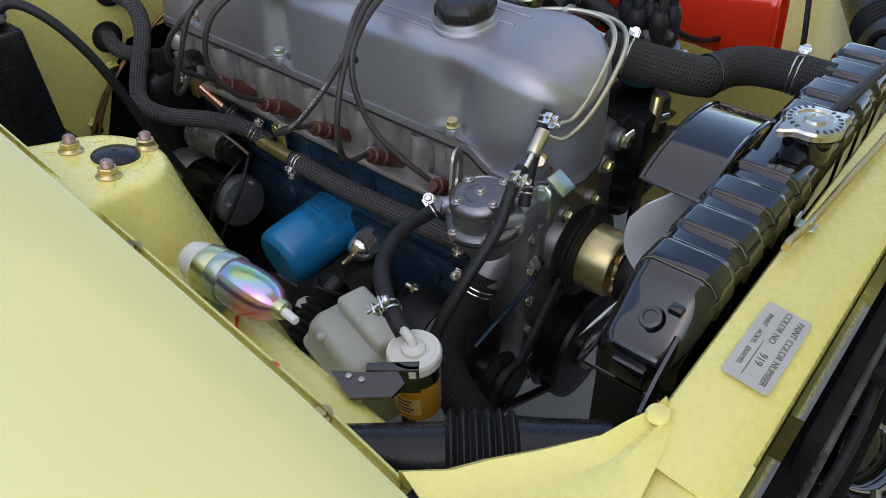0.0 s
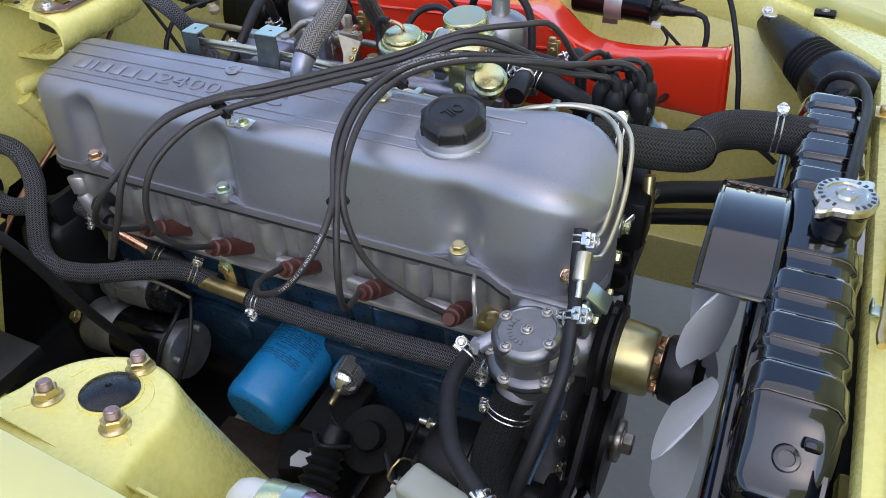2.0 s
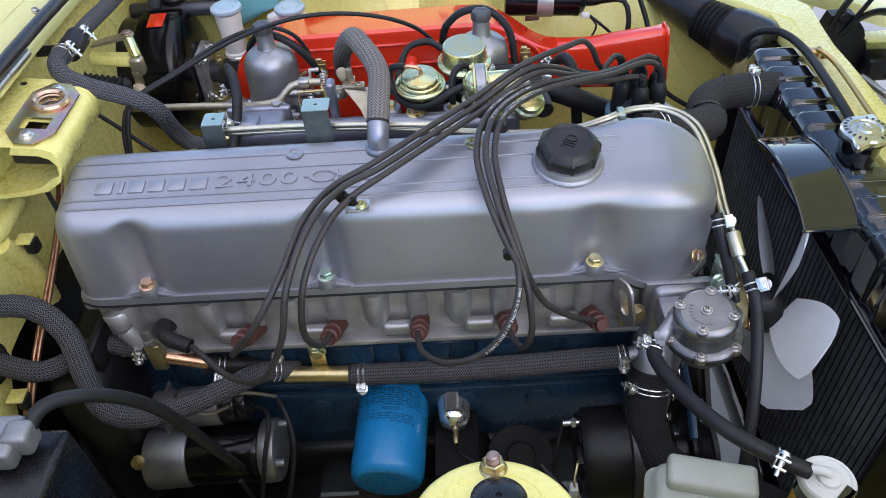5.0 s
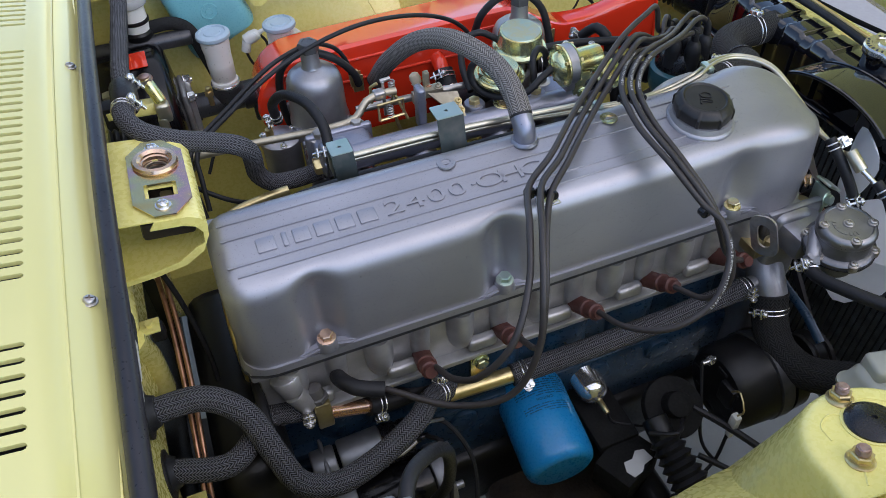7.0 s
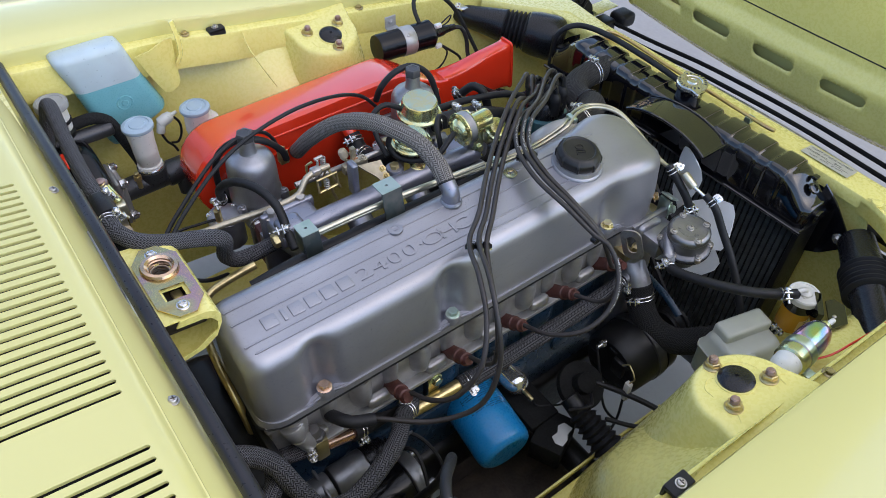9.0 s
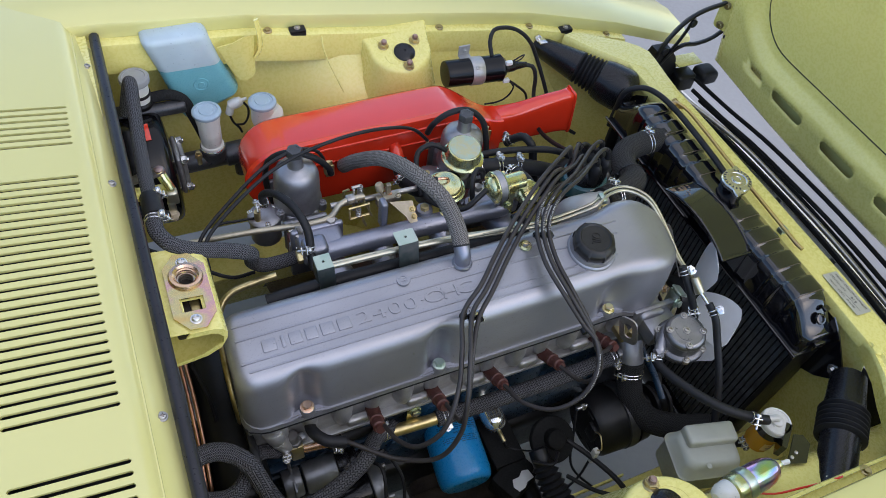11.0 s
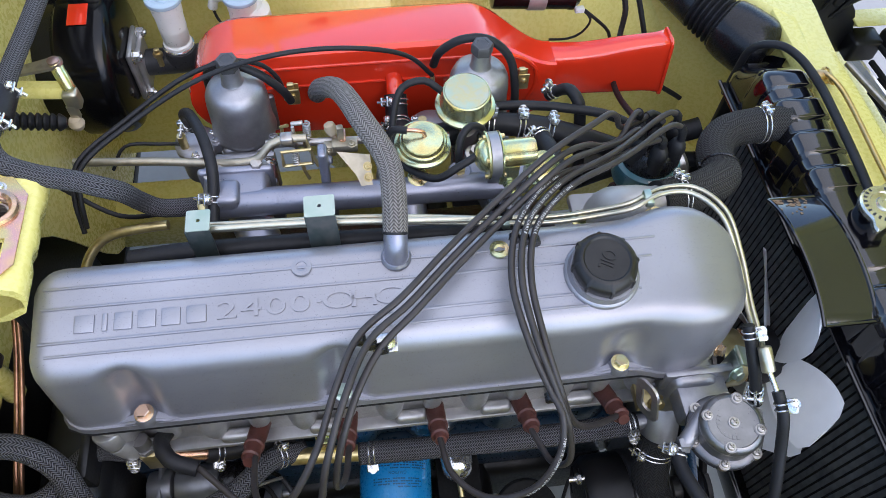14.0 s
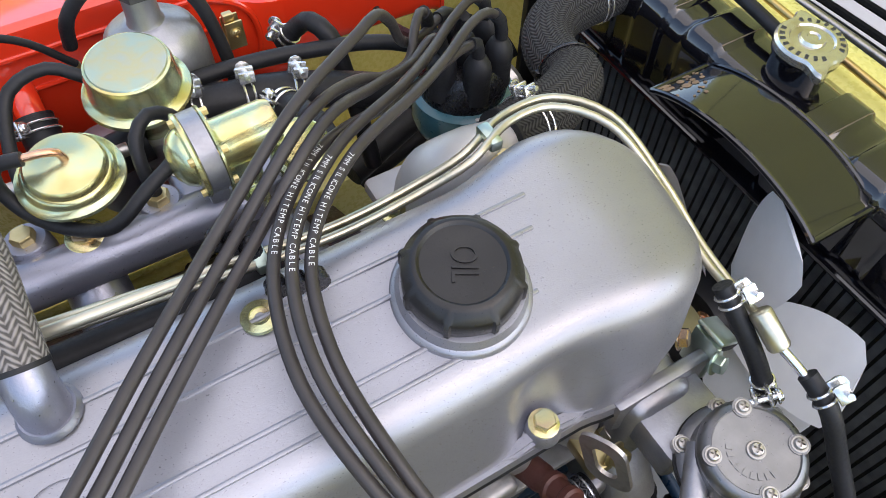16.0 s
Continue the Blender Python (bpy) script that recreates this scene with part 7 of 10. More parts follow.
for x, y in ((0.104, 0.233), (0.022, 0.244)):
    bm = bmesh.new()
    revolve(bm, [(0.0150, -0.010), (0.0140, 0.004), (0.0125, 0.006), (0.006, 0.006)], Matrix.Translation((x, y, 0.752)), 24)
    part("boss", bm, MANIFOLD, mf)
    bm = bmesh.new()
    hexa(bm, (x, y, 0.757), (0, 0, 1), 0.0078, 0.007, 12)
    part("nipple", bm, BRASS, mf)
bm = bmesh.new()
box(bm, (-0.051, 0.244, 0.772), (0.011, 0.020, 0.058), 0.004, seg=3)
screw_head(bm, (-0.0455, 0.250, 0.774), (1, -0.2, 0.1), 0.0046)
part("cast_post", bm, MANIFOLD, mf)
bm = bmesh.new()
box(bm, (0.0, 0.115, 0.60), (0.60, 0.06, 0.05), 0.01)
part("exhaust_manifold", bm, STEEL, mf)
# added dark sheet: covers the yellow apron as the shade below the runners would
bm = bmesh.new()
sheet(bm, [[(x, 0.150, 0.622), (x, 0.200, 0.630), (x, 0.250, 0.622), (x, 0.300, 0.590), (x, 0.330, 0.540)] for x in (-0.24, -0.12, 0.0, 0.12, 0.24)], 0.002)
part("manifold_shade", bm, SHADEDARK, mf, "dark sheet standing for the shade below the manifold")

# black pipe under the fuel pipes
hose("vacuum_pipe", "thick black rubber pipe beside the valve cover", [(-0.262, 0.154, 0.748), (-0.20, 0.151, 0.758), (-0.08, 0.147, 0.763), (0.06, 0.143, 0.763), (0.16, 0.142, 0.758)], 0.0110, RUBBER, n=16)

# fuel pipe brackets
# darker copy of the brackets' green zinc; the legs' shade is in its colour
LEGZINC = chromate("green zinc darkened for shade", (0.15, 0.175, 0.165), ((0.10, 0.13, 0.125), (0.20, 0.20, 0.19)), 0.34, 30)
for x, drop, w in ((-0.178, 0.046, 0.024), (-0.0545, 0.050, 0.031)):
    ob = thing("pipe_bracket", "pale green zinc angle bracket holding the fuel pipes", "bracket", (x, 0.15, 0.76), group="pipe brackets")
    g = bmesh.new()
    yt = 0.152 if x < -0.1 else 0.147
    zt = 0.811 if x < -0.1 else 0.826
    ring_plate(g, round_rect(w, 0.026, 0.002, 3), round_rect(0.004, 0.004, 0.0018, 3), 0.002, Matrix.Translation((x, yt, zt)))
    part("top", g, GREENZINC, ob, smooth=False)
    g = bmesh.new()
    sheet(g, [[(x + u * w / 2, yt - 0.0132, zt + 0.001), (x + u * w / 2 + 0.001, yt - 0.0150, zt - drop * 0.4), (x + u * w / 2 + 0.002, 0.1245 if x > -0.1 else 0.132, zt - drop)] for u in (-1, 1)], 0.002, (0, 1, 0))
    if x < -0.1:
        box(g, (x - w / 2, yt - 0.003, zt - 0.014), (0.002, 0.022, 0.03), 0.0008)
    part("leg", g, LEGZINC, ob, "green zinc leg coloured dark for its shaded side")

# breather elbow and hose
be = thing("breather_elbow", "dull alloy breather elbow on the valve cover", "breather elbow", (0.0175, 0.092, 0.79))
bm = bmesh.new()
revolve(bm, [(0.0158, 0), (0.0152, 0.002), (0.0135, 0.004)], Matrix.Translation((0.018, 0.0960, 0.7990)), 28)
tube(bm, [(0.018, 0.0955, 0.796), (0.018, 0.0960, 0.807), (0.0183, 0.100, 0.816), (0.019, 0.111, 0.8255)], 0.0122, 20, 0.003)
part("elbow", bm, MANIFOLD, be)
GREYHOSE = braid("worn grey braided jacket", (0.070, 0.064, 0.060), (0.25, 0.23, 0.215), columns=8, pitch=300, lean=1.5)
hose("breather_hose", "thick worn grey braided breather hose arching to the air cleaner", [(0.0190, 0.109, 0.8240), (0.0195, 0.114, 0.828), (0.0205, 0.128, 0.837), (0.019, 0.177, 0.849), (-0.005, 0.234, 0.856), (-0.027, 0.310, 0.823), (-0.050, 0.370, 0.768), (-0.059, 0.414, 0.716)], 0.0127, GREYHOSE, (), 22)

# vacuum controls on the manifold
PALEZINC = chromate("pale green-gold zinc plating", (0.46, 0.50, 0.34), ((0.42, 0.52, 0.42), (0.52, 0.50, 0.30), (0.44, 0.50, 0.44)), 0.36, 40)
dp = thing("throttle_opener", "yellow zinc vacuum diaphragm with a bent copper nipple", "vacuum diaphragm", (0.064, 0.252, 0.76))
dm = place((0.063, 0.257, 0.780), (0.02, -0.12, 1))
bm = bmesh.new()
revolve(bm, [(0.012, -0.02), (0.024, -0.010), (0.0318, -0.002), (0.0330, 0.0), (0.0326, 0.0022), (0.0292, 0.0034), (0.0280, 0.0050), (0.0276, 0.0078), (0.0262, 0.0092), (0.0250, 0.0096), (0.0246, 0.0128), (0.0228, 0.0148), (0.0120, 0.0156), (0.0085, 0.0168), (0, 0.0170)], dm, 40)
part("can", bm, GOLD, dp)
bm = bmesh.new()
tube(bm, [dm @ Vector((0.002, 0.0, 0.016)), dm @ Vector((0.0, 0.001, 0.024)), dm @ Vector((-0.008, 0.003, 0.027)), dm @ Vector((-0.018, 0.006, 0.027))], 0.0026, 10, 0.003)
part("nipple", bm, COPPER, dp)
pv = thing("air_control_valve", "yellow zinc mushroom-shaped air valve can", "valve can", (0.124, 0.320, 0.74))
pm = place((0.1225, 0.317, 0.8005), (0.0, -0.10, 1))
bm = bmesh.new()
revolve(bm, [(0.014, -0.070), (0.014, -0.042), (0.026, -0.036), (0.0345, -0.030), (0.0372, -0.027), (0.0366, -0.0245), (0.0325, -0.0225), (0.0304, -0.020), (0.0298, -0.005), (0.0284, -0.0012), (0.0256, 0.0), (0, 0.0006)], pm, 48)
part("can", bm, GOLD, pv)
bm = bmesh.new()
revolve(bm, [(0.0268, -0.0004), (0.0260, 0.0006), (0, 0.0013)], pm, 40)
part("top_disc", bm, PALEZINC, pv, "pale green-gold plated top")
bm = bmesh.new()
rod(bm, pm @ Vector((0, 0, -0.095)), pm @ Vector((0, 0, -0.066)), 0.020, n=24, bevel=0.003)
part("base", bm, DARKCAST, pv)
sv = thing("solenoid_valve", "yellow zinc solenoid valve with a silver flange", "solenoid valve", (0.155, 0.21, 0.77))
d = Vector((1.0, 0.03, 0.02)).normalized()
a = Vector((0.132, 0.221, 0.796))
bm = bmesh.new()
revolve(bm, [(0.0035, -0.015), (0.010, -0.0135), (0.016, -0.0095), (0.0185, -0.005), (0.0190, -0.003), (0.0270, -0.002), (0.0275, 0.0), (0.0265, 0.001)], place(a, d), 40)
part("dome", bm, GOLD, sv)
bm = bmesh.new()
revolve(bm, [(0.0250, 0.001), (0.0262, 0.0015), (0.0262, 0.0125), (0.0250, 0.013)], place(a, d), 48)
box(bm, a + d * 0.006 + Vector((0, -0.010, -0.022)), (0.013, 0.018, 0.013), 0.002)
part("flange", bm, DARKCAST, sv)
bm = bmesh.new()
revolve(bm, [(0.0262, 0.013), (0.0270, 0.0135), (0.0265, 0.0150), (0.0175, 0.0156), (0.0162, 0.018), (0.0158, 0.050), (0.0145, 0.0545), (0.0100, 0.056), (0.005, 0.056)], place(a, d), 36)
part("barrel", bm, GOLD, sv)
bm = bmesh.new()
box(bm, a + Vector((0.026, -0.010, -0.036)), (0.022, 0.004, 0.052), 0.001)
box(bm, a + Vector((0.026, -0.004, -0.060)), (0.026, 0.018, 0.004), 0.001)
hexa(bm, a + Vector((0.028, -0.012, -0.040)), (0, -1, 0.2), 0.0060, 0.005, 10, 0.0080)
part("bracket", bm, GOLD, sv)
for k in range(5):
    t = radians(72 * k)
    bm = bmesh.new()
    q = place(a, d) @ Vector((0.0235 * math.cos(t), 0.0235 * math.sin(t), 0.014))
    rod(bm, q - d * 0.019, q + d * 0.005, 0.0026, n=8)
    part("screw", bm, BRASS, sv)
s2 = thing("vacuum_switch", "small yellow zinc vacuum switch with a rolled rim", "vacuum switch", (0.195, 0.205, 0.74))
bm = bmesh.new()
revolve(bm, [(0.010, -0.03), (0.017, -0.018), (0.0185, -0.004), (0.0215, -0.002), (0.0215, 0.002), (0.0185, 0.004), (0.0170, 0.010), (0.008, 0.013), (0, 0.013)], place((0.198, 0.214, 0.772), (0.2, -0.5, 0.8)), 32)
part("can", bm, GOLD, s2)
vent_hose([(0.044, 0.256, 0.808), (0.030, 0.260, 0.806), (0.024, 0.262, 0.790), (0.030, 0.252, 0.772), (0.048, 0.232, 0.766), (0.075, 0.208, 0.778), (0.100, 0.212, 0.792), (0.118, 0.220, 0.796)], "thin black vacuum hose between the diaphragms", 0.0045)
vent_hose([(0.104, 0.234, 0.762), (0.103, 0.238, 0.780), (0.107, 0.250, 0.798), (0.119, 0.260, 0.803), (0.132, 0.264, 0.793), (0.138, 0.268, 0.772)], "short black vacuum hose bent into an arch", 0.0045)
vent_hose([(0.030, 0.275, 0.755), (0.034, 0.312, 0.772), (0.048, 0.340, 0.790), (0.075, 0.345, 0.794), (0.096, 0.335, 0.784)], "thin black vacuum hose curling behind the diaphragm", 0.0045)
hose("air_hose", "black rubber air hose curling below the valve can", [(0.044, 0.410, 0.705), (0.044, 0.388, 0.690), (0.048, 0.355, 0.690), (0.060, 0.322, 0.712), (0.085, 0.310, 0.732), (0.112, 0.312, 0.735)], 0.0152, RUBBER, ((0.10, (-0.6, -0.6, 0.8)), (0.30, (-0.8, -0.4, 0.6))), 18)
hose("air_hose", "black rubber air hose with wire clamps", [(0.150, 0.318, 0.742), (0.180, 0.312, 0.742), (0.215, 0.308, 0.738), (0.265, 0.302, 0.722), (0.33, 0.30, 0.69)], 0.0145, RUBBER, ((0.06, (0, 0.2, 1)), (0.26, (0.2, 0.3, 1)), (0.45, (0, 0.2, 1))), 18)
hose("air_hose", "short black rubber air hose branch", [(0.210, 0.304, 0.736), (0.216, 0.280, 0.742), (0.220, 0.255, 0.748), (0.222, 0.235, 0.745)], 0.0125, RUBBER, ((0.3, (-1, 0, 1)),), 16)
vent_hose([(0.118, 0.345, 0.715), (0.132, 0.341, 0.738), (0.150, 0.336, 0.750), (0.19, 0.335, 0.751), (0.25, 0.330, 0.746), (0.32, 0.315, 0.736), (0.38, 0.28, 0.71)], "black rubber hose lying behind the distributor", 0.0062)
vent_hose([(0.246, 0.376, 0.722), (0.256, 0.368, 0.738), (0.265, 0.351, 0.754), (0.273, 0.336, 0.747), (0.278, 0.325, 0.715), (0.281, 0.31, 0.675), (0.283, 0.295, 0.63)], "brownish-black rubber water hose bent down to the manifold", 0.0078, "water_hose", ((0.04, (-0.4, 0.3, 1)),))

# throttle linkage
TAN = surface("yellowed nylon", (0.45, 0.36, 0.25), 0.45, vary=0.1, scale=80, bump=0.05)
PALEBRASS = chromate("dulled pale zinc", (0.44, 0.38, 0.28), ((0.50, 0.44, 0.33), (0.38, 0.33, 0.25)), 0.42, 60)
tl = thing("throttle_linkage", "gold and steel throttle linkage rods and springs", "throttle linkage", (-0.1, 0.28, 0.75))
bm = bmesh.new()
tube(bm, [(-0.345, 0.302, 0.742), (-0.25, 0.290, 0.747), (-0.150, 0.272, 0.755), (-0.128, 0.272, 0.760), (-0.110, 0.280, 0.775), (-0.090, 0.282, 0.779), (-0.070, 0.282, 0.778)], 0.0050, 12)
part("rod", bm, PALEBRASS, tl)
bm = bmesh.new()
for q in ([(-0.099, 0.264, 0.752), (-0.099, 0.268, 0.772), (-0.0655, 0.269, 0.773), (-0.0655, 0.265, 0.753), (-0.099, 0.264, 0.752)], [(-0.078, 0.265, 0.753), (-0.076, 0.264, 0.740), (-0.072, 0.262, 0.728)], [(-0.098, 0.300, 0.750), (-0.098, 0.300, 0.780), (-0.090, 0.296, 0.786)], [(-0.075, 0.30, 0.74), (-0.072, 0.285, 0.775), (-0.060, 0.27, 0.74)]):
    tube(bm, [Vector(p) for p in q], 0.0022, 8, smooth=False)
part("bent_wire", bm, BRASS, tl)
for c, ax, n_ in (((-0.084, 0.266, 0.754), (0, 0.1, 1), 4), ((-0.070, 0.300, 0.760), (0.05, 0.1, 1), 6)):
    bm = bmesh.new()
    m = place(c, ax)
    tube(bm, [m @ Vector((0.0040 * math.cos(k * 0.7), 0.0040 * math.sin(k * 0.7), 0.0036 * k * 0.7 / 6.28)) for k in range(n_ * 9)], 0.0011, 6, smooth=False)
    part("spring", bm, STEEL, tl)
bm = bmesh.new()
rod(bm, (-0.120, 0.300, 0.752), (0.10, 0.292, 0.752), 0.005, n=12)
part("shaft", bm, STEEL, tl)
bm = bmesh.new()
prism(bm, [(-0.030, 0.022), (0.008, 0.016), (0.008, -0.022), (-0.003, -0.024), (-0.010, -0.006)], 0.003, Matrix.Translation((-0.006, 0.240, 0.765)) @ Matrix.Rotation(radians(35), 4, 'X'))
part("lever_plate", bm, PALEBRASS, tl, "dull brass lever plate")
bm = bmesh.new()
box(bm, (-0.026, 0.272, 0.772), (0.030, 0.014, 0.012), 0.002)
box(bm, (-0.044, 0.274, 0.766), (0.014, 0.012, 0.016), 0.002)
box(bm, (-0.030, 0.278, 0.786), (0.008, 0.008, 0.024), 0.002)
screw_head(bm, (-0.018, 0.268, 0.7785), (0, -0.2, 1), 0.0042)
screw_head(bm, (-0.046, 0.2675, 0.767), (0, -1, 0.2), 0.0040)
part("clamp_lever", bm, PALEBRASS, tl, "dull brass clamp lever")
bm = bmesh.new()
box(bm, (-0.092, 0.283, 0.778), (0.016, 0.014, 0.012), 0.003, seg=3)
rod(bm, (-0.084, 0.290, 0.740), (-0.084, 0.290, 0.790), 0.0022, n=10, bevel=0.0008)
rod(bm, (-0.086, 0.296, 0.788), (-0.072, 0.296, 0.789), 0.0028, n=10, bevel=0.0008)
part("rod_end", bm, STEEL, tl, "pale cast rod end with its pin")
for x, y, z in ((-0.002, 0.2405, 0.769), (-0.002, 0.2305, 0.7615)):
    bm = bmesh.new()
    screw_head(bm, (x, y, z), (0, -0.55, 0.8), 0.0040)
    part("screw", bm, BRASS, tl)
bm = bmesh.new()
rod(bm, (-0.044, 0.290, 0.778), (-0.036, 0.284, 0.770), 0.003, n=10)
revolve(bm, [(0.0, -0.010), (0.006, -0.007), (0.0075, 0.0), (0.006, 0.006), (0.003, 0.008), (0, 0.008)], place((-0.041, 0.288, 0.785), (-0.25, 0.2, 0.9)), 16)
part("ball_cup", bm, TAN, tl, "yellowed plastic ball cup")
bm = bmesh.new()
box(bm, (-0.028, 0.282, 0.776), (0.008, 0.020, 0.008), 0.002)
part("link", bm, COPPER, tl)
for x in (-0.089, 0.215):
    bm = bmesh.new()
    for dy in (-0.0055, 0.0055):
        box(bm, (x, 0.404 + dy, 0.727), (0.015, 0.0022, 0.026), 0.0008)
    box(bm, (x, 0.404, 0.715), (0.015, 0.013, 0.0024), 0.0008)
    rod(bm, (x, 0.396, 0.730), (x, 0.412, 0.730), 0.0028, n=10)
    screw_head(bm, (x, 0.397, 0.730), (0, -1, 0.3), 0.0040)
    box(bm, (x - 0.002, 0.404, 0.741), (0.009, 0.007, 0.010), 0.0015)
    part("cable_stop", bm, BRASS, tl)

# choke cables from the firewall
for i, (label, pts) in enumerate((("thin black choke cable sweeping across the carburettors", [(-0.330, 0.225, 0.715), (-0.328, 0.245, 0.748), (-0.325, 0.270, 0.766), (-0.269, 0.319, 0.783), (-0.185, 0.355, 0.811), (-0.089, 0.365, 0.832), (0.002, 0.380, 0.819), (0.062, 0.396, 0.786), (0.092, 0.398, 0.750)]),
                                  ("thin black choke cable to the rear carburettor", [(-0.336, 0.225, 0.705), (-0.338, 0.250, 0.740), (-0.332, 0.280, 0.762), (-0.274, 0.330, 0.780), (-0.200, 0.368, 0.806), (-0.150, 0.380, 0.812), (-0.118, 0.388, 0.795), (-0.103, 0.392, 0.768), (-0.100, 0.394, 0.748)]),
                                  ("black rubber hose from the manifold to the float bowl", [(-0.215, 0.360, 0.724), (-0.218, 0.352, 0.755), (-0.205, 0.330, 0.780), (-0.185, 0.285, 0.790), (-0.175, 0.245, 0.778), (-0.178, 0.215, 0.752), (-0.180, 0.195, 0.74)]))):
    if i < 2:
        ob = thing("choke_cable", label, "cable", pts[0], group="choke cables")
        g = bmesh.new()
        tube(g, pts, 0.0030, 10)
        part("sheath", g, RUBBER, ob)
        g = bmesh.new()
        rod(g, pts[-1], Vector(pts[-1]) + Vector((0.002, 0.002, -0.022)), 0.003, n=8)
        part("end", g, BRASS, ob)
    else:
        hose("fuel_hose", label, pts, 0.0066, RUBBER, ((0.88, (-0.5, -0.6, 0.5)), (0.06, (-1, 0, 0.2))), 14, group="fuel hoses")

# heater hose on the bulkhead
hose("heater_hose", "black braided heater hose passing the bonnet catch", [(-0.168, 0.244, 0.719), (-0.192, 0.247, 0.713), (-0.226, 0.246, 0.712), (-0.250, 0.244, 0.718), (-0.264, 0.240, 0.738), (-0.266, 0.226, 0.768), (-0.268, 0.214, 0.792), (-0.279, 0.208, 0.808), (-0.304, 0.212, 0.817), (-0.340, 0.214, 0.830), (-0.368, 0.222, 0.842), (-0.383, 0.246, 0.847), (-0.383, 0.285, 0.846)], 0.0112, HOSE, ((0.06, (-0.4, -0.4, 1)), (0.97, (0.9, 0, 0.6))), 18, group="heater hoses")
hose("heater_hose", "black braided heater hose along the bulkhead", [(-0.381, 0.300, 0.845), (-0.381, 0.345, 0.845), (-0.378, 0.43, 0.838), (-0.372, 0.52, 0.836), (-0.368, 0.575, 0.836), (-0.37, 0.602, 0.822), (-0.378, 0.612, 0.79), (-0.39, 0.61, 0.75)], 0.0105, HOSE, ((0.04, (0.9, 0, 0.6)),), 18, group="heater hoses")
jn = thing("hose_joiner", "black rubber sleeve joining two heater hoses", "hose joiner", (-0.381, 0.295, 0.84))
bm = bmesh.new()
rod(bm, (-0.3805, 0.276, 0.845), (-0.381, 0.318, 0.845), 0.0150, n=20, bevel=0.003)
box(bm, (-0.405, 0.297, 0.838), (0.05, 0.022, 0.006), 0.002)
part("sleeve", bm, RUBBER, jn)

# brake servo and master cylinder
bs = thing("brake_servo", "round gloss black brake servo on the firewall", "brake servo", (-0.40, 0.555, 0.58))
bm = bmesh.new()
revolve(bm, [(0.094, -0.0765), (0.0955, -0.050), (0.099, -0.047), (0.1025, -0.043), (0.1030, 0.008), (0.1015, 0.016), (0.0970, 0.0225), (0.088, 0.026), (0.060, 0.029), (0.045, 0.031), (0, 0.031)], place((-0.360, 0.572, 0.648), (1, 0, 0)), 64)
part("drum", bm, GLOSSBLACK, bs)
bm = bmesh.new()
box(bm, (0, 0, 0.1030), (0.026, 0.036, 0.0012), 0.0004, Matrix.Translation((-0.372, 0.572, 0.648)) @ Matrix.Rotation(radians(9), 4, 'X'))
part("sticker", bm, RED, bs, "small red sticker")
BLACKCAST = surface("black-coated casting", (0.055, 0.056, 0.062), 0.34, 0.4, vary=0.2, scale=40, grain=400, bump=0.2)
mcy = thing("brake_master_cylinder", "dark cast brake master cylinder with two white reservoirs", "master cylinder", (-0.26, 0.575, 0.63))
bm = bmesh.new()
rod(bm, (-0.322, 0.572, 0.643), (-0.130, 0.578, 0.643), 0.0195, n=28, bevel=0.004)
rod(bm, (-0.24, 0.574, 0.643), (-0.19, 0.575, 0.643), 0.0225, n=28, bevel=0.004)
rod(bm, (-0.215, 0.566, 0.643), (-0.215, 0.558, 0.603), 0.012, n=16, bevel=0.003)
part("cylinder", bm, BLACKCAST, mcy)
bm = bmesh.new()
box(bm, (-0.3245, 0.572, 0.643), (0.009, 0.070, 0.088), 0.005)
box(bm, (-0.3155, 0.572, 0.643), (0.009, 0.052, 0.070), 0.004)
part("flange", bm, CAST, mcy)
for dy, dz in ((-0.026, -0.035), (-0.026, 0.035), (0.026, -0.035), (0.026, 0.035)):
    bm = bmesh.new()
    hexa(bm, (-0.3195, 0.572 + dy, 0.643 + dz), (1, 0, 0), 0.0080, 0.009, 15, 0.0105)
    rod(bm, (-0.3115, 0.572 + dy, 0.643 + dz), (-0.3060, 0.572 + dy, 0.643 + dz), 0.0038, n=12, bevel=0.001)
    part("nut", bm, ZINC, mcy)
bm = bmesh.new()
rod(bm, (-0.288, 0.556, 0.650), (-0.288, 0.556, 0.682), 0.0042, n=12, bevel=0.001)
hexa(bm, (-0.288, 0.556, 0.668), (0, 0, 1), 0.0070, 0.008, 15)
part("bleed_screw", bm, BRASS, mcy)
LID = surface("pale blue-grey lid plastic", (0.33, 0.43, 0.52), 0.35, vary=0.06, scale=40, grain=300, bump=0.05)
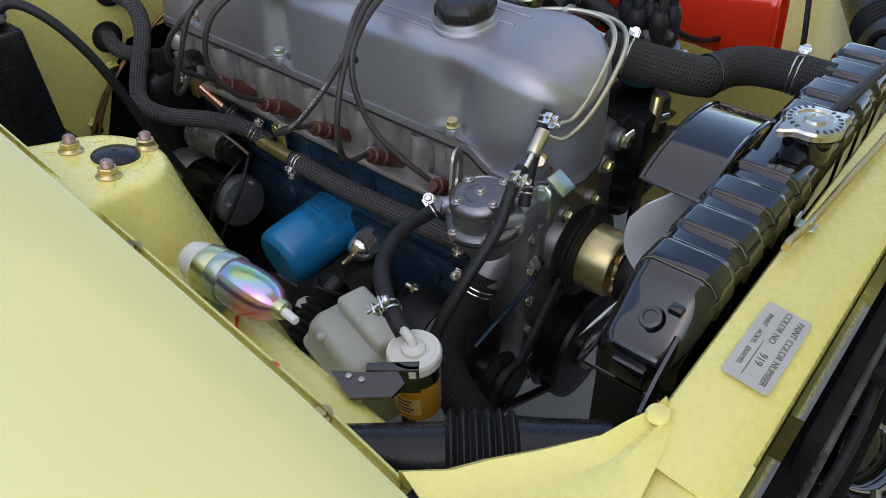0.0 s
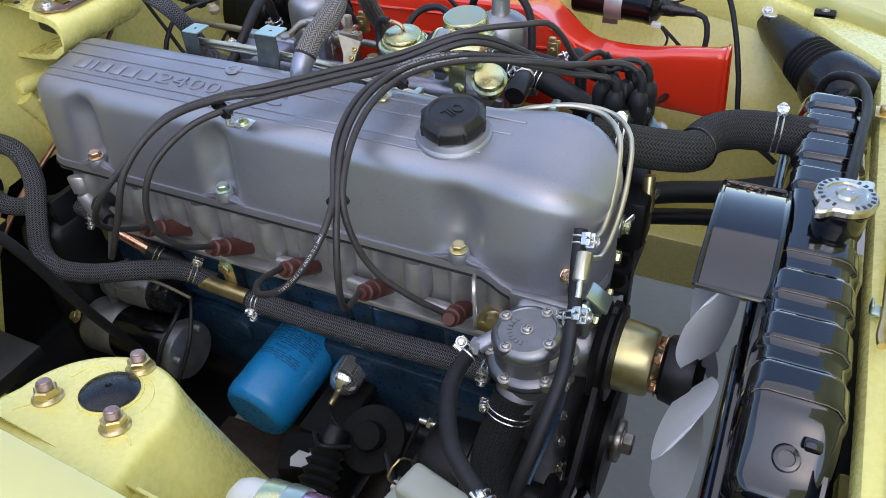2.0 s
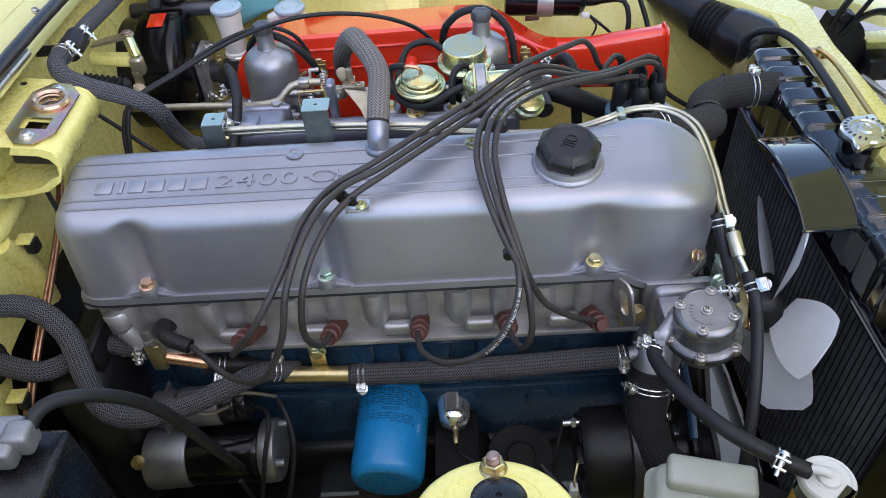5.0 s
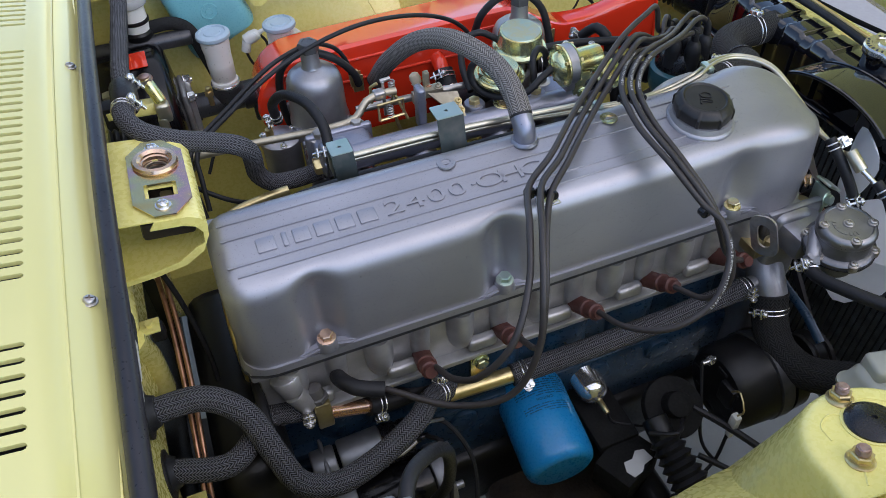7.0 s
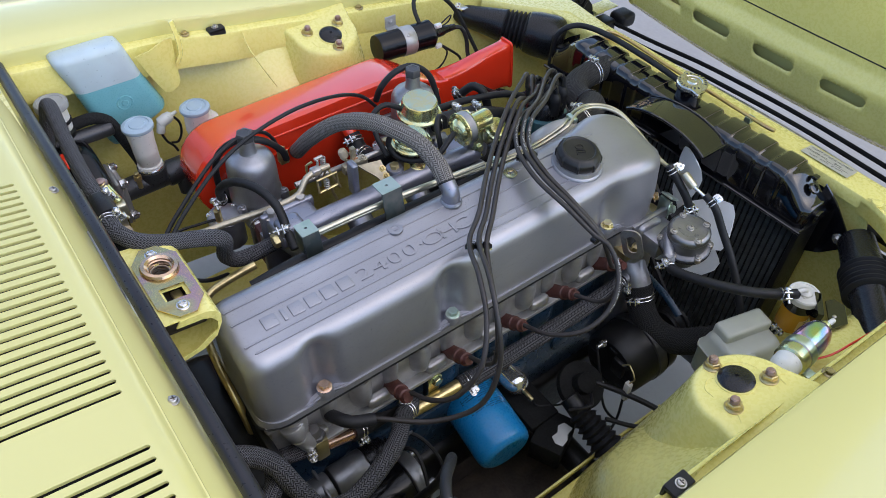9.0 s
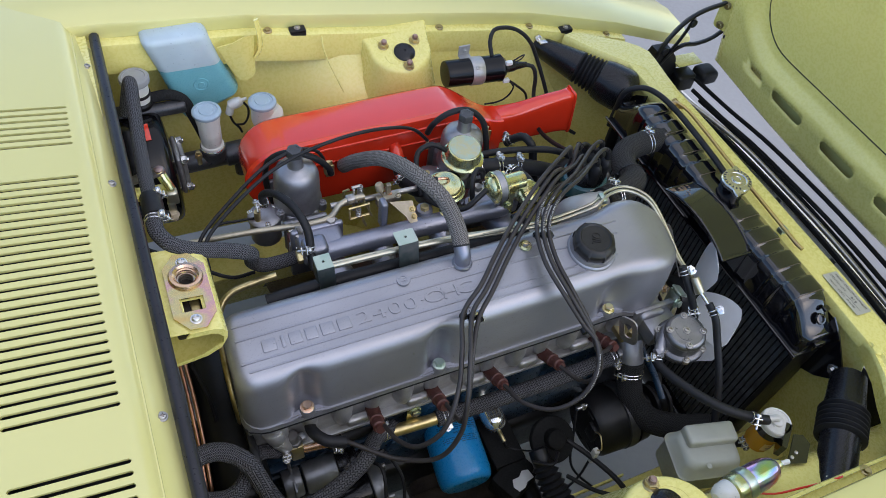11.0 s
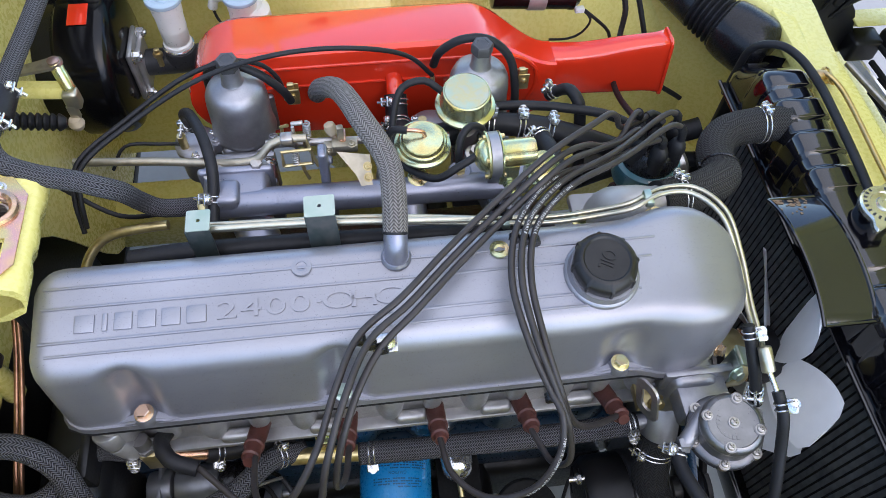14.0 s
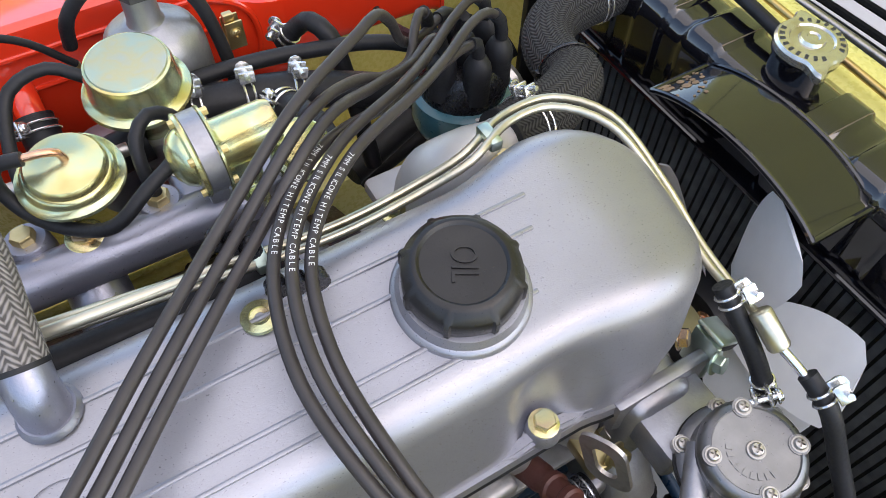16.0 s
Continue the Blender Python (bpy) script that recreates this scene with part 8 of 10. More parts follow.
for x, yr, up_ in ((-0.259, 0.572, 0.008), (-0.158, 0.584, -0.004)):
    bm = bmesh.new()
    revolve(bm, [(0.016, 0.655), (0.020, 0.658), (0.0205, 0.672), (0.0178, 0.674), (0.0178, 0.678), (0.0190, 0.680), (0.0194, 0.698), (0.0199, 0.700), (0.0196, 0.702), (0.0198, 0.718), (0.0212, 0.728), (0.0215, 0.742)], Matrix.Translation((x, yr, up_)), 32)
    if up_ < 0:
        revolve(bm, [(0.018, 0.690), (0.028, 0.696), (0.030, 0.705), (0.029, 0.720), (0.020, 0.730)], Matrix.Translation((x + 0.008, yr + 0.004, up_)), 32)
    res = part("reservoir", bm, WHITE, mcy, "milky white fluid reservoir")
    bm = bmesh.new()
    revolve(bm, [(0.0225, 0.7400), (0.0252, 0.7410), (0.0258, 0.7430), (0.0252, 0.7465), (0.0222, 0.7490), (0.0195, 0.7492), (0.0185, 0.7470), (0.0135, 0.7468), (0.0122, 0.7486), (0, 0.7490)], Matrix.Translation((x, yr, 0.004 + up_)), 36)
    part("lid", bm, LID, res, "pale blue-grey screw lid")
    bm = bmesh.new()
    tube(bm, [Vector((x, yr, 0)) + Vector((0.0212 * math.cos(2 * math.pi * k / 24), 0.0212 * math.sin(2 * math.pi * k / 24), 0.667 + up_)) for k in range(25)], 0.0018, 6, smooth=False)
    part("band", bm, ZINC, res)
    bm = bmesh.new()
    revolve(bm, [(0.0225, 0.640), (0.0235, 0.652), (0.0225, 0.662), (0.018, 0.664)], Matrix.Translation((x, yr, up_)), 32)
    part("seat", bm, BLACKCAST, mcy, "black cast seat under the reservoir")
GREYLID = surface("dulled grey lid plastic", (0.30, 0.31, 0.32), 0.42, vary=0.08, scale=40, grain=300, bump=0.05)
cres = thing("clutch_reservoir", "small milky clutch fluid reservoir with a grey lid", "fluid reservoir", (-0.372, 0.61, 0.76))
bm = bmesh.new()
revolve(bm, [(0.010, 0.752), (0.0185, 0.757), (0.0195, 0.775), (0.0195, 0.800)], Matrix.Translation((-0.361, 0.630, 0)), 32)
part("cup", bm, WHITE, cres)
bm = bmesh.new()
revolve(bm, [(0.0198, 0.772), (0.0212, 0.773), (0.0212, 0.777), (0.0198, 0.778)], Matrix.Translation((-0.361, 0.630, 0)), 32)
revolve(bm, [(0.0110, 0.744), (0.0205, 0.748), (0.0215, 0.756), (0.0190, 0.760)], Matrix.Translation((-0.361, 0.630, 0)), 32)
part("clamp_band", bm, SATIN, cres, "dark steel clamp band")
bm = bmesh.new()
revolve(bm, [(0.0215, 0.7985), (0.0250, 0.8005), (0.0254, 0.808), (0.0235, 0.811), (0.019, 0.8113), (0.018, 0.8098), (0, 0.8100)], Matrix.Translation((-0.361, 0.630, 0)), 36)
part("lid", bm, GREYLID, cres, "grey screw lid")
ccy = thing("clutch_master_cylinder", "dark alloy clutch master cylinder on the firewall", "master cylinder", (-0.36, 0.62, 0.73))
bm = bmesh.new()
rod(bm, (-0.436, 0.622, 0.738), (-0.288, 0.622, 0.736), 0.0125, n=20, bevel=0.003)
rod(bm, (-0.405, 0.622, 0.738), (-0.392, 0.622, 0.738), 0.0165, n=20, bevel=0.003)
part("cylinder", bm, BLACKCAST, ccy)
hose("heater_hose", "black braided hose curving below the washer bottle", [(-0.388, 0.634, 0.752), (-0.345, 0.632, 0.757), (-0.310, 0.632, 0.757), (-0.290, 0.628, 0.745), (-0.280, 0.620, 0.715), (-0.270, 0.608, 0.68), (-0.262, 0.60, 0.645)], 0.0098, DARKBRAID, (), 16, group="heater hoses")

TANBALL = surface("grubby nylon", (0.45, 0.37, 0.26), 0.45, vary=0.15, scale=80, bump=0.05)
bell = thing("throttle_bellcrank", "copper and steel throttle bell crank with a black bellows", "bell crank", (-0.35, 0.33, 0.72))
bm = bmesh.new()
rod(bm, (-0.345, 0.410, 0.812), (-0.334, 0.391, 0.786), 0.0078, n=18, bevel=0.002)
part("post", bm, GOLD, bell, "gold zinc post")
bm = bmesh.new()
prism(bm, [(-0.056, -0.007), (0.0, -0.010), (0.008, -0.007), (0.0105, 0.0), (0.008, 0.007), (0.0, 0.010), (-0.056, 0.007)], 0.004, Matrix.Translation((-0.345, 0.410, 0.810)) @ Matrix.Rotation(radians(-12), 4, 'Y'))
part("arm", bm, STEEL, bell)
bm = bmesh.new()
revolve(bm, [(0.0072, 0.0), (0.0070, 0.003), (0.0045, 0.0042), (0, 0.0044)], Matrix.Translation((-0.345, 0.410, 0.8145)), 20)
part("rivet", bm, RUSTY, bell)
bm = bmesh.new()
box(bm, (-0.335, 0.388, 0.775), (0.018, 0.018, 0.026), 0.004, seg=3)
box(bm, (-0.339, 0.383, 0.758), (0.012, 0.010, 0.024), 0.003)
part("joint", bm, PALEGOLD, bell)
bm = bmesh.new()
revolve(bm, [(0, -0.010), (0.007, -0.0075), (0.0100, 0), (0.007, 0.0075), (0, 0.010)], Matrix.Translation((-0.341, 0.378, 0.742)), 20)
part("ball", bm, TANBALL, bell)
bm = bmesh.new()
prof = []
for k in range(7):
    prof += [(0.0075, 0.0078 * k), (0.0110, 0.0078 * k + 0.0024), (0.0110, 0.0078 * k + 0.0042)]
revolve(bm, [(0.0125, -0.004)] + prof + [(0.006, 0.058)], place((-0.402, 0.362, 0.770), (0.95, 0.10, -0.26)), 22)
part("bellows", bm, RUBBER, bell)
bm = bmesh.new()
sheet(bm, [[(x, 0.404, z + 0.003), (x, 0.394, z + 0.002), (x, 0.390, z - 0.002), (x, 0.389, z - 0.010), (x, 0.391, z - 0.013)] for x, z in ((-0.402, 0.790), (-0.385, 0.788), (-0.365, 0.786), (-0.342, 0.784))], 0.002, (0, 1, 0))
part("bracket", bm, BAY, bell)
bell.location += Vector((-0.016, 0.0, -0.014))

# washer bottle under the far fender
wb = thing("washer_bottle", "translucent washer bottle half full of blue fluid", "washer bottle", (-0.255, 0.62, 0.70))


def bottle_ring(f, s=1.0, inset=0.0):
    x0, x1 = -0.338 + 0.046 * f, -0.228 + 0.046 * f
    y0, y1 = 0.645, 0.705
    z = 0.858 - 0.160 * f
    cx, cy = (x0 + x1) / 2, (y0 + y1) / 2
    return [Vector((cx + a * s, cy + b * s, z + 0.42 * a * max(0.0, f - 0.4) / 0.6)) for a, b in round_rect(x1 - x0 - inset, y1 - y0 - inset, 0.018, 5)]


bm = bmesh.new()
loft(bm, [bottle_ring(0, 0.8), bottle_ring(0.02, 0.95), bottle_ring(0.06), bottle_ring(0.2), bottle_ring(0.395)])
bmesh.ops.recalc_face_normals(bm, faces=bm.faces[:])
part("upper_shell", bm, WASHER, wb, "clear bluish plastic above the fluid", angle=60)
bm = bmesh.new()
loft(bm, [bottle_ring(0.395), bottle_ring(0.7), bottle_ring(0.93), bottle_ring(0.98, 0.95), bottle_ring(1.0, 0.8)])
bmesh.ops.recalc_face_normals(bm, faces=bm.faces[:])
part("filled_shell", bm, FLUID, wb, "blue washer fluid seen through the plastic", angle=60)
bm = bmesh.new()
revolve(bm, [(0.014, 0), (0.0135, 0.0012), (0.0115, 0.0012), (0.011, 0.0004), (0.006, 0.0004), (0.005, 0.0012), (0, 0.0012)], place((-0.252, 0.6448, 0.757), (0, -1, 0)), 24)
part("moulded_ring", bm, FLUID, wb)
bm = bmesh.new()
revolve(bm, [(0.005, -0.016), (0.0095, -0.013), (0.0105, 0.0), (0.0085, 0.010), (0.004, 0.013), (0.0028, 0.022), (0, 0.023)], place((-0.196, 0.642, 0.703), (0.8, -0.1, 0.35)), 20)
rod(bm, (-0.206, 0.642, 0.698), (-0.212, 0.640, 0.680), 0.0075, n=14, bevel=0.002)
part("pump", bm, WHITE, wb)
for q in ([(-0.184, 0.640, 0.705), (-0.176, 0.638, 0.690), (-0.178, 0.636, 0.668), (-0.188, 0.634, 0.655), (-0.200, 0.630, 0.660)], [(-0.212, 0.640, 0.682), (-0.206, 0.634, 0.662), (-0.198, 0.630, 0.652), (-0.194, 0.628, 0.640)]):
    bm = bmesh.new()
    tube(bm, q, 0.0022, 8, 0.004)
    part("pump_wire", bm, RUBBER, wb)
fbk = thing("fender_bracket", "yellow folded bracket at the rear of the far fender", "bracket", (-0.17, 0.645, 0.80), kind="structure")
bm = bmesh.new()
sheet(bm, [[(-0.214, 0.645, 0.830), (-0.200, 0.645, 0.790), (-0.183, 0.645, 0.752)], [(-0.190, 0.641, 0.836), (-0.181, 0.641, 0.792), (-0.172, 0.641, 0.751)], [(-0.162, 0.643, 0.846), (-0.162, 0.643, 0.794), (-0.158, 0.643, 0.757)], [(-0.148, 0.650, 0.842), (-0.150, 0.650, 0.800), (-0.152, 0.647, 0.764)]], 0.002, (0, 1, 0))
part("plate", bm, BAY, fbk)
bm = bmesh.new()
tube(bm, [(-0.139, 0.66, 0.865), (-0.137, 0.652, 0.835), (-0.140, 0.648, 0.810), (-0.150, 0.645, 0.797)], 0.007, 8, flat=0.4)
part("rib", bm, BAY, fbk)

# ignition coil
co_ = thing("ignition_coil", "gloss black ignition coil in a zinc clamp", "ignition coil", (0.27, 0.565, 0.735))
ca, cb = Vector((0.197, 0.564, 0.746)), Vector((0.319, 0.558, 0.742))
bm = bmesh.new()
revolve(bm, [(0.018, 0.0), (0.0255, 0.001), (0.0265, 0.005), (0.0265, 0.112), (0.0275, 0.114), (0.0275, 0.120), (0.024, 0.122)], place(ca, cb - ca), 36)
part("can", bm, GLOSSBLACK, co_)
bm = bmesh.new()
revolve(bm, [(0.025, 0.120), (0.020, 0.128), (0.012, 0.132), (0.011, 0.150), (0.0085, 0.156), (0.0055, 0.180)], place(ca, cb - ca), 28)
part("tower", bm, BLACKPLASTIC, co_)
bm = bmesh.new()
revolve(bm, [(0.0275, 0.052), (0.0280, 0.053), (0.0280, 0.077), (0.0275, 0.078)], place(ca, cb - ca), 36)
screw_head(bm, (0.258, 0.545, 0.7635), (0, -0.7, 0.7), 0.0045)
part("clamp", bm, CAST, co_, "dull zinc clamp")
for z in (0.776, 0.706):
    bm = bmesh.new()
    box(bm, (0.246, 0.588, z), (0.024, 0.003, 0.024), 0.001)
    box(bm, (0.246, 0.578, z - 0.010 if z > 0.75 else z + 0.010), (0.024, 0.022, 0.003), 0.001)
    screw_head(bm, (0.246, 0.5863, z), (0, -1, 0), 0.0045)
    part("foot", bm, CAST, co_)
for x, y, z in ((0.326, 0.542, 0.764), (0.326, 0.540, 0.722)):
    bm = bmesh.new()
    box(bm, (x, y, z), (0.014, 0.009, 0.008), 0.0015)
    part("terminal", bm, WHITE, co_, "cream plastic terminal cover")
for q, r in (([(0.372, 0.556, 0.739), (0.390, 0.551, 0.736), (0.398, 0.543, 0.715), (0.395, 0.53, 0.68), (0.37, 0.46, 0.66), (0.36, 0.35, 0.70), (0.352, 0.275, 0.76), (0.349, 0.258, 0.790)], 0.0043), ([(0.330, 0.542, 0.764), (0.346, 0.540, 0.776), (0.360, 0.546, 0.774), (0.358, 0.552, 0.758), (0.342, 0.554, 0.752)], 0.0014), ([(0.330, 0.540, 0.722), (0.345, 0.536, 0.706), (0.336, 0.536, 0.682), (0.318, 0.540, 0.668), (0.290, 0.545, 0.664)], 0.0018), ([(0.334, 0.540, 0.720), (0.356, 0.538, 0.702), (0.378, 0.535, 0.680), (0.385, 0.530, 0.650)], 0.0026), ([(0.302, 0.570, 0.762), (0.303, 0.590, 0.785), (0.316, 0.606, 0.797), (0.345, 0.612, 0.795), (0.378, 0.612, 0.782), (0.410, 0.606, 0.752), (0.432, 0.590, 0.705), (0.450, 0.565, 0.65), (0.47, 0.54, 0.58), (0.53, 0.52, 0.54)], 0.0042)):
    bm = bmesh.new()
    tube(bm, q, r, 8)
    part("wire", bm, RUBBER, co_)

# air ducts through the radiator support
for side in (-1, 1):
    dt = thing("air_duct", "black plastic air duct with a ribbed bellows", "air duct", flip((0.53, -0.28, 0.64), side), group="air ducts")
    A, B = flip((0.470, -0.365, 0.692) if side > 0 else (0.432, -0.379, 0.652), side), flip((0.612, -0.178, 0.668) if side > 0 else (0.600, -0.235, 0.650), side)
    d = (B - A).normalized()
    L = (B - A).length
    g = bmesh.new()
    if side > 0:
        revolve(g, [(0.012, -0.02), (0.016, 0.0), (0.023, 0.02), (0.035, L * 0.45)], place(A, d), 32)
    else:
        revolve(g, [(0.0275, -0.10), (0.029, 0.0), (0.029, L * 0.42), (0.031, L * 0.45)], place(A, d), 32)
    part("tube", g, BLACKPLASTIC, dt)
    g = bmesh.new()
    prof = []
    for k in range(6):
        z = L * 0.44 + 0.0092 * k
        top = 0.0385 if side < 0 else 0.0355 + 0.0009 * k
        prof += [(top - 0.006, z), (top, z + 0.0036), (top, z + 0.0048), (top - 0.006, z + 0.0084)]
    revolve(g, prof, place(A, d), 36)
    part("bellows", g, RUBBER, dt)
    g = bmesh.new()
    z = L * 0.44 + 0.049
    if side > 0:
        revolve(g, [(0.036, z), (0.043, z + 0.006), (0.0465, z + 0.024), (0.0480, L - 0.026), (0.0468, L - 0.014), (0.0430, L - 0.004), (0.036, L + 0.002), (0.026, L + 0.004)], place(A, d), 36)
    else:
        revolve(g, [(0.033, z), (0.030, z + 0.03), (0.028, L)], place(A, d), 36)
    part("nozzle", g, BLACKPLASTIC, dt)
    g = bmesh.new()
    box(g, A + d * 0.004 + Vector((0, -0.010 * side, 0.019)), (0.018, 0.022, 0.004), 0.001, None)
    screw_head(g, A - d * 0.006 + Vector((0, -0.012 * side, 0.021)), (0, -0.5 * side, 0.8), 0.006)
    part("tab", g, ZINC, dt)

# distributor
di = thing("distributor", "black-capped distributor with a dark teal body", "distributor", (0.349, 0.256, 0.68))
TEAL = surface("dark teal enamel", (0.030, 0.115, 0.140), 0.35, vary=0.2, scale=40, grain=300, bump=0.15, coat=0.3)
bm = bmesh.new()
revolve(bm, [(0.030, 0.672), (0.038, 0.682), (0.041, 0.692), (0.041, 0.716), (0.036, 0.719)], Matrix.Translation((0.349, 0.256, 0.006)), 36)
part("body", bm, TEAL, di)
bm = bmesh.new()
revolve(bm, [(0.014, 0.61), (0.018, 0.65), (0.024, 0.672), (0.026, 0.680)], Matrix.Translation((0.349, 0.256, 0.006)), 28)
part("shank", bm, SATIN, di)
bm = bmesh.new()
revolve(bm, [(0.035, 0.716), (0.0355, 0.722), (0.033, 0.738), (0.026, 0.746), (0, 0.748)], Matrix.Translation((0.349, 0.256, 0.006)), 36)
part("cap", bm, BLACKPLASTIC, di)
for k in range(7):
    t = radians(20 + 60 * k)
    r = 0.026 if k < 6 else 0.0
    c = Vector((0.349 + r * math.cos(t), 0.256 + r * math.sin(t), 0.004))
    bm = bmesh.new()
    revolve(bm, [(0.0112, 0.730), (0.0108, 0.734), (0.0106, 0.752), (0.0112, 0.754), (0.0110, 0.759), (0.0098, 0.764), (0.0074, 0.769), (0.005, 0.771)], Matrix.Translation(c), 16)
    part("tower_boot", bm, RUBBER, di)
bm = bmesh.new()
revolve(bm, [(0.010, -0.006), (0.024, -0.002), (0.026, 0.006), (0.020, 0.012), (0, 0.013)], place((0.393, 0.266, 0.696), (1, 0.2, 0.2)), 24)
part("vacuum_advance", bm, STEEL, di)
bm = bmesh.new()
box(bm, (0.343, 0.220, 0.712), (0.010, 0.006, 0.024), 0.001)
part("cap_clip", bm, STEEL, di)
bm = bmesh.new()
box(bm, (0.345, 0.14, 0.62), (0.045, 0.10, 0.06), 0.008)
part("mount", bm, DARKCAST, di)
bm = bmesh.new()
box(bm, (0.352, 0.222, 0.590), (0.080, 0.105, 0.150), 0.014, seg=3)
for k in range(4):
    box(bm, (0.352, 0.222, 0.535 + 0.032 * k), (0.087, 0.112, 0.006), 0.002)
box(bm, (0.392, 0.190, 0.640), (0.030, 0.050, 0.070), 0.008)
part("drive_housing", bm, SATIN, di, "black ribbed drive housing")
bm = bmesh.new()
rod(bm, (0.398, 0.205, 0.690), (0.404, 0.190, 0.650), 0.0075, n=16, bevel=0.002)
part("brass_fitting", bm, BRASS, di)

# prop rod on the radiator support
RODGOLD = chromate("warm yellow zinc", (0.58, 0.40, 0.14), ((0.62, 0.45, 0.18), (0.54, 0.36, 0.20)), 0.30, 40)
pr = thing("bonnet_prop_rod", "gold zinc bonnet prop rod clipped along the support bar", "prop rod", (0.64, 0.18, 0.72))
bm = bmesh.new()
tube(bm, [(0.630, 0.372, 0.731), (0.634, 0.362, 0.733), (0.643, 0.345, 0.729), (0.641, 0.208, 0.725), (0.636, 0.108, 0.726), (0.631, 0.010, 0.727), (0.628, -0.012, 0.729), (0.629, -0.024, 0.730)], 0.0036, 10)
part("rod", bm, RODGOLD, pr)
bm = bmesh.new()
box(bm, (0.632, 0.374, 0.7225), (0.032, 0.026, 0.003), 0.001)
box(bm, (0.628, 0.372, 0.728), (0.016, 0.012, 0.010), 0.003)
screw_head(bm, (0.640, 0.384, 0.724), (0, 0, 1), 0.0045)
screw_head(bm, (0.640, 0.362, 0.724), (0, 0, 1), 0.0045)
part("pivot", bm, RODGOLD, pr)
bm = bmesh.new()
box(bm, (0.630, 0.026, 0.7215), (0.016, 0.012, 0.003), 0.001)
box(bm, (0.6215, 0.026, 0.726), (0.002, 0.012, 0.010), 0.0008)
box(bm, (0.6335, 0.026, 0.726), (0.002, 0.012, 0.010), 0.0008)
part("clip", bm, GREENZINC, pr)

# paint colour plate
pp = thing("paint_colour_plate", "dull silver paint colour plate with black print", "plate", (0.658, -0.119, 0.714))
slope = Matrix.Translation((0.6575, -0.1185, 0.7125)) @ Matrix.Rotation(radians(7), 4, 'Y')
bm = bmesh.new()
prism(bm, round_rect(0.036, 0.088, 0.003, 3), 0.0009, slope)
part("plate", bm, LABEL, pp, smooth=False)
turn_ = Matrix.Rotation(radians(-90), 4, 'Z')
for words, x, y, s in (("PAINT COLOR NUMBER", 0.0105, 0.0, 0.0072), ("COLOR NO.", 0.0, 0.022, 0.0072), ("919", 0.0005, -0.016, 0.0090), ("PAINT   ACRYL   ENAMEL", -0.0108, 0.0, 0.0056)):
    lettering("printed_line", words, s, slope @ Matrix.Translation((x, y, 0.001)) @ turn_, INK, pp, 0.0001)
bm = bmesh.new()
box(bm, (-0.0048, -0.018, 0.001), (0.0006, 0.040, 0.0002), 0, slope)
part("printed_rule", bm, INK, pp, smooth=False)

# ---- near side ----
GRIME = surface("oily brown grime", (0.045, 0.032, 0.024), 0.7, vary=0.4, scale=30, grain=200, bump=0.6, bump_dist=0.002, stain=(0.10, 0.075, 0.055), stain_amount=0.6)
bt = thing("battery", "black plastic battery with a grey lead terminal clamp", "battery", (-0.31, -0.315, 0.58))
bm = bmesh.new()
box(bm, (-0.315, -0.320, 0.680), (0.200, 0.112, 0.185), 0.006, seg=3)
part("case", bm, BLACKPLASTIC, bt)
bm = bmesh.new()
box(bm, (-0.345, -0.320, 0.777), (0.105, 0.100, 0.016), 0.006, seg=3)
part("lid", bm, BLACKPLASTIC, bt)
LEAD = surface("dull grey lead", (0.25, 0.25, 0.26), 0.5, 0.6, vary=0.15, scale=60, grain=400, bump=0.3)
bm = bmesh.new()
box(bm, (-0.262, -0.286, 0.787), (0.044, 0.040, 0.022), 0.005, seg=3)
box(bm, (-0.240, -0.284, 0.790), (0.022, 0.022, 0.024), 0.005, seg=3)
tc = part("terminal_clamp", bm, LEAD, bt, "grey lead terminal clamp")
bm = bmesh.new()
revolve(bm, [(0.0095, 0), (0.009, 0.004), (0.0075, 0.0045), (0.007, 0.003), (0, 0.003)], Matrix.Translation((-0.260, -0.292, 0.796)), 20)
part("post", bm, LEAD, tc)
bm = bmesh.new()
rod(bm, (-0.280, -0.268, 0.780), (-0.280, -0.268, 0.806), 0.0042, n=12, bevel=0.001)
hexa(bm, (-0.280, -0.268, 0.792), (0, 0, 1), 0.0072, 0.007, 10, 0.009)
part("bolt", bm, STEEL, tc)
bm = bmesh.new()
tube(bm, [(-0.236, -0.280, 0.790), (-0.231, -0.268, 0.798), (-0.222, -0.256, 0.797), (-0.200, -0.236, 0.776), (-0.178, -0.210, 0.72), (-0.165, -0.17, 0.58), (-0.17, -0.13, 0.47)], 0.0062, 14)
part("cable", bm, RUBBER, bt)
bm = bmesh.new()
box(bm, (-0.3, -0.315, 0.575), (0.26, 0.16, 0.02), 0.004)
part("tray", bm, SATIN, bt)
bt.location += Vector((-0.013, 0.027, 0.0))

GREYSTEEL = surface("bare grey alloy", (0.27, 0.275, 0.29), 0.42, 0.7, vary=0.2, scale=50, grain=400, bump=0.15)
st = thing("starter_motor", "black and bare metal starter motor beside the bell housing", "starter motor", (-0.21, -0.05, 0.39))
bm = bmesh.new()
rod(bm, (-0.262, -0.055, 0.428), (-0.168, -0.055, 0.432), 0.040, n=40, bevel=0.004)
part("motor_body", bm, GLOSSBLACK, st)
bm = bmesh.new()
rod(bm, (-0.320, -0.055, 0.425), (-0.260, -0.055, 0.428), 0.041, 0.0405, 40, 0.006)
part("drive_housing", bm, GREYSTEEL, st)
bm = bmesh.new()
rod(bm, (-0.168, -0.055, 0.432), (-0.146, -0.055, 0.433), 0.0425, 0.0415, 40, 0.004)
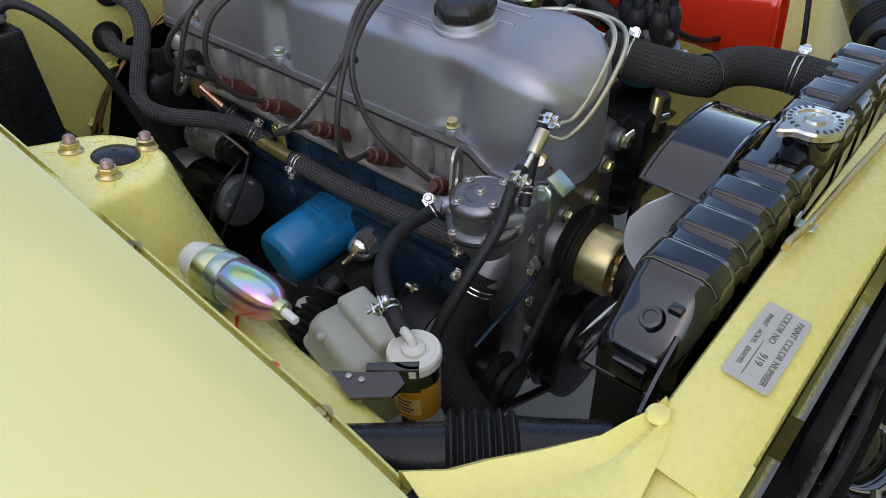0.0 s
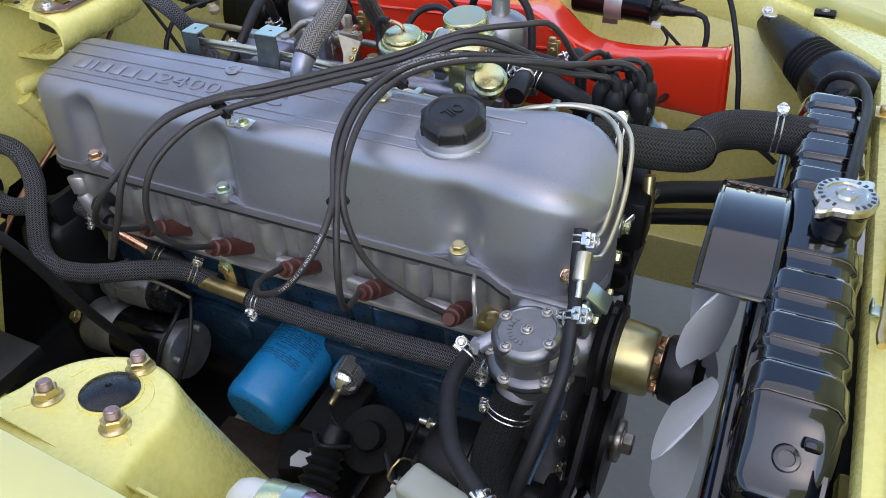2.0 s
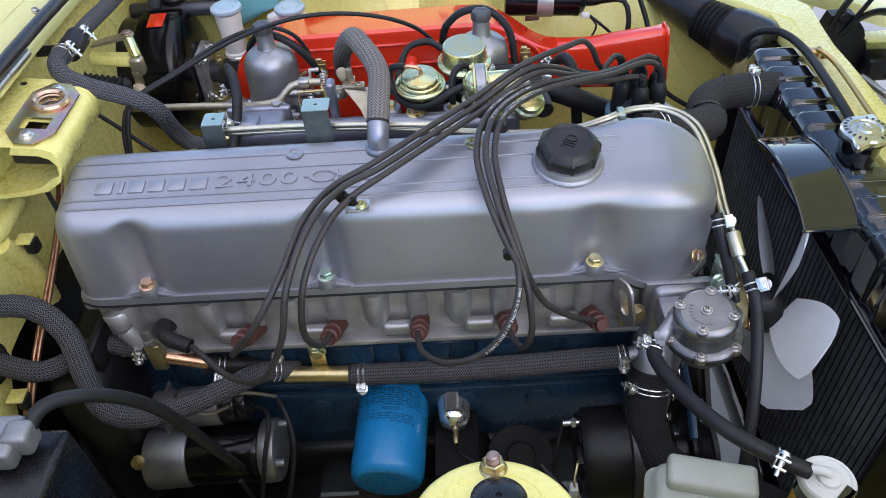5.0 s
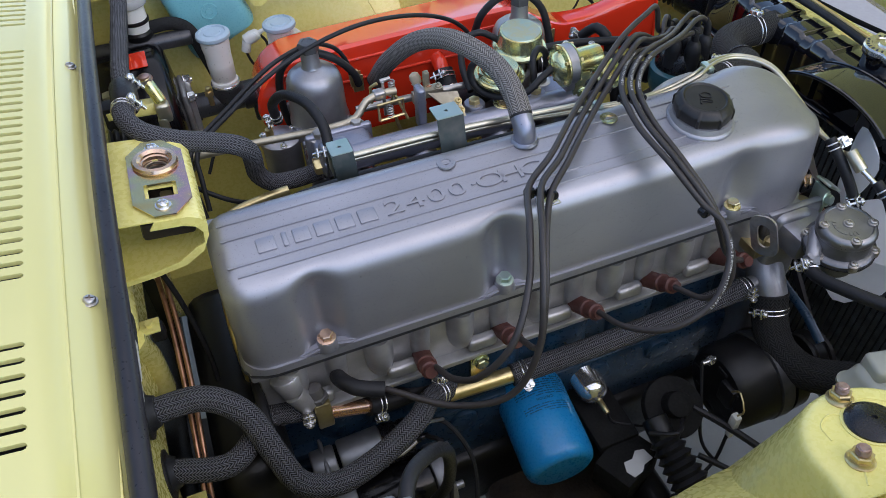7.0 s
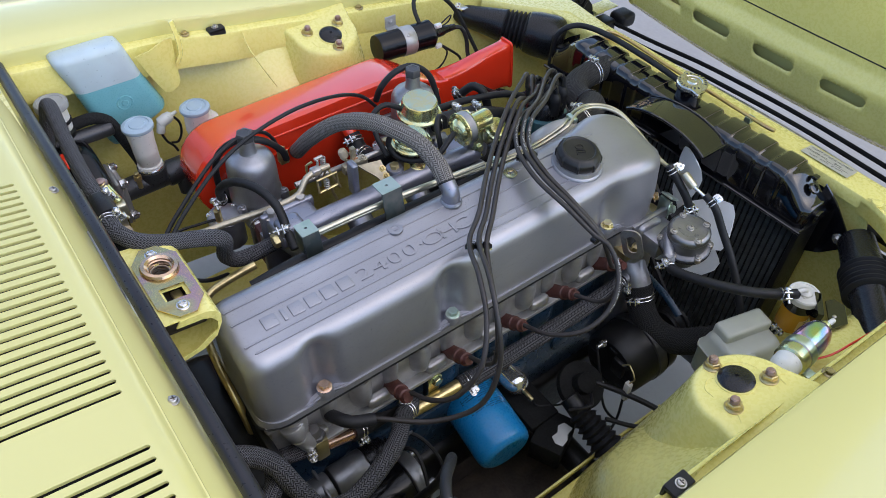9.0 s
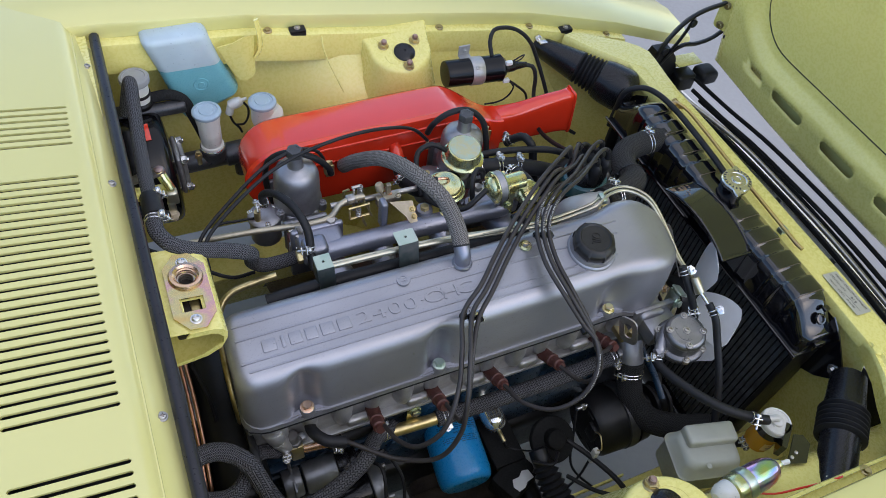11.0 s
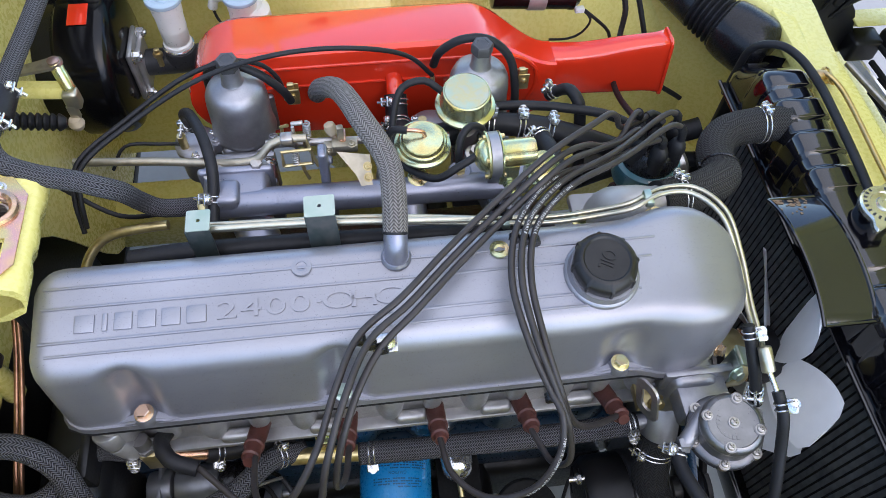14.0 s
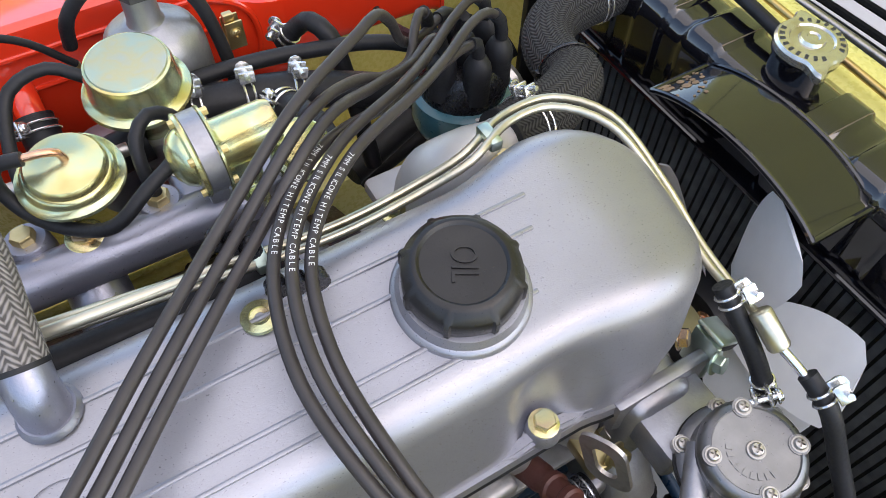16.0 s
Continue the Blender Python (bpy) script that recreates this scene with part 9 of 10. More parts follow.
for dy, dz in ((-0.028, 0.012), (0.020, 0.028)):
    rod(bm, (-0.147, -0.055 + dy, 0.433 + dz), (-0.136, -0.055 + dy, 0.433 + dz), 0.0050, n=12, bevel=0.001)
part("end_housing", bm, GREYSTEEL, st, "bare metal end ring")
bm = bmesh.new()
rod(bm, (-0.270, -0.020, 0.487), (-0.216, -0.020, 0.489), 0.0262, n=32, bevel=0.003)
rod(bm, (-0.304, -0.020, 0.486), (-0.274, -0.020, 0.487), 0.0240, n=32, bevel=0.003)
box(bm, (-0.288, -0.020, 0.486), (0.006, 0.054, 0.050), 0.004)
sol = part("solenoid", bm, GREYSTEEL, st, "bare metal solenoid")
bm = bmesh.new()
rod(bm, (-0.216, -0.020, 0.489), (-0.195, -0.020, 0.490), 0.0250, n=32, bevel=0.003)
part("solenoid_cap", bm, BLACKPLASTIC, sol, "black solenoid cap")
bm = bmesh.new()
rod(bm, (-0.195, -0.020, 0.490), (-0.180, -0.020, 0.491), 0.023, n=24, bevel=0.003)
for dy in (-0.010, 0.010):
    rod(bm, (-0.182, -0.02 + dy, 0.492), (-0.160, -0.02 + dy, 0.493), 0.0035, n=10)
    hexa(bm, (-0.176, -0.02 + dy, 0.492), (1, 0, 0), 0.006, 0.005)
part("terminal_cap", bm, BLACKPLASTIC, sol)
for x, y, z in ((-0.318, -0.085, 0.465),):
    bm = bmesh.new()
    hexa(bm, (x, y, z), (-0.2, -0.6, 0.7), 0.0070, 0.006, 10, 0.0095)
    part("bolt", bm, DULLGOLD, st)
for q in ([(-0.165, -0.010, 0.493), (-0.14, -0.03, 0.51), (-0.12, -0.07, 0.48), (-0.13, -0.11, 0.42), (-0.15, -0.13, 0.36)], [(-0.18, -0.12, 0.47), (-0.18, -0.11, 0.40), (-0.185, -0.10, 0.33)], [(-0.165, -0.03, 0.493), (-0.15, -0.05, 0.50), (-0.155, -0.09, 0.47), (-0.17, -0.115, 0.40)]):
    bm = bmesh.new()
    tube(bm, q, 0.0030, 8)
    part("wire", bm, RUBBER, st)
ws_ = thing("wire_hook", "bent steel wire hook beside the heater hose", "hook", (-0.19, -0.06, 0.56))
bm = bmesh.new()
tube(bm, [(-0.185, -0.065, 0.548), (-0.205, -0.072, 0.545), (-0.222, -0.074, 0.552), (-0.218, -0.070, 0.565), (-0.195, -0.062, 0.566), (-0.165, -0.045, 0.545), (-0.14, -0.03, 0.515)], 0.0022, 8)
part("wire", bm, STEEL, ws_)

# subframe and steering below
cm = thing("crossmember", "grimy brown steel crossmember under the engine", "crossmember", (0.02, -0.05, 0.2), kind="structure")
bm = bmesh.new()
box(bm, (0.03, CL, 0.235), (0.20, 0.78, 0.07), 0.02, seg=3)
box(bm, (-0.06, -0.10, 0.29), (0.13, 0.10, 0.012), 0.004)
part("beam", bm, GRIME, cm)
bm = bmesh.new()
rod(bm, (0.115, -0.23, 0.335), (0.115, 0.50, 0.335), 0.024, n=20)
part("steering_rack", bm, SATIN, cm)
em = thing("engine_mount", "black engine mount with a peeling white sticker", "engine mount", (0.10, -0.10, 0.36))
bm = bmesh.new()
box(bm, (0.085, -0.115, 0.385), (0.075, 0.055, 0.050), 0.004, Matrix.Translation((0.085, -0.115, 0.385)) @ Matrix.Rotation(radians(25), 4, 'Z') @ Matrix.Translation((-0.085, 0.115, -0.385)))
box(bm, (0.085, -0.045, 0.41), (0.06, 0.10, 0.012), 0.003)
part("bracket", bm, MATTE, em)
bm = bmesh.new()
prism(bm, [(-0.020, -0.010), (-0.006, -0.013), (0.004, -0.009), (0.019, -0.012), (0.022, 0.004), (0.012, 0.011), (0.000, 0.007), (-0.012, 0.012), (-0.021, 0.002)], 0.0008, Matrix.Translation((0.090, -0.128, 0.411)) @ Matrix.Rotation(radians(25), 4, 'Z'))
part("sticker", bm, WHITEINK, em, "torn white sticker", smooth=False)
sbw = thing("steering_bellows", "black ribbed rubber steering rack bellows", "bellows", (0.13, -0.18, 0.42))
bm = bmesh.new()
prof = [(0.014, -0.01)]
for k in range(9):
    prof += [(0.016 + 0.0008 * k, 0.011 * k), (0.0225 + 0.0008 * k, 0.011 * k + 0.0055)]
revolve(bm, prof + [(0.018, 0.102)], place((0.125, -0.125, 0.445), (0.12, -0.9, -0.42)), 28)
part("boot", bm, RUBBER, sbw)
bm = bmesh.new()
rod(bm, (0.125, -0.10, 0.455), (0.125, -0.13, 0.443), 0.017, n=20, bevel=0.002)
part("collar", bm, SATIN, sbw)
dsk = thing("mount_shield", "round black rubber engine mount shield", "shield", (0.17, -0.07, 0.44))
bm = bmesh.new()
rod(bm, (0.165, -0.085, 0.432), (0.165, -0.092, 0.446), 0.042, n=32, bevel=0.004)
rod(bm, (0.165, -0.085, 0.44), (0.165, -0.10, 0.462), 0.018, n=20, bevel=0.004)
part("disc", bm, MATTE, dsk)
for q, r in (([(0.19, -0.10, 0.44), (0.22, -0.14, 0.43), (0.25, -0.20, 0.42), (0.26, -0.24, 0.40), (0.20, -0.235, 0.39)], 0.005), ([(0.17, -0.15, 0.41), (0.21, -0.19, 0.40), (0.255, -0.225, 0.405), (0.27, -0.25, 0.42)], 0.004), ([(0.155, -0.12, 0.46), (0.13, -0.14, 0.475), (0.105, -0.12, 0.46)], 0.003)):
    ob = thing("wire_loom", "thin black wiring loom hanging below the alternator", "wiring", q[0], group="loose wiring")
    bm = bmesh.new()
    tube(bm, q, r, 8)
    part("sheath", bm, RUBBER, ob)

# plastic reservoir box on the inner fender
rb = thing("coolant_reservoir", "yellowed translucent plastic reservoir box", "reservoir", (0.32, -0.23, 0.55))


def res_ring(z, g):
    return [Matrix.Translation((0.326, -0.240, z - 0.016)) @ Matrix.Rotation(radians(-14), 4, 'Z') @ Vector((x, y, 0)) for x, y in round_rect(0.105 + g, 0.078 + g, 0.014, 5)]


bm = bmesh.new()
loft(bm, [res_ring(0.535, -0.012), res_ring(0.540, -0.002), res_ring(0.590, 0.0), res_ring(0.592, 0.004), res_ring(0.596, 0.004), res_ring(0.598, -0.002), res_ring(0.618, -0.010), res_ring(0.626, -0.018), res_ring(0.628, -0.03)])
bmesh.ops.recalc_face_normals(bm, faces=bm.faces[:])
part("tank", bm, TANKPLASTIC, rb, angle=50)
bm = bmesh.new()
box(bm, (0.004, 0.016, 0.0), (0.084, 0.034, 0.026), 0.006, Matrix.Translation((0.326, -0.240, 0.614)) @ Matrix.Rotation(radians(-14), 4, 'Z'), seg=3)
part("raised_top", bm, TANKPLASTIC, rb)
bm = bmesh.new()
revolve(bm, [(0.005, 0), (0.004, 0.002), (0, 0.002)], Matrix.Translation((0.305, -0.268, 0.6105)), 14)
part("moulded_pip", bm, TANKPLASTIC, rb)

# plated canister on the fender ledge
cn = thing("plated_canister", "rainbow zinc-plated canister with a milky end cap", "canister", (0.29, -0.33, 0.69))
ga, gb = Vector((0.220, -0.330, 0.7135)), Vector((0.338, -0.321, 0.7115))
gd = (gb - ga).normalized()
bm = bmesh.new()
revolve(bm, [(0.0205, 0.043), (0.0212, 0.044), (0.0212, 0.082), (0.0197, 0.096), (0.0160, 0.107), (0.0105, 0.113), (0.0088, 0.115)], place(ga, gd), 44)
part("shell", bm, IRIS, cn)
bm = bmesh.new()
revolve(bm, [(0.0189, 0.026), (0.0214, 0.028), (0.0220, 0.032), (0.0220, 0.042), (0.0211, 0.0445)], place(ga, gd), 44)
part("rim", bm, GOLD, cn, "golden zinc rim")
bm = bmesh.new()
revolve(bm, [(0.0000, 0.0), (0.0084, 0.001), (0.0151, 0.006), (0.0181, 0.014), (0.0185, 0.028)], place(ga, gd), 36)
part("end_cap", bm, WHITE, cn, "milky plastic end cap")
bm = bmesh.new()
rod(bm, ga + gd * 0.113, ga + gd * 0.122, 0.0095, 0.008, 16, 0.001)
part("collar", bm, GOLD, cn)
bm = bmesh.new()
rod(bm, ga + gd * 0.118, ga + gd * 0.136 + Vector((0.002, -0.003, 0.001)), 0.0042, 0.0036, 12, 0.001)
part("terminal", bm, WHITE, cn)
bm = bmesh.new()
revolve(bm, [(0.0225, 0.045), (0.0228, 0.046), (0.0228, 0.058), (0.0225, 0.059)], place(ga, gd), 40)
box(bm, ga + gd * 0.052 + Vector((0, -0.022, -0.022)), (0.016, 0.030, 0.003), 0.001)
part("strap", bm, GREENZINC, cn)
bm = bmesh.new()
tube(bm, [ga + gd * 0.075 + Vector((0, -0.015, -0.022)), (0.315, -0.352, 0.700), (0.345, -0.360, 0.712), (0.375, -0.367, 0.722), (0.40, -0.372, 0.735)], 0.0016, 8)
part("wire", bm, RED, cn, "thin red wire")

# fuel filter jar on its bracket
GREYLID = milky("greyed white plastic", (0.62, 0.61, 0.57), 0.38, 0.1)
ff = thing("fuel_filter", "clear fuel filter jar with a white lid and amber fuel", "fuel filter", (0.418, -0.262, 0.60))
FJ = Vector((0.420, -0.256, 0))
bm = bmesh.new()
revolve(bm, [(0.0151, 0.588), (0.0206, 0.591), (0.0214, 0.596), (0.0214, 0.640)], Matrix.Translation(FJ), 36)
part("bowl", bm, AMBER, ff, "amber fuel in a clear bowl")
bm = bmesh.new()
revolve(bm, [(0.0225, 0.652), (0.0240, 0.6535), (0.0240, 0.6615), (0.0225, 0.6640), (0.0195, 0.6640), (0.0185, 0.6632), (0.0, 0.6634)], Matrix.Translation(FJ), 40)
box(bm, (0, 0, 0.6640), (0.026, 0.004, 0.0012), 0.0005, Matrix.Translation(FJ) @ Matrix.Rotation(radians(30), 4, 'Z'))
part("lid", bm, GREYLID, ff, "flat grey-white plastic lid", angle=22)
bm = bmesh.new()
revolve(bm, [(0.0110, 0.6632), (0.0100, 0.6665), (0.0070, 0.6685), (0, 0.669)], Matrix.Translation(FJ), 24)
tube(bm, [FJ + Vector((0, 0, 0.665)), FJ + Vector((-0.003, 0.001, 0.671)), FJ + Vector((-0.010, 0.003, 0.673)), FJ + Vector((-0.021, 0.007, 0.670))], 0.0042, 14, 0.003)
part("outlet", bm, GREYLID, ff)
bm = bmesh.new()
revolve(bm, [(0.0218, 0.636), (0.0232, 0.637), (0.0232, 0.652), (0.0218, 0.653)], Matrix.Translation(FJ), 36)
part("band", bm, TANKBLACK, ff)
bm = bmesh.new()
vs = [[bm.verts.new(FJ + Vector((0.0217 * math.cos(radians(-130 + 90 * k / 12)), 0.0217 * math.sin(radians(-130 + 90 * k / 12)), z))) for k in range(13)] for z in (0.600, 0.622)]
for k in range(12):
    bm.faces.new((vs[0][k], vs[0][k + 1], vs[1][k + 1], vs[1][k]))
GOLDLABEL = surface("gold paper label", (0.62, 0.42, 0.16), 0.5, 0.1, vary=0.1, scale=60, bump=0.02)
lb = part("label", bm, GOLDLABEL, ff, "gold paper label with dark print")
for i, (z, w) in enumerate(((0.617, 50), (0.612, 36), (0.607, 56), (0.603, 40))):
    bm = bmesh.new()
    vs = [[bm.verts.new(FJ + Vector((0.0219 * math.cos(radians(-85 - w / 2 + w * k / 10)), 0.0219 * math.sin(radians(-85 - w / 2 + w * k / 10)), zz))) for k in range(11)] for zz in (z, z + 0.0022)]
    for k in range(10):
        bm.faces.new((vs[0][k], vs[0][k + 1], vs[1][k + 1], vs[1][k]))
    part("printed_bar", bm, INK, lb)
bm = bmesh.new()
prism(bm, [(0.384, -0.318), (0.404, -0.304), (0.428, -0.284), (0.441, -0.290), (0.442, -0.306), (0.416, -0.328)], 0.003, Matrix.Translation((0, 0, 0.664)))
prism(bm, [(-0.004, -0.006), (0.040, -0.006), (0.040, 0.004), (-0.004, 0.002)], 0.030, Matrix.Translation((0.404, -0.291, 0.634)) @ Matrix.Rotation(radians(38), 4, 'Z'))
br = part("bracket", bm, TANKBLACK, ff, "gloss black folded bracket")
for x, y in ((0.400, -0.313), (0.411, -0.309)):
    bm = bmesh.new()
    revolve(bm, [(0.0030, 0), (0.0028, 0.0014), (0.0014, 0.002), (0, 0.002)], Matrix.Translation((x, y, 0.667)), 14)
    part("rivet", bm, STEEL, br)
hose("fuel_hose", "short black rubber fuel hose under the filter jar", [(0.412, -0.255, 0.600), (0.400, -0.245, 0.575), (0.385, -0.235, 0.54), (0.38, -0.24, 0.47)], 0.0075, RUBBER, ((0.15, (-1, -0.5, 0)),), 12, group="fuel hoses")

# firewall wiring and pipes
for i, (label, q, r, m_) in enumerate((("copper brake pipe clipped to the firewall", [(-0.405, 0.255, 0.79), (-0.395, 0.12, 0.70), (-0.396, 0.05, 0.66), (-0.402, -0.02, 0.62), (-0.412, -0.09, 0.56), (-0.42, -0.15, 0.46)], 0.0030, DULLCOPPER),
                                       ("copper brake pipe clipped to the firewall", [(-0.410, 0.255, 0.785), (-0.402, 0.12, 0.692), (-0.404, 0.04, 0.65), (-0.410, -0.03, 0.61), (-0.42, -0.10, 0.55), (-0.425, -0.16, 0.46)], 0.0030, DULLCOPPER),
                                       ("thin grey cable along the cowl edge", [(-0.425, -0.34, 0.76), (-0.428, -0.17, 0.80), (-0.424, -0.06, 0.845), (-0.418, 0.05, 0.862), (-0.412, 0.17, 0.866), (-0.410, 0.24, 0.866)], 0.0055, STEEL),
                                       ("thick black battery cable looping past the firewall", [(-0.41, -0.33, 0.80), (-0.40, -0.285, 0.785), (-0.392, -0.245, 0.71), (-0.37, -0.225, 0.60), (-0.33, -0.215, 0.50), (-0.29, -0.205, 0.40), (-0.26, -0.20, 0.36)], 0.0075, RUBBER),
                                       ("bent brass pipe at the rear of the head", [(-0.235, 0.213, 0.725), (-0.270, 0.214, 0.720), (-0.310, 0.210, 0.712), (-0.331, 0.190, 0.698), (-0.340, 0.140, 0.665), (-0.342, 0.090, 0.645), (-0.341, 0.060, 0.605), (-0.337, 0.052, 0.530), (-0.320, 0.050, 0.500)], 0.0058, BRASS),
                                       ("thin black wire behind the engine", [(-0.40, 0.13, 0.76), (-0.385, 0.11, 0.70), (-0.375, 0.08, 0.62), (-0.38, 0.05, 0.55)], 0.0030, RUBBER),
                                       ("thin black cable below the throttle linkage", [(-0.43, 0.30, 0.78), (-0.36, 0.27, 0.74), (-0.30, 0.25, 0.70), (-0.26, 0.27, 0.67)], 0.0030, RUBBER),
                                       ("thin black wire by the servo", [(-0.32, 0.33, 0.69), (-0.30, 0.345, 0.715), (-0.26, 0.35, 0.71), (-0.225, 0.355, 0.70)], 0.0022, RUBBER))):
    ob = thing("firewall_pipe" if m_ in (COPPER, BRASS) else "firewall_cable", label, "pipe" if m_ in (COPPER, BRASS) else "cable", q[0], group="firewall pipes and cables")
    bm = bmesh.new()
    tube(bm, q, r, 10)
    part("run", bm, m_, ob)
for p in ((-0.412, 0.075, 0.70), (-0.415, -0.07, 0.585), (-0.43, -0.125, 0.50)):
    ob = thing("pipe_clip", "small black rubber-lined pipe clip on the firewall", "clip", p, group="firewall clips")
    bm = bmesh.new()
    box(bm, p, (0.014, 0.016, 0.018), 0.003)
    part("block", bm, RUBBER, ob)
    bm = bmesh.new()
    box(bm, (p[0] - 0.006, p[1], p[2] + 0.010), (0.020, 0.020, 0.003), 0.001)
    hexa(bm, (p[0] - 0.006, p[1], p[2] + 0.0115), (0, 0, 1), 0.0045, 0.004)
    part("strap", bm, BAY, ob)
gr = thing("grommet", "large black rubber cable grommet in the firewall", "grommet", (-0.434, 0.022, 0.79), group="firewall grommets")
bm = bmesh.new()
revolve(bm, [(0.021, 0.0), (0.020, 0.004), (0.014, 0.006), (0.006, 0.010), (0.005, 0.02)], place((-0.437, 0.022, 0.792), (1, 0, 0)), 28)
part("ring", bm, RUBBER, gr)
bm = bmesh.new()
tube(bm, [(-0.430, 0.022, 0.793), (-0.418, 0.012, 0.800), (-0.415, -0.030, 0.803), (-0.420, -0.09, 0.800)], 0.0042, 8)
part("wire", bm, RUBBER, gr)
cnx = thing("wiring_connector", "white plastic wiring connector under the cowl", "connector", (-0.41, -0.07, 0.83))
bm = bmesh.new()
box(bm, (-0.412, -0.075, 0.838), (0.014, 0.042, 0.020), 0.003)
box(bm, (-0.412, -0.105, 0.834), (0.012, 0.022, 0.016), 0.003)
part("body", bm, WHITE, cnx)

# grille, bumper and horns in front of the support
gl = thing("grille", "black slatted front grille", "grille", (0.86, CL, 0.40))
for q in ([(0.858, 0.535, 0.580), (0.868, 0.43, 0.580), (0.883, 0.343, 0.580), (0.892, 0.22, 0.580), (0.898, 0.05, 0.580), (0.885, -0.25, 0.578)], [(0.890, 0.57, 0.580), (0.905, 0.44, 0.580), (0.922, 0.337, 0.580), (0.932, 0.20, 0.580), (0.935, 0.05, 0.580), (0.920, -0.28, 0.578)]):
    bm = bmesh.new()
    tube(bm, q, 0.0048, 8, 0.04)
    part("slat", bm, MATTE, gl)
for k in range(5):
    bm = bmesh.new()
    tube(bm, [(0.87 + 0.05 * (1 - ((y - CL) / 0.5) ** 2), y, 0.545 - 0.034 * k) for y in [-0.33 + 0.86 * i / 10 for i in range(11)]], 0.005, 8, 0.05, flat=0.7)
    part("slat", bm, MATTE, gl)
for y in (0.562, -0.300):
    bm = bmesh.new()
    box(bm, (0.868, y + (0.028 if y > 0 else -0.028), 0.568), (0.055, 0.044, 0.045), 0.008, seg=3)
    part("end_block", bm, SATIN, gl)
    bm = bmesh.new()
    box(bm, (0.926, y + (0.016 if y > 0 else -0.016), 0.580), (0.052, 0.050, 0.036), 0.012, seg=4)
    part("rubber_block", bm, RUBBER, gl)
bm = bmesh.new()
tube(bm, [(0.815, 0.535, 0.580), (0.825, 0.49, 0.580), (0.857, 0.347, 0.580), (0.866, 0.20, 0.579), (0.870, 0.05, 0.578), (0.855, -0.24, 0.576)], 0.0055, 10, 0.04)
part("trim_bar", bm, STEEL, gl)
bp = thing("front_bumper", "chromed front bumper bar below the grille", "bumper", (0.98, CL, 0.40))
bm = bmesh.new()
rings = []
for i in range(25):
    y = CL - 0.70 + 1.40 * i / 24
    x = 0.93 + 0.06 * (1 - ((y - CL) / 0.7) ** 2)
    rings.append([Vector((x + a, y, 0.43 + b)) for a, b in ((0.012, -0.035), (0.016, -0.038), (0.022, -0.015), (0.022, 0.012), (0.016, 0.020), (0.012, 0.018))])
loft(bm, rings)
bmesh.ops.recalc_face_normals(bm, faces=bm.faces[:])
part("bar", bm, CHROME, bp)
for y in (0.02, 0.42):
    hn = thing("horn", "round black horn behind the grille", "horn", (0.76, y, 0.50), group="horns")
    bm = bmesh.new()
    revolve(bm, [(0.012, -0.03), (0.030, -0.022), (0.042, -0.006), (0.044, 0.0), (0.042, 0.006), (0.030, 0.014), (0.010, 0.020), (0, 0.020)], place((0.752, y, 0.490), (0.4, -0.3, 0.9)), 36)
    part("disc", bm, TANKBLACK, hn)
    bm = bmesh.new()
    tube(bm, [(0.745, y, 0.478), (0.735, y, 0.455), (0.72, y, 0.43)], 0.010, 10)
    part("stalk", bm, SATIN, hn)
cd = thing("oil_cooler", "black finned cooler in front of the radiator support", "cooler", (0.712, CL, 0.33))
bm = bmesh.new()
box(bm, (0.712, 0.15, 0.490), (0.014, 0.56, 0.33), 0.003)
part("core", bm, MATTE, cd)
for k in range(15):
    bm = bmesh.new()
    tube(bm, [(0.721, -0.125, 0.345 + 0.021 * k), (0.721, 0.15, 0.345 + 0.021 * k), (0.721, 0.425, 0.345 + 0.021 * k)], 0.0042, 8, 0.1)
    part("tube", bm, FINGREY, cd)
bl = thing("bonnet_lock_rail", "black steel rail and wiring in front of the radiator", "rail", (0.73, CL, 0.55))
bm = bmesh.new()
box(bm, (0.706, CL, 0.600), (0.016, 0.92, 0.012), 0.003)
box(bm, (0.745, CL, 0.50), (0.012, 0.90, 0.08), 0.003)
part("rail", bm, MATTE, bl)
bm = bmesh.new()
tube(bm, [(0.725, -0.25, 0.64), (0.735, -0.12, 0.645), (0.73, 0.05, 0.64), (0.735, 0.25, 0.645), (0.73, 0.50, 0.64)], 0.0045, 10)
part("loom", bm, RUBBER, bl)
for y in (-0.03, 0.13):
    bm = bmesh.new()
    box(bm, (0.738, y, 0.650), (0.026, 0.012, 0.012), 0.002)
    part("clip", bm, MATTE, bl)
for y in (-0.20, -0.10):
    bm = bmesh.new()
    tube(bm, [(0.80, y, 0.55), (0.79, y + 0.03, 0.58), (0.775, y + 0.06, 0.60), (0.765, y + 0.10, 0.60)], 0.004, 8)
    part("strap", bm, STEEL, bl)


for label, q, r in (("black rubber hose low along the far inner fender", [(0.30, 0.40, 0.50), (0.40, 0.43, 0.515), (0.47, 0.45, 0.520), (0.54, 0.45, 0.545)], 0.017), ("thick black hose below the far inner fender", [(0.32, 0.42, 0.455), (0.40, 0.44, 0.462), (0.47, 0.45, 0.470), (0.55, 0.44, 0.475)], 0.013)):
    hose("lower_hose", label, q, r, RUBBER, (), 16, group="lower hoses")
stp = thing("front_strap", "black steel strap bolted upright to the front cover", "strap", (0.385, 0.20, 0.52))
bm = bmesh.new()
box(bm, (0.392, 0.205, 0.575), (0.006, 0.026, 0.190), 0.002)
box(bm, (0.384, 0.205, 0.665), (0.020, 0.026, 0.006), 0.002)
part("plate", bm, SATIN, stp)

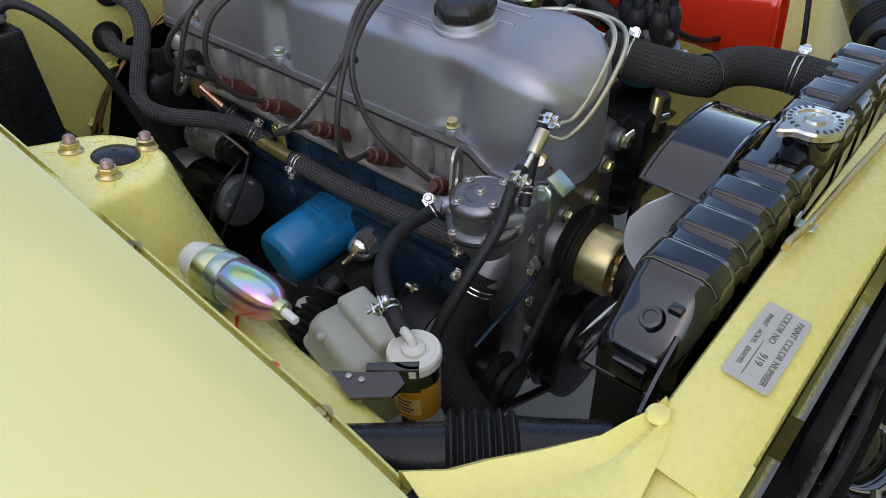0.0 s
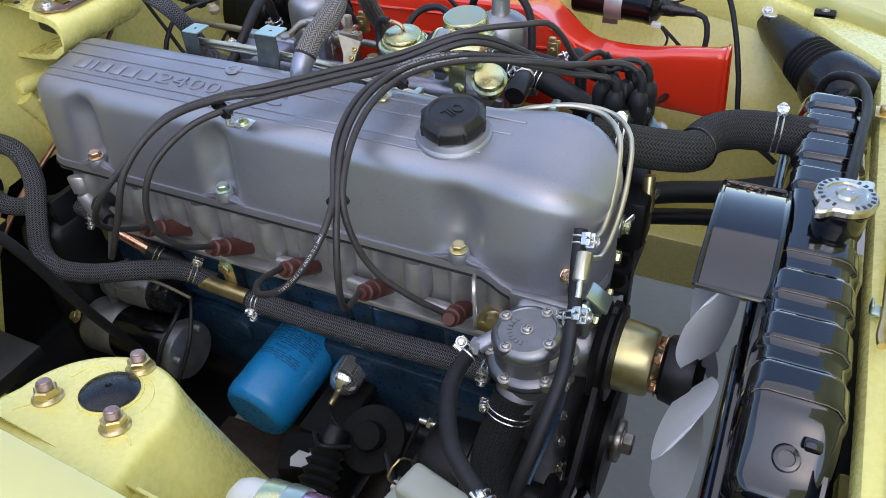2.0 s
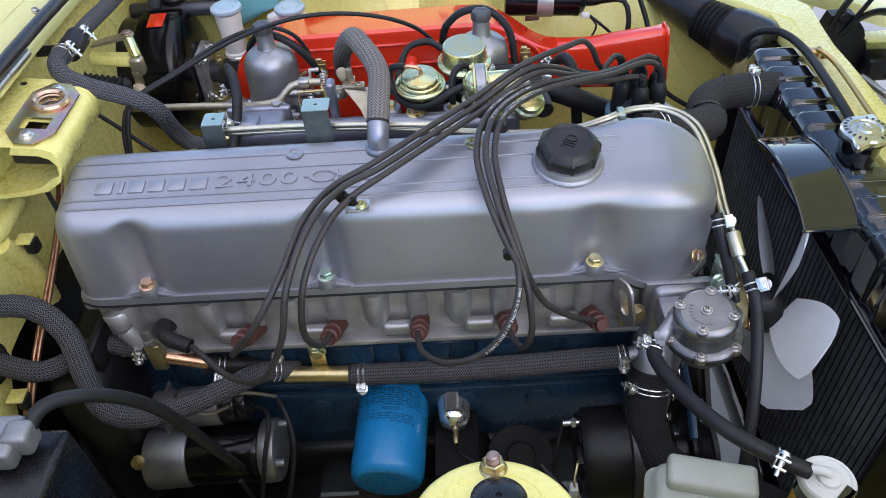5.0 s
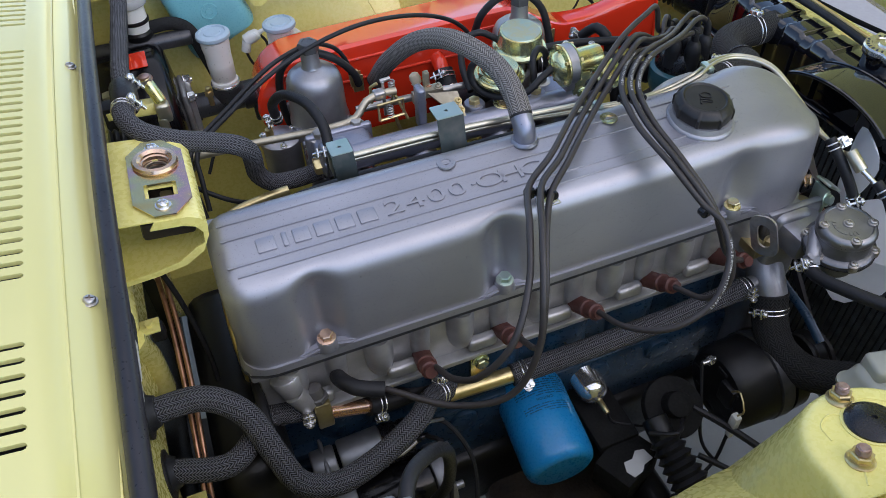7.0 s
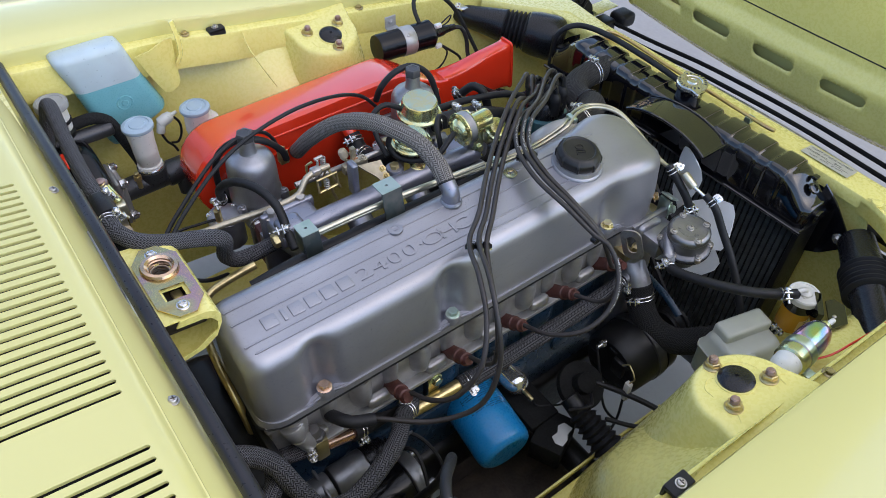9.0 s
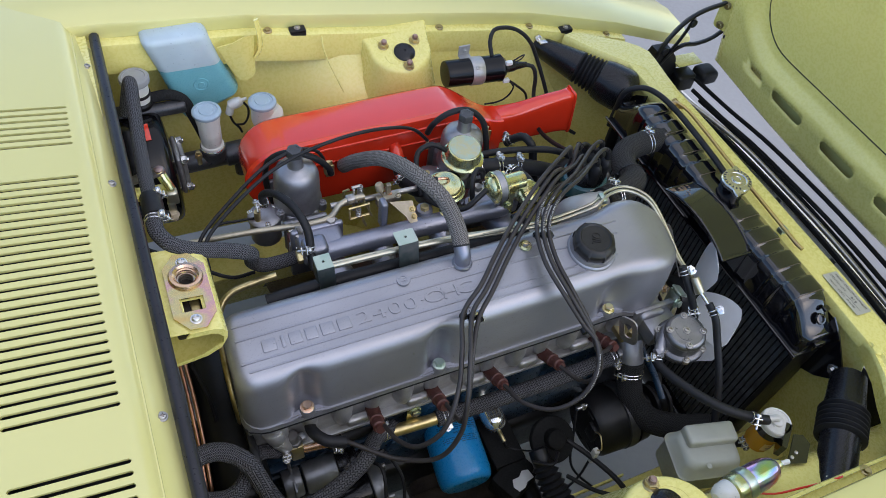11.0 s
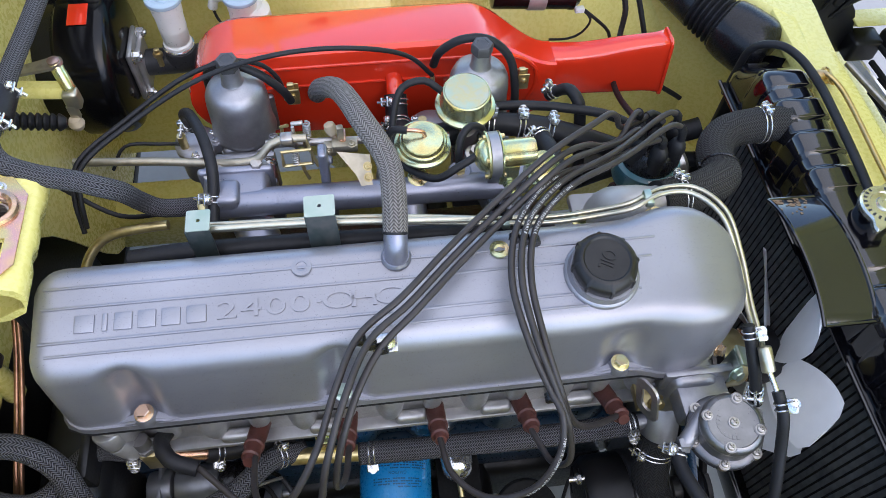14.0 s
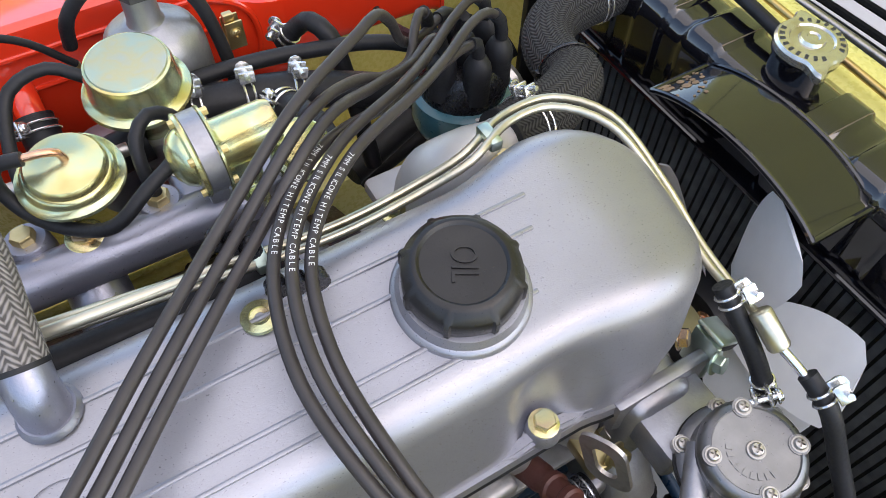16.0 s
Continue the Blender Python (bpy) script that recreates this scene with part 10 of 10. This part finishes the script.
# print along the ignition leads
def print_on(k, words, near, size=0.0042, facing=(0.0, -0.35, 1.0), flip_=False):
    ob, top = LEADS[k]
    me = ob.data
    ring = 12
    co3 = [v.co.copy() for v in me.vertices]
    centres = [sum((co3[i * ring + j] for j in range(ring)), Vector()) / ring for i in range(len(co3) // ring)]
    i0 = min(range(len(centres)), key=lambda i: (centres[i] - Vector(near)).length)
    if flip_:
        centres = centres[::-1]
        i0 = len(centres) - 1 - i0
    g = bmesh.new()
    i, s = i0, 0.0
    pos = centres[i0].copy()
    for ch in words:
        while i < len(centres) - 2 and (centres[i + 1] - pos).length < 1e-4:
            i += 1
        d = (centres[min(i + 1, len(centres) - 1)] - centres[i]).normalized()
        up = Vector(facing)
        up = (up - d * up.dot(d)).normalized()
        if ch != " ":
            cu = bpy.data.curves.new("w", 'FONT')
            cu.body, cu.size, cu.align_x, cu.align_y = ch, size, 'CENTER', 'CENTER'
            cu.resolution_u = 2
            tmp = bpy.data.objects.new("w", cu)
            m_ = bpy.data.meshes.new_from_object(tmp)
            bpy.data.objects.remove(tmp)
            b2 = bmesh.new()
            b2.from_mesh(m_)
            bpy.data.meshes.remove(m_)
            fr = Matrix((d, up.cross(d), up)).transposed().to_4x4()
            fr.translation = pos + up * 0.00365
            merge(g, b2, fr)
        step = size * (0.42 if ch in " I" else 0.80)
        while step > 0 and i < len(centres) - 2:
            rest = (centres[i + 1] - pos).length
            if rest > step:
                pos = pos + (centres[i + 1] - pos).normalized() * step
                step = 0
            else:
                step -= rest
                i += 1
                pos = centres[i].copy()
    part("printed_line", g, WHITEINK, ob, "small white print", smooth=False)


print_on(0, "7MM SILICONE HI TEMP CABLE", (0.200, 0.150, 0.83))
print_on(1, "7MM SILICONE HI TEMP CABLE", (0.185, 0.149, 0.83))
print_on(2, "7MM SILICONE HI TEMP CABLE", (0.190, 0.160, 0.83))
print_on(2, "7MM SILICONE HI TEMP CABLE", (0.156, -0.090, 0.76), facing=(0.1, -1.0, 0.5))
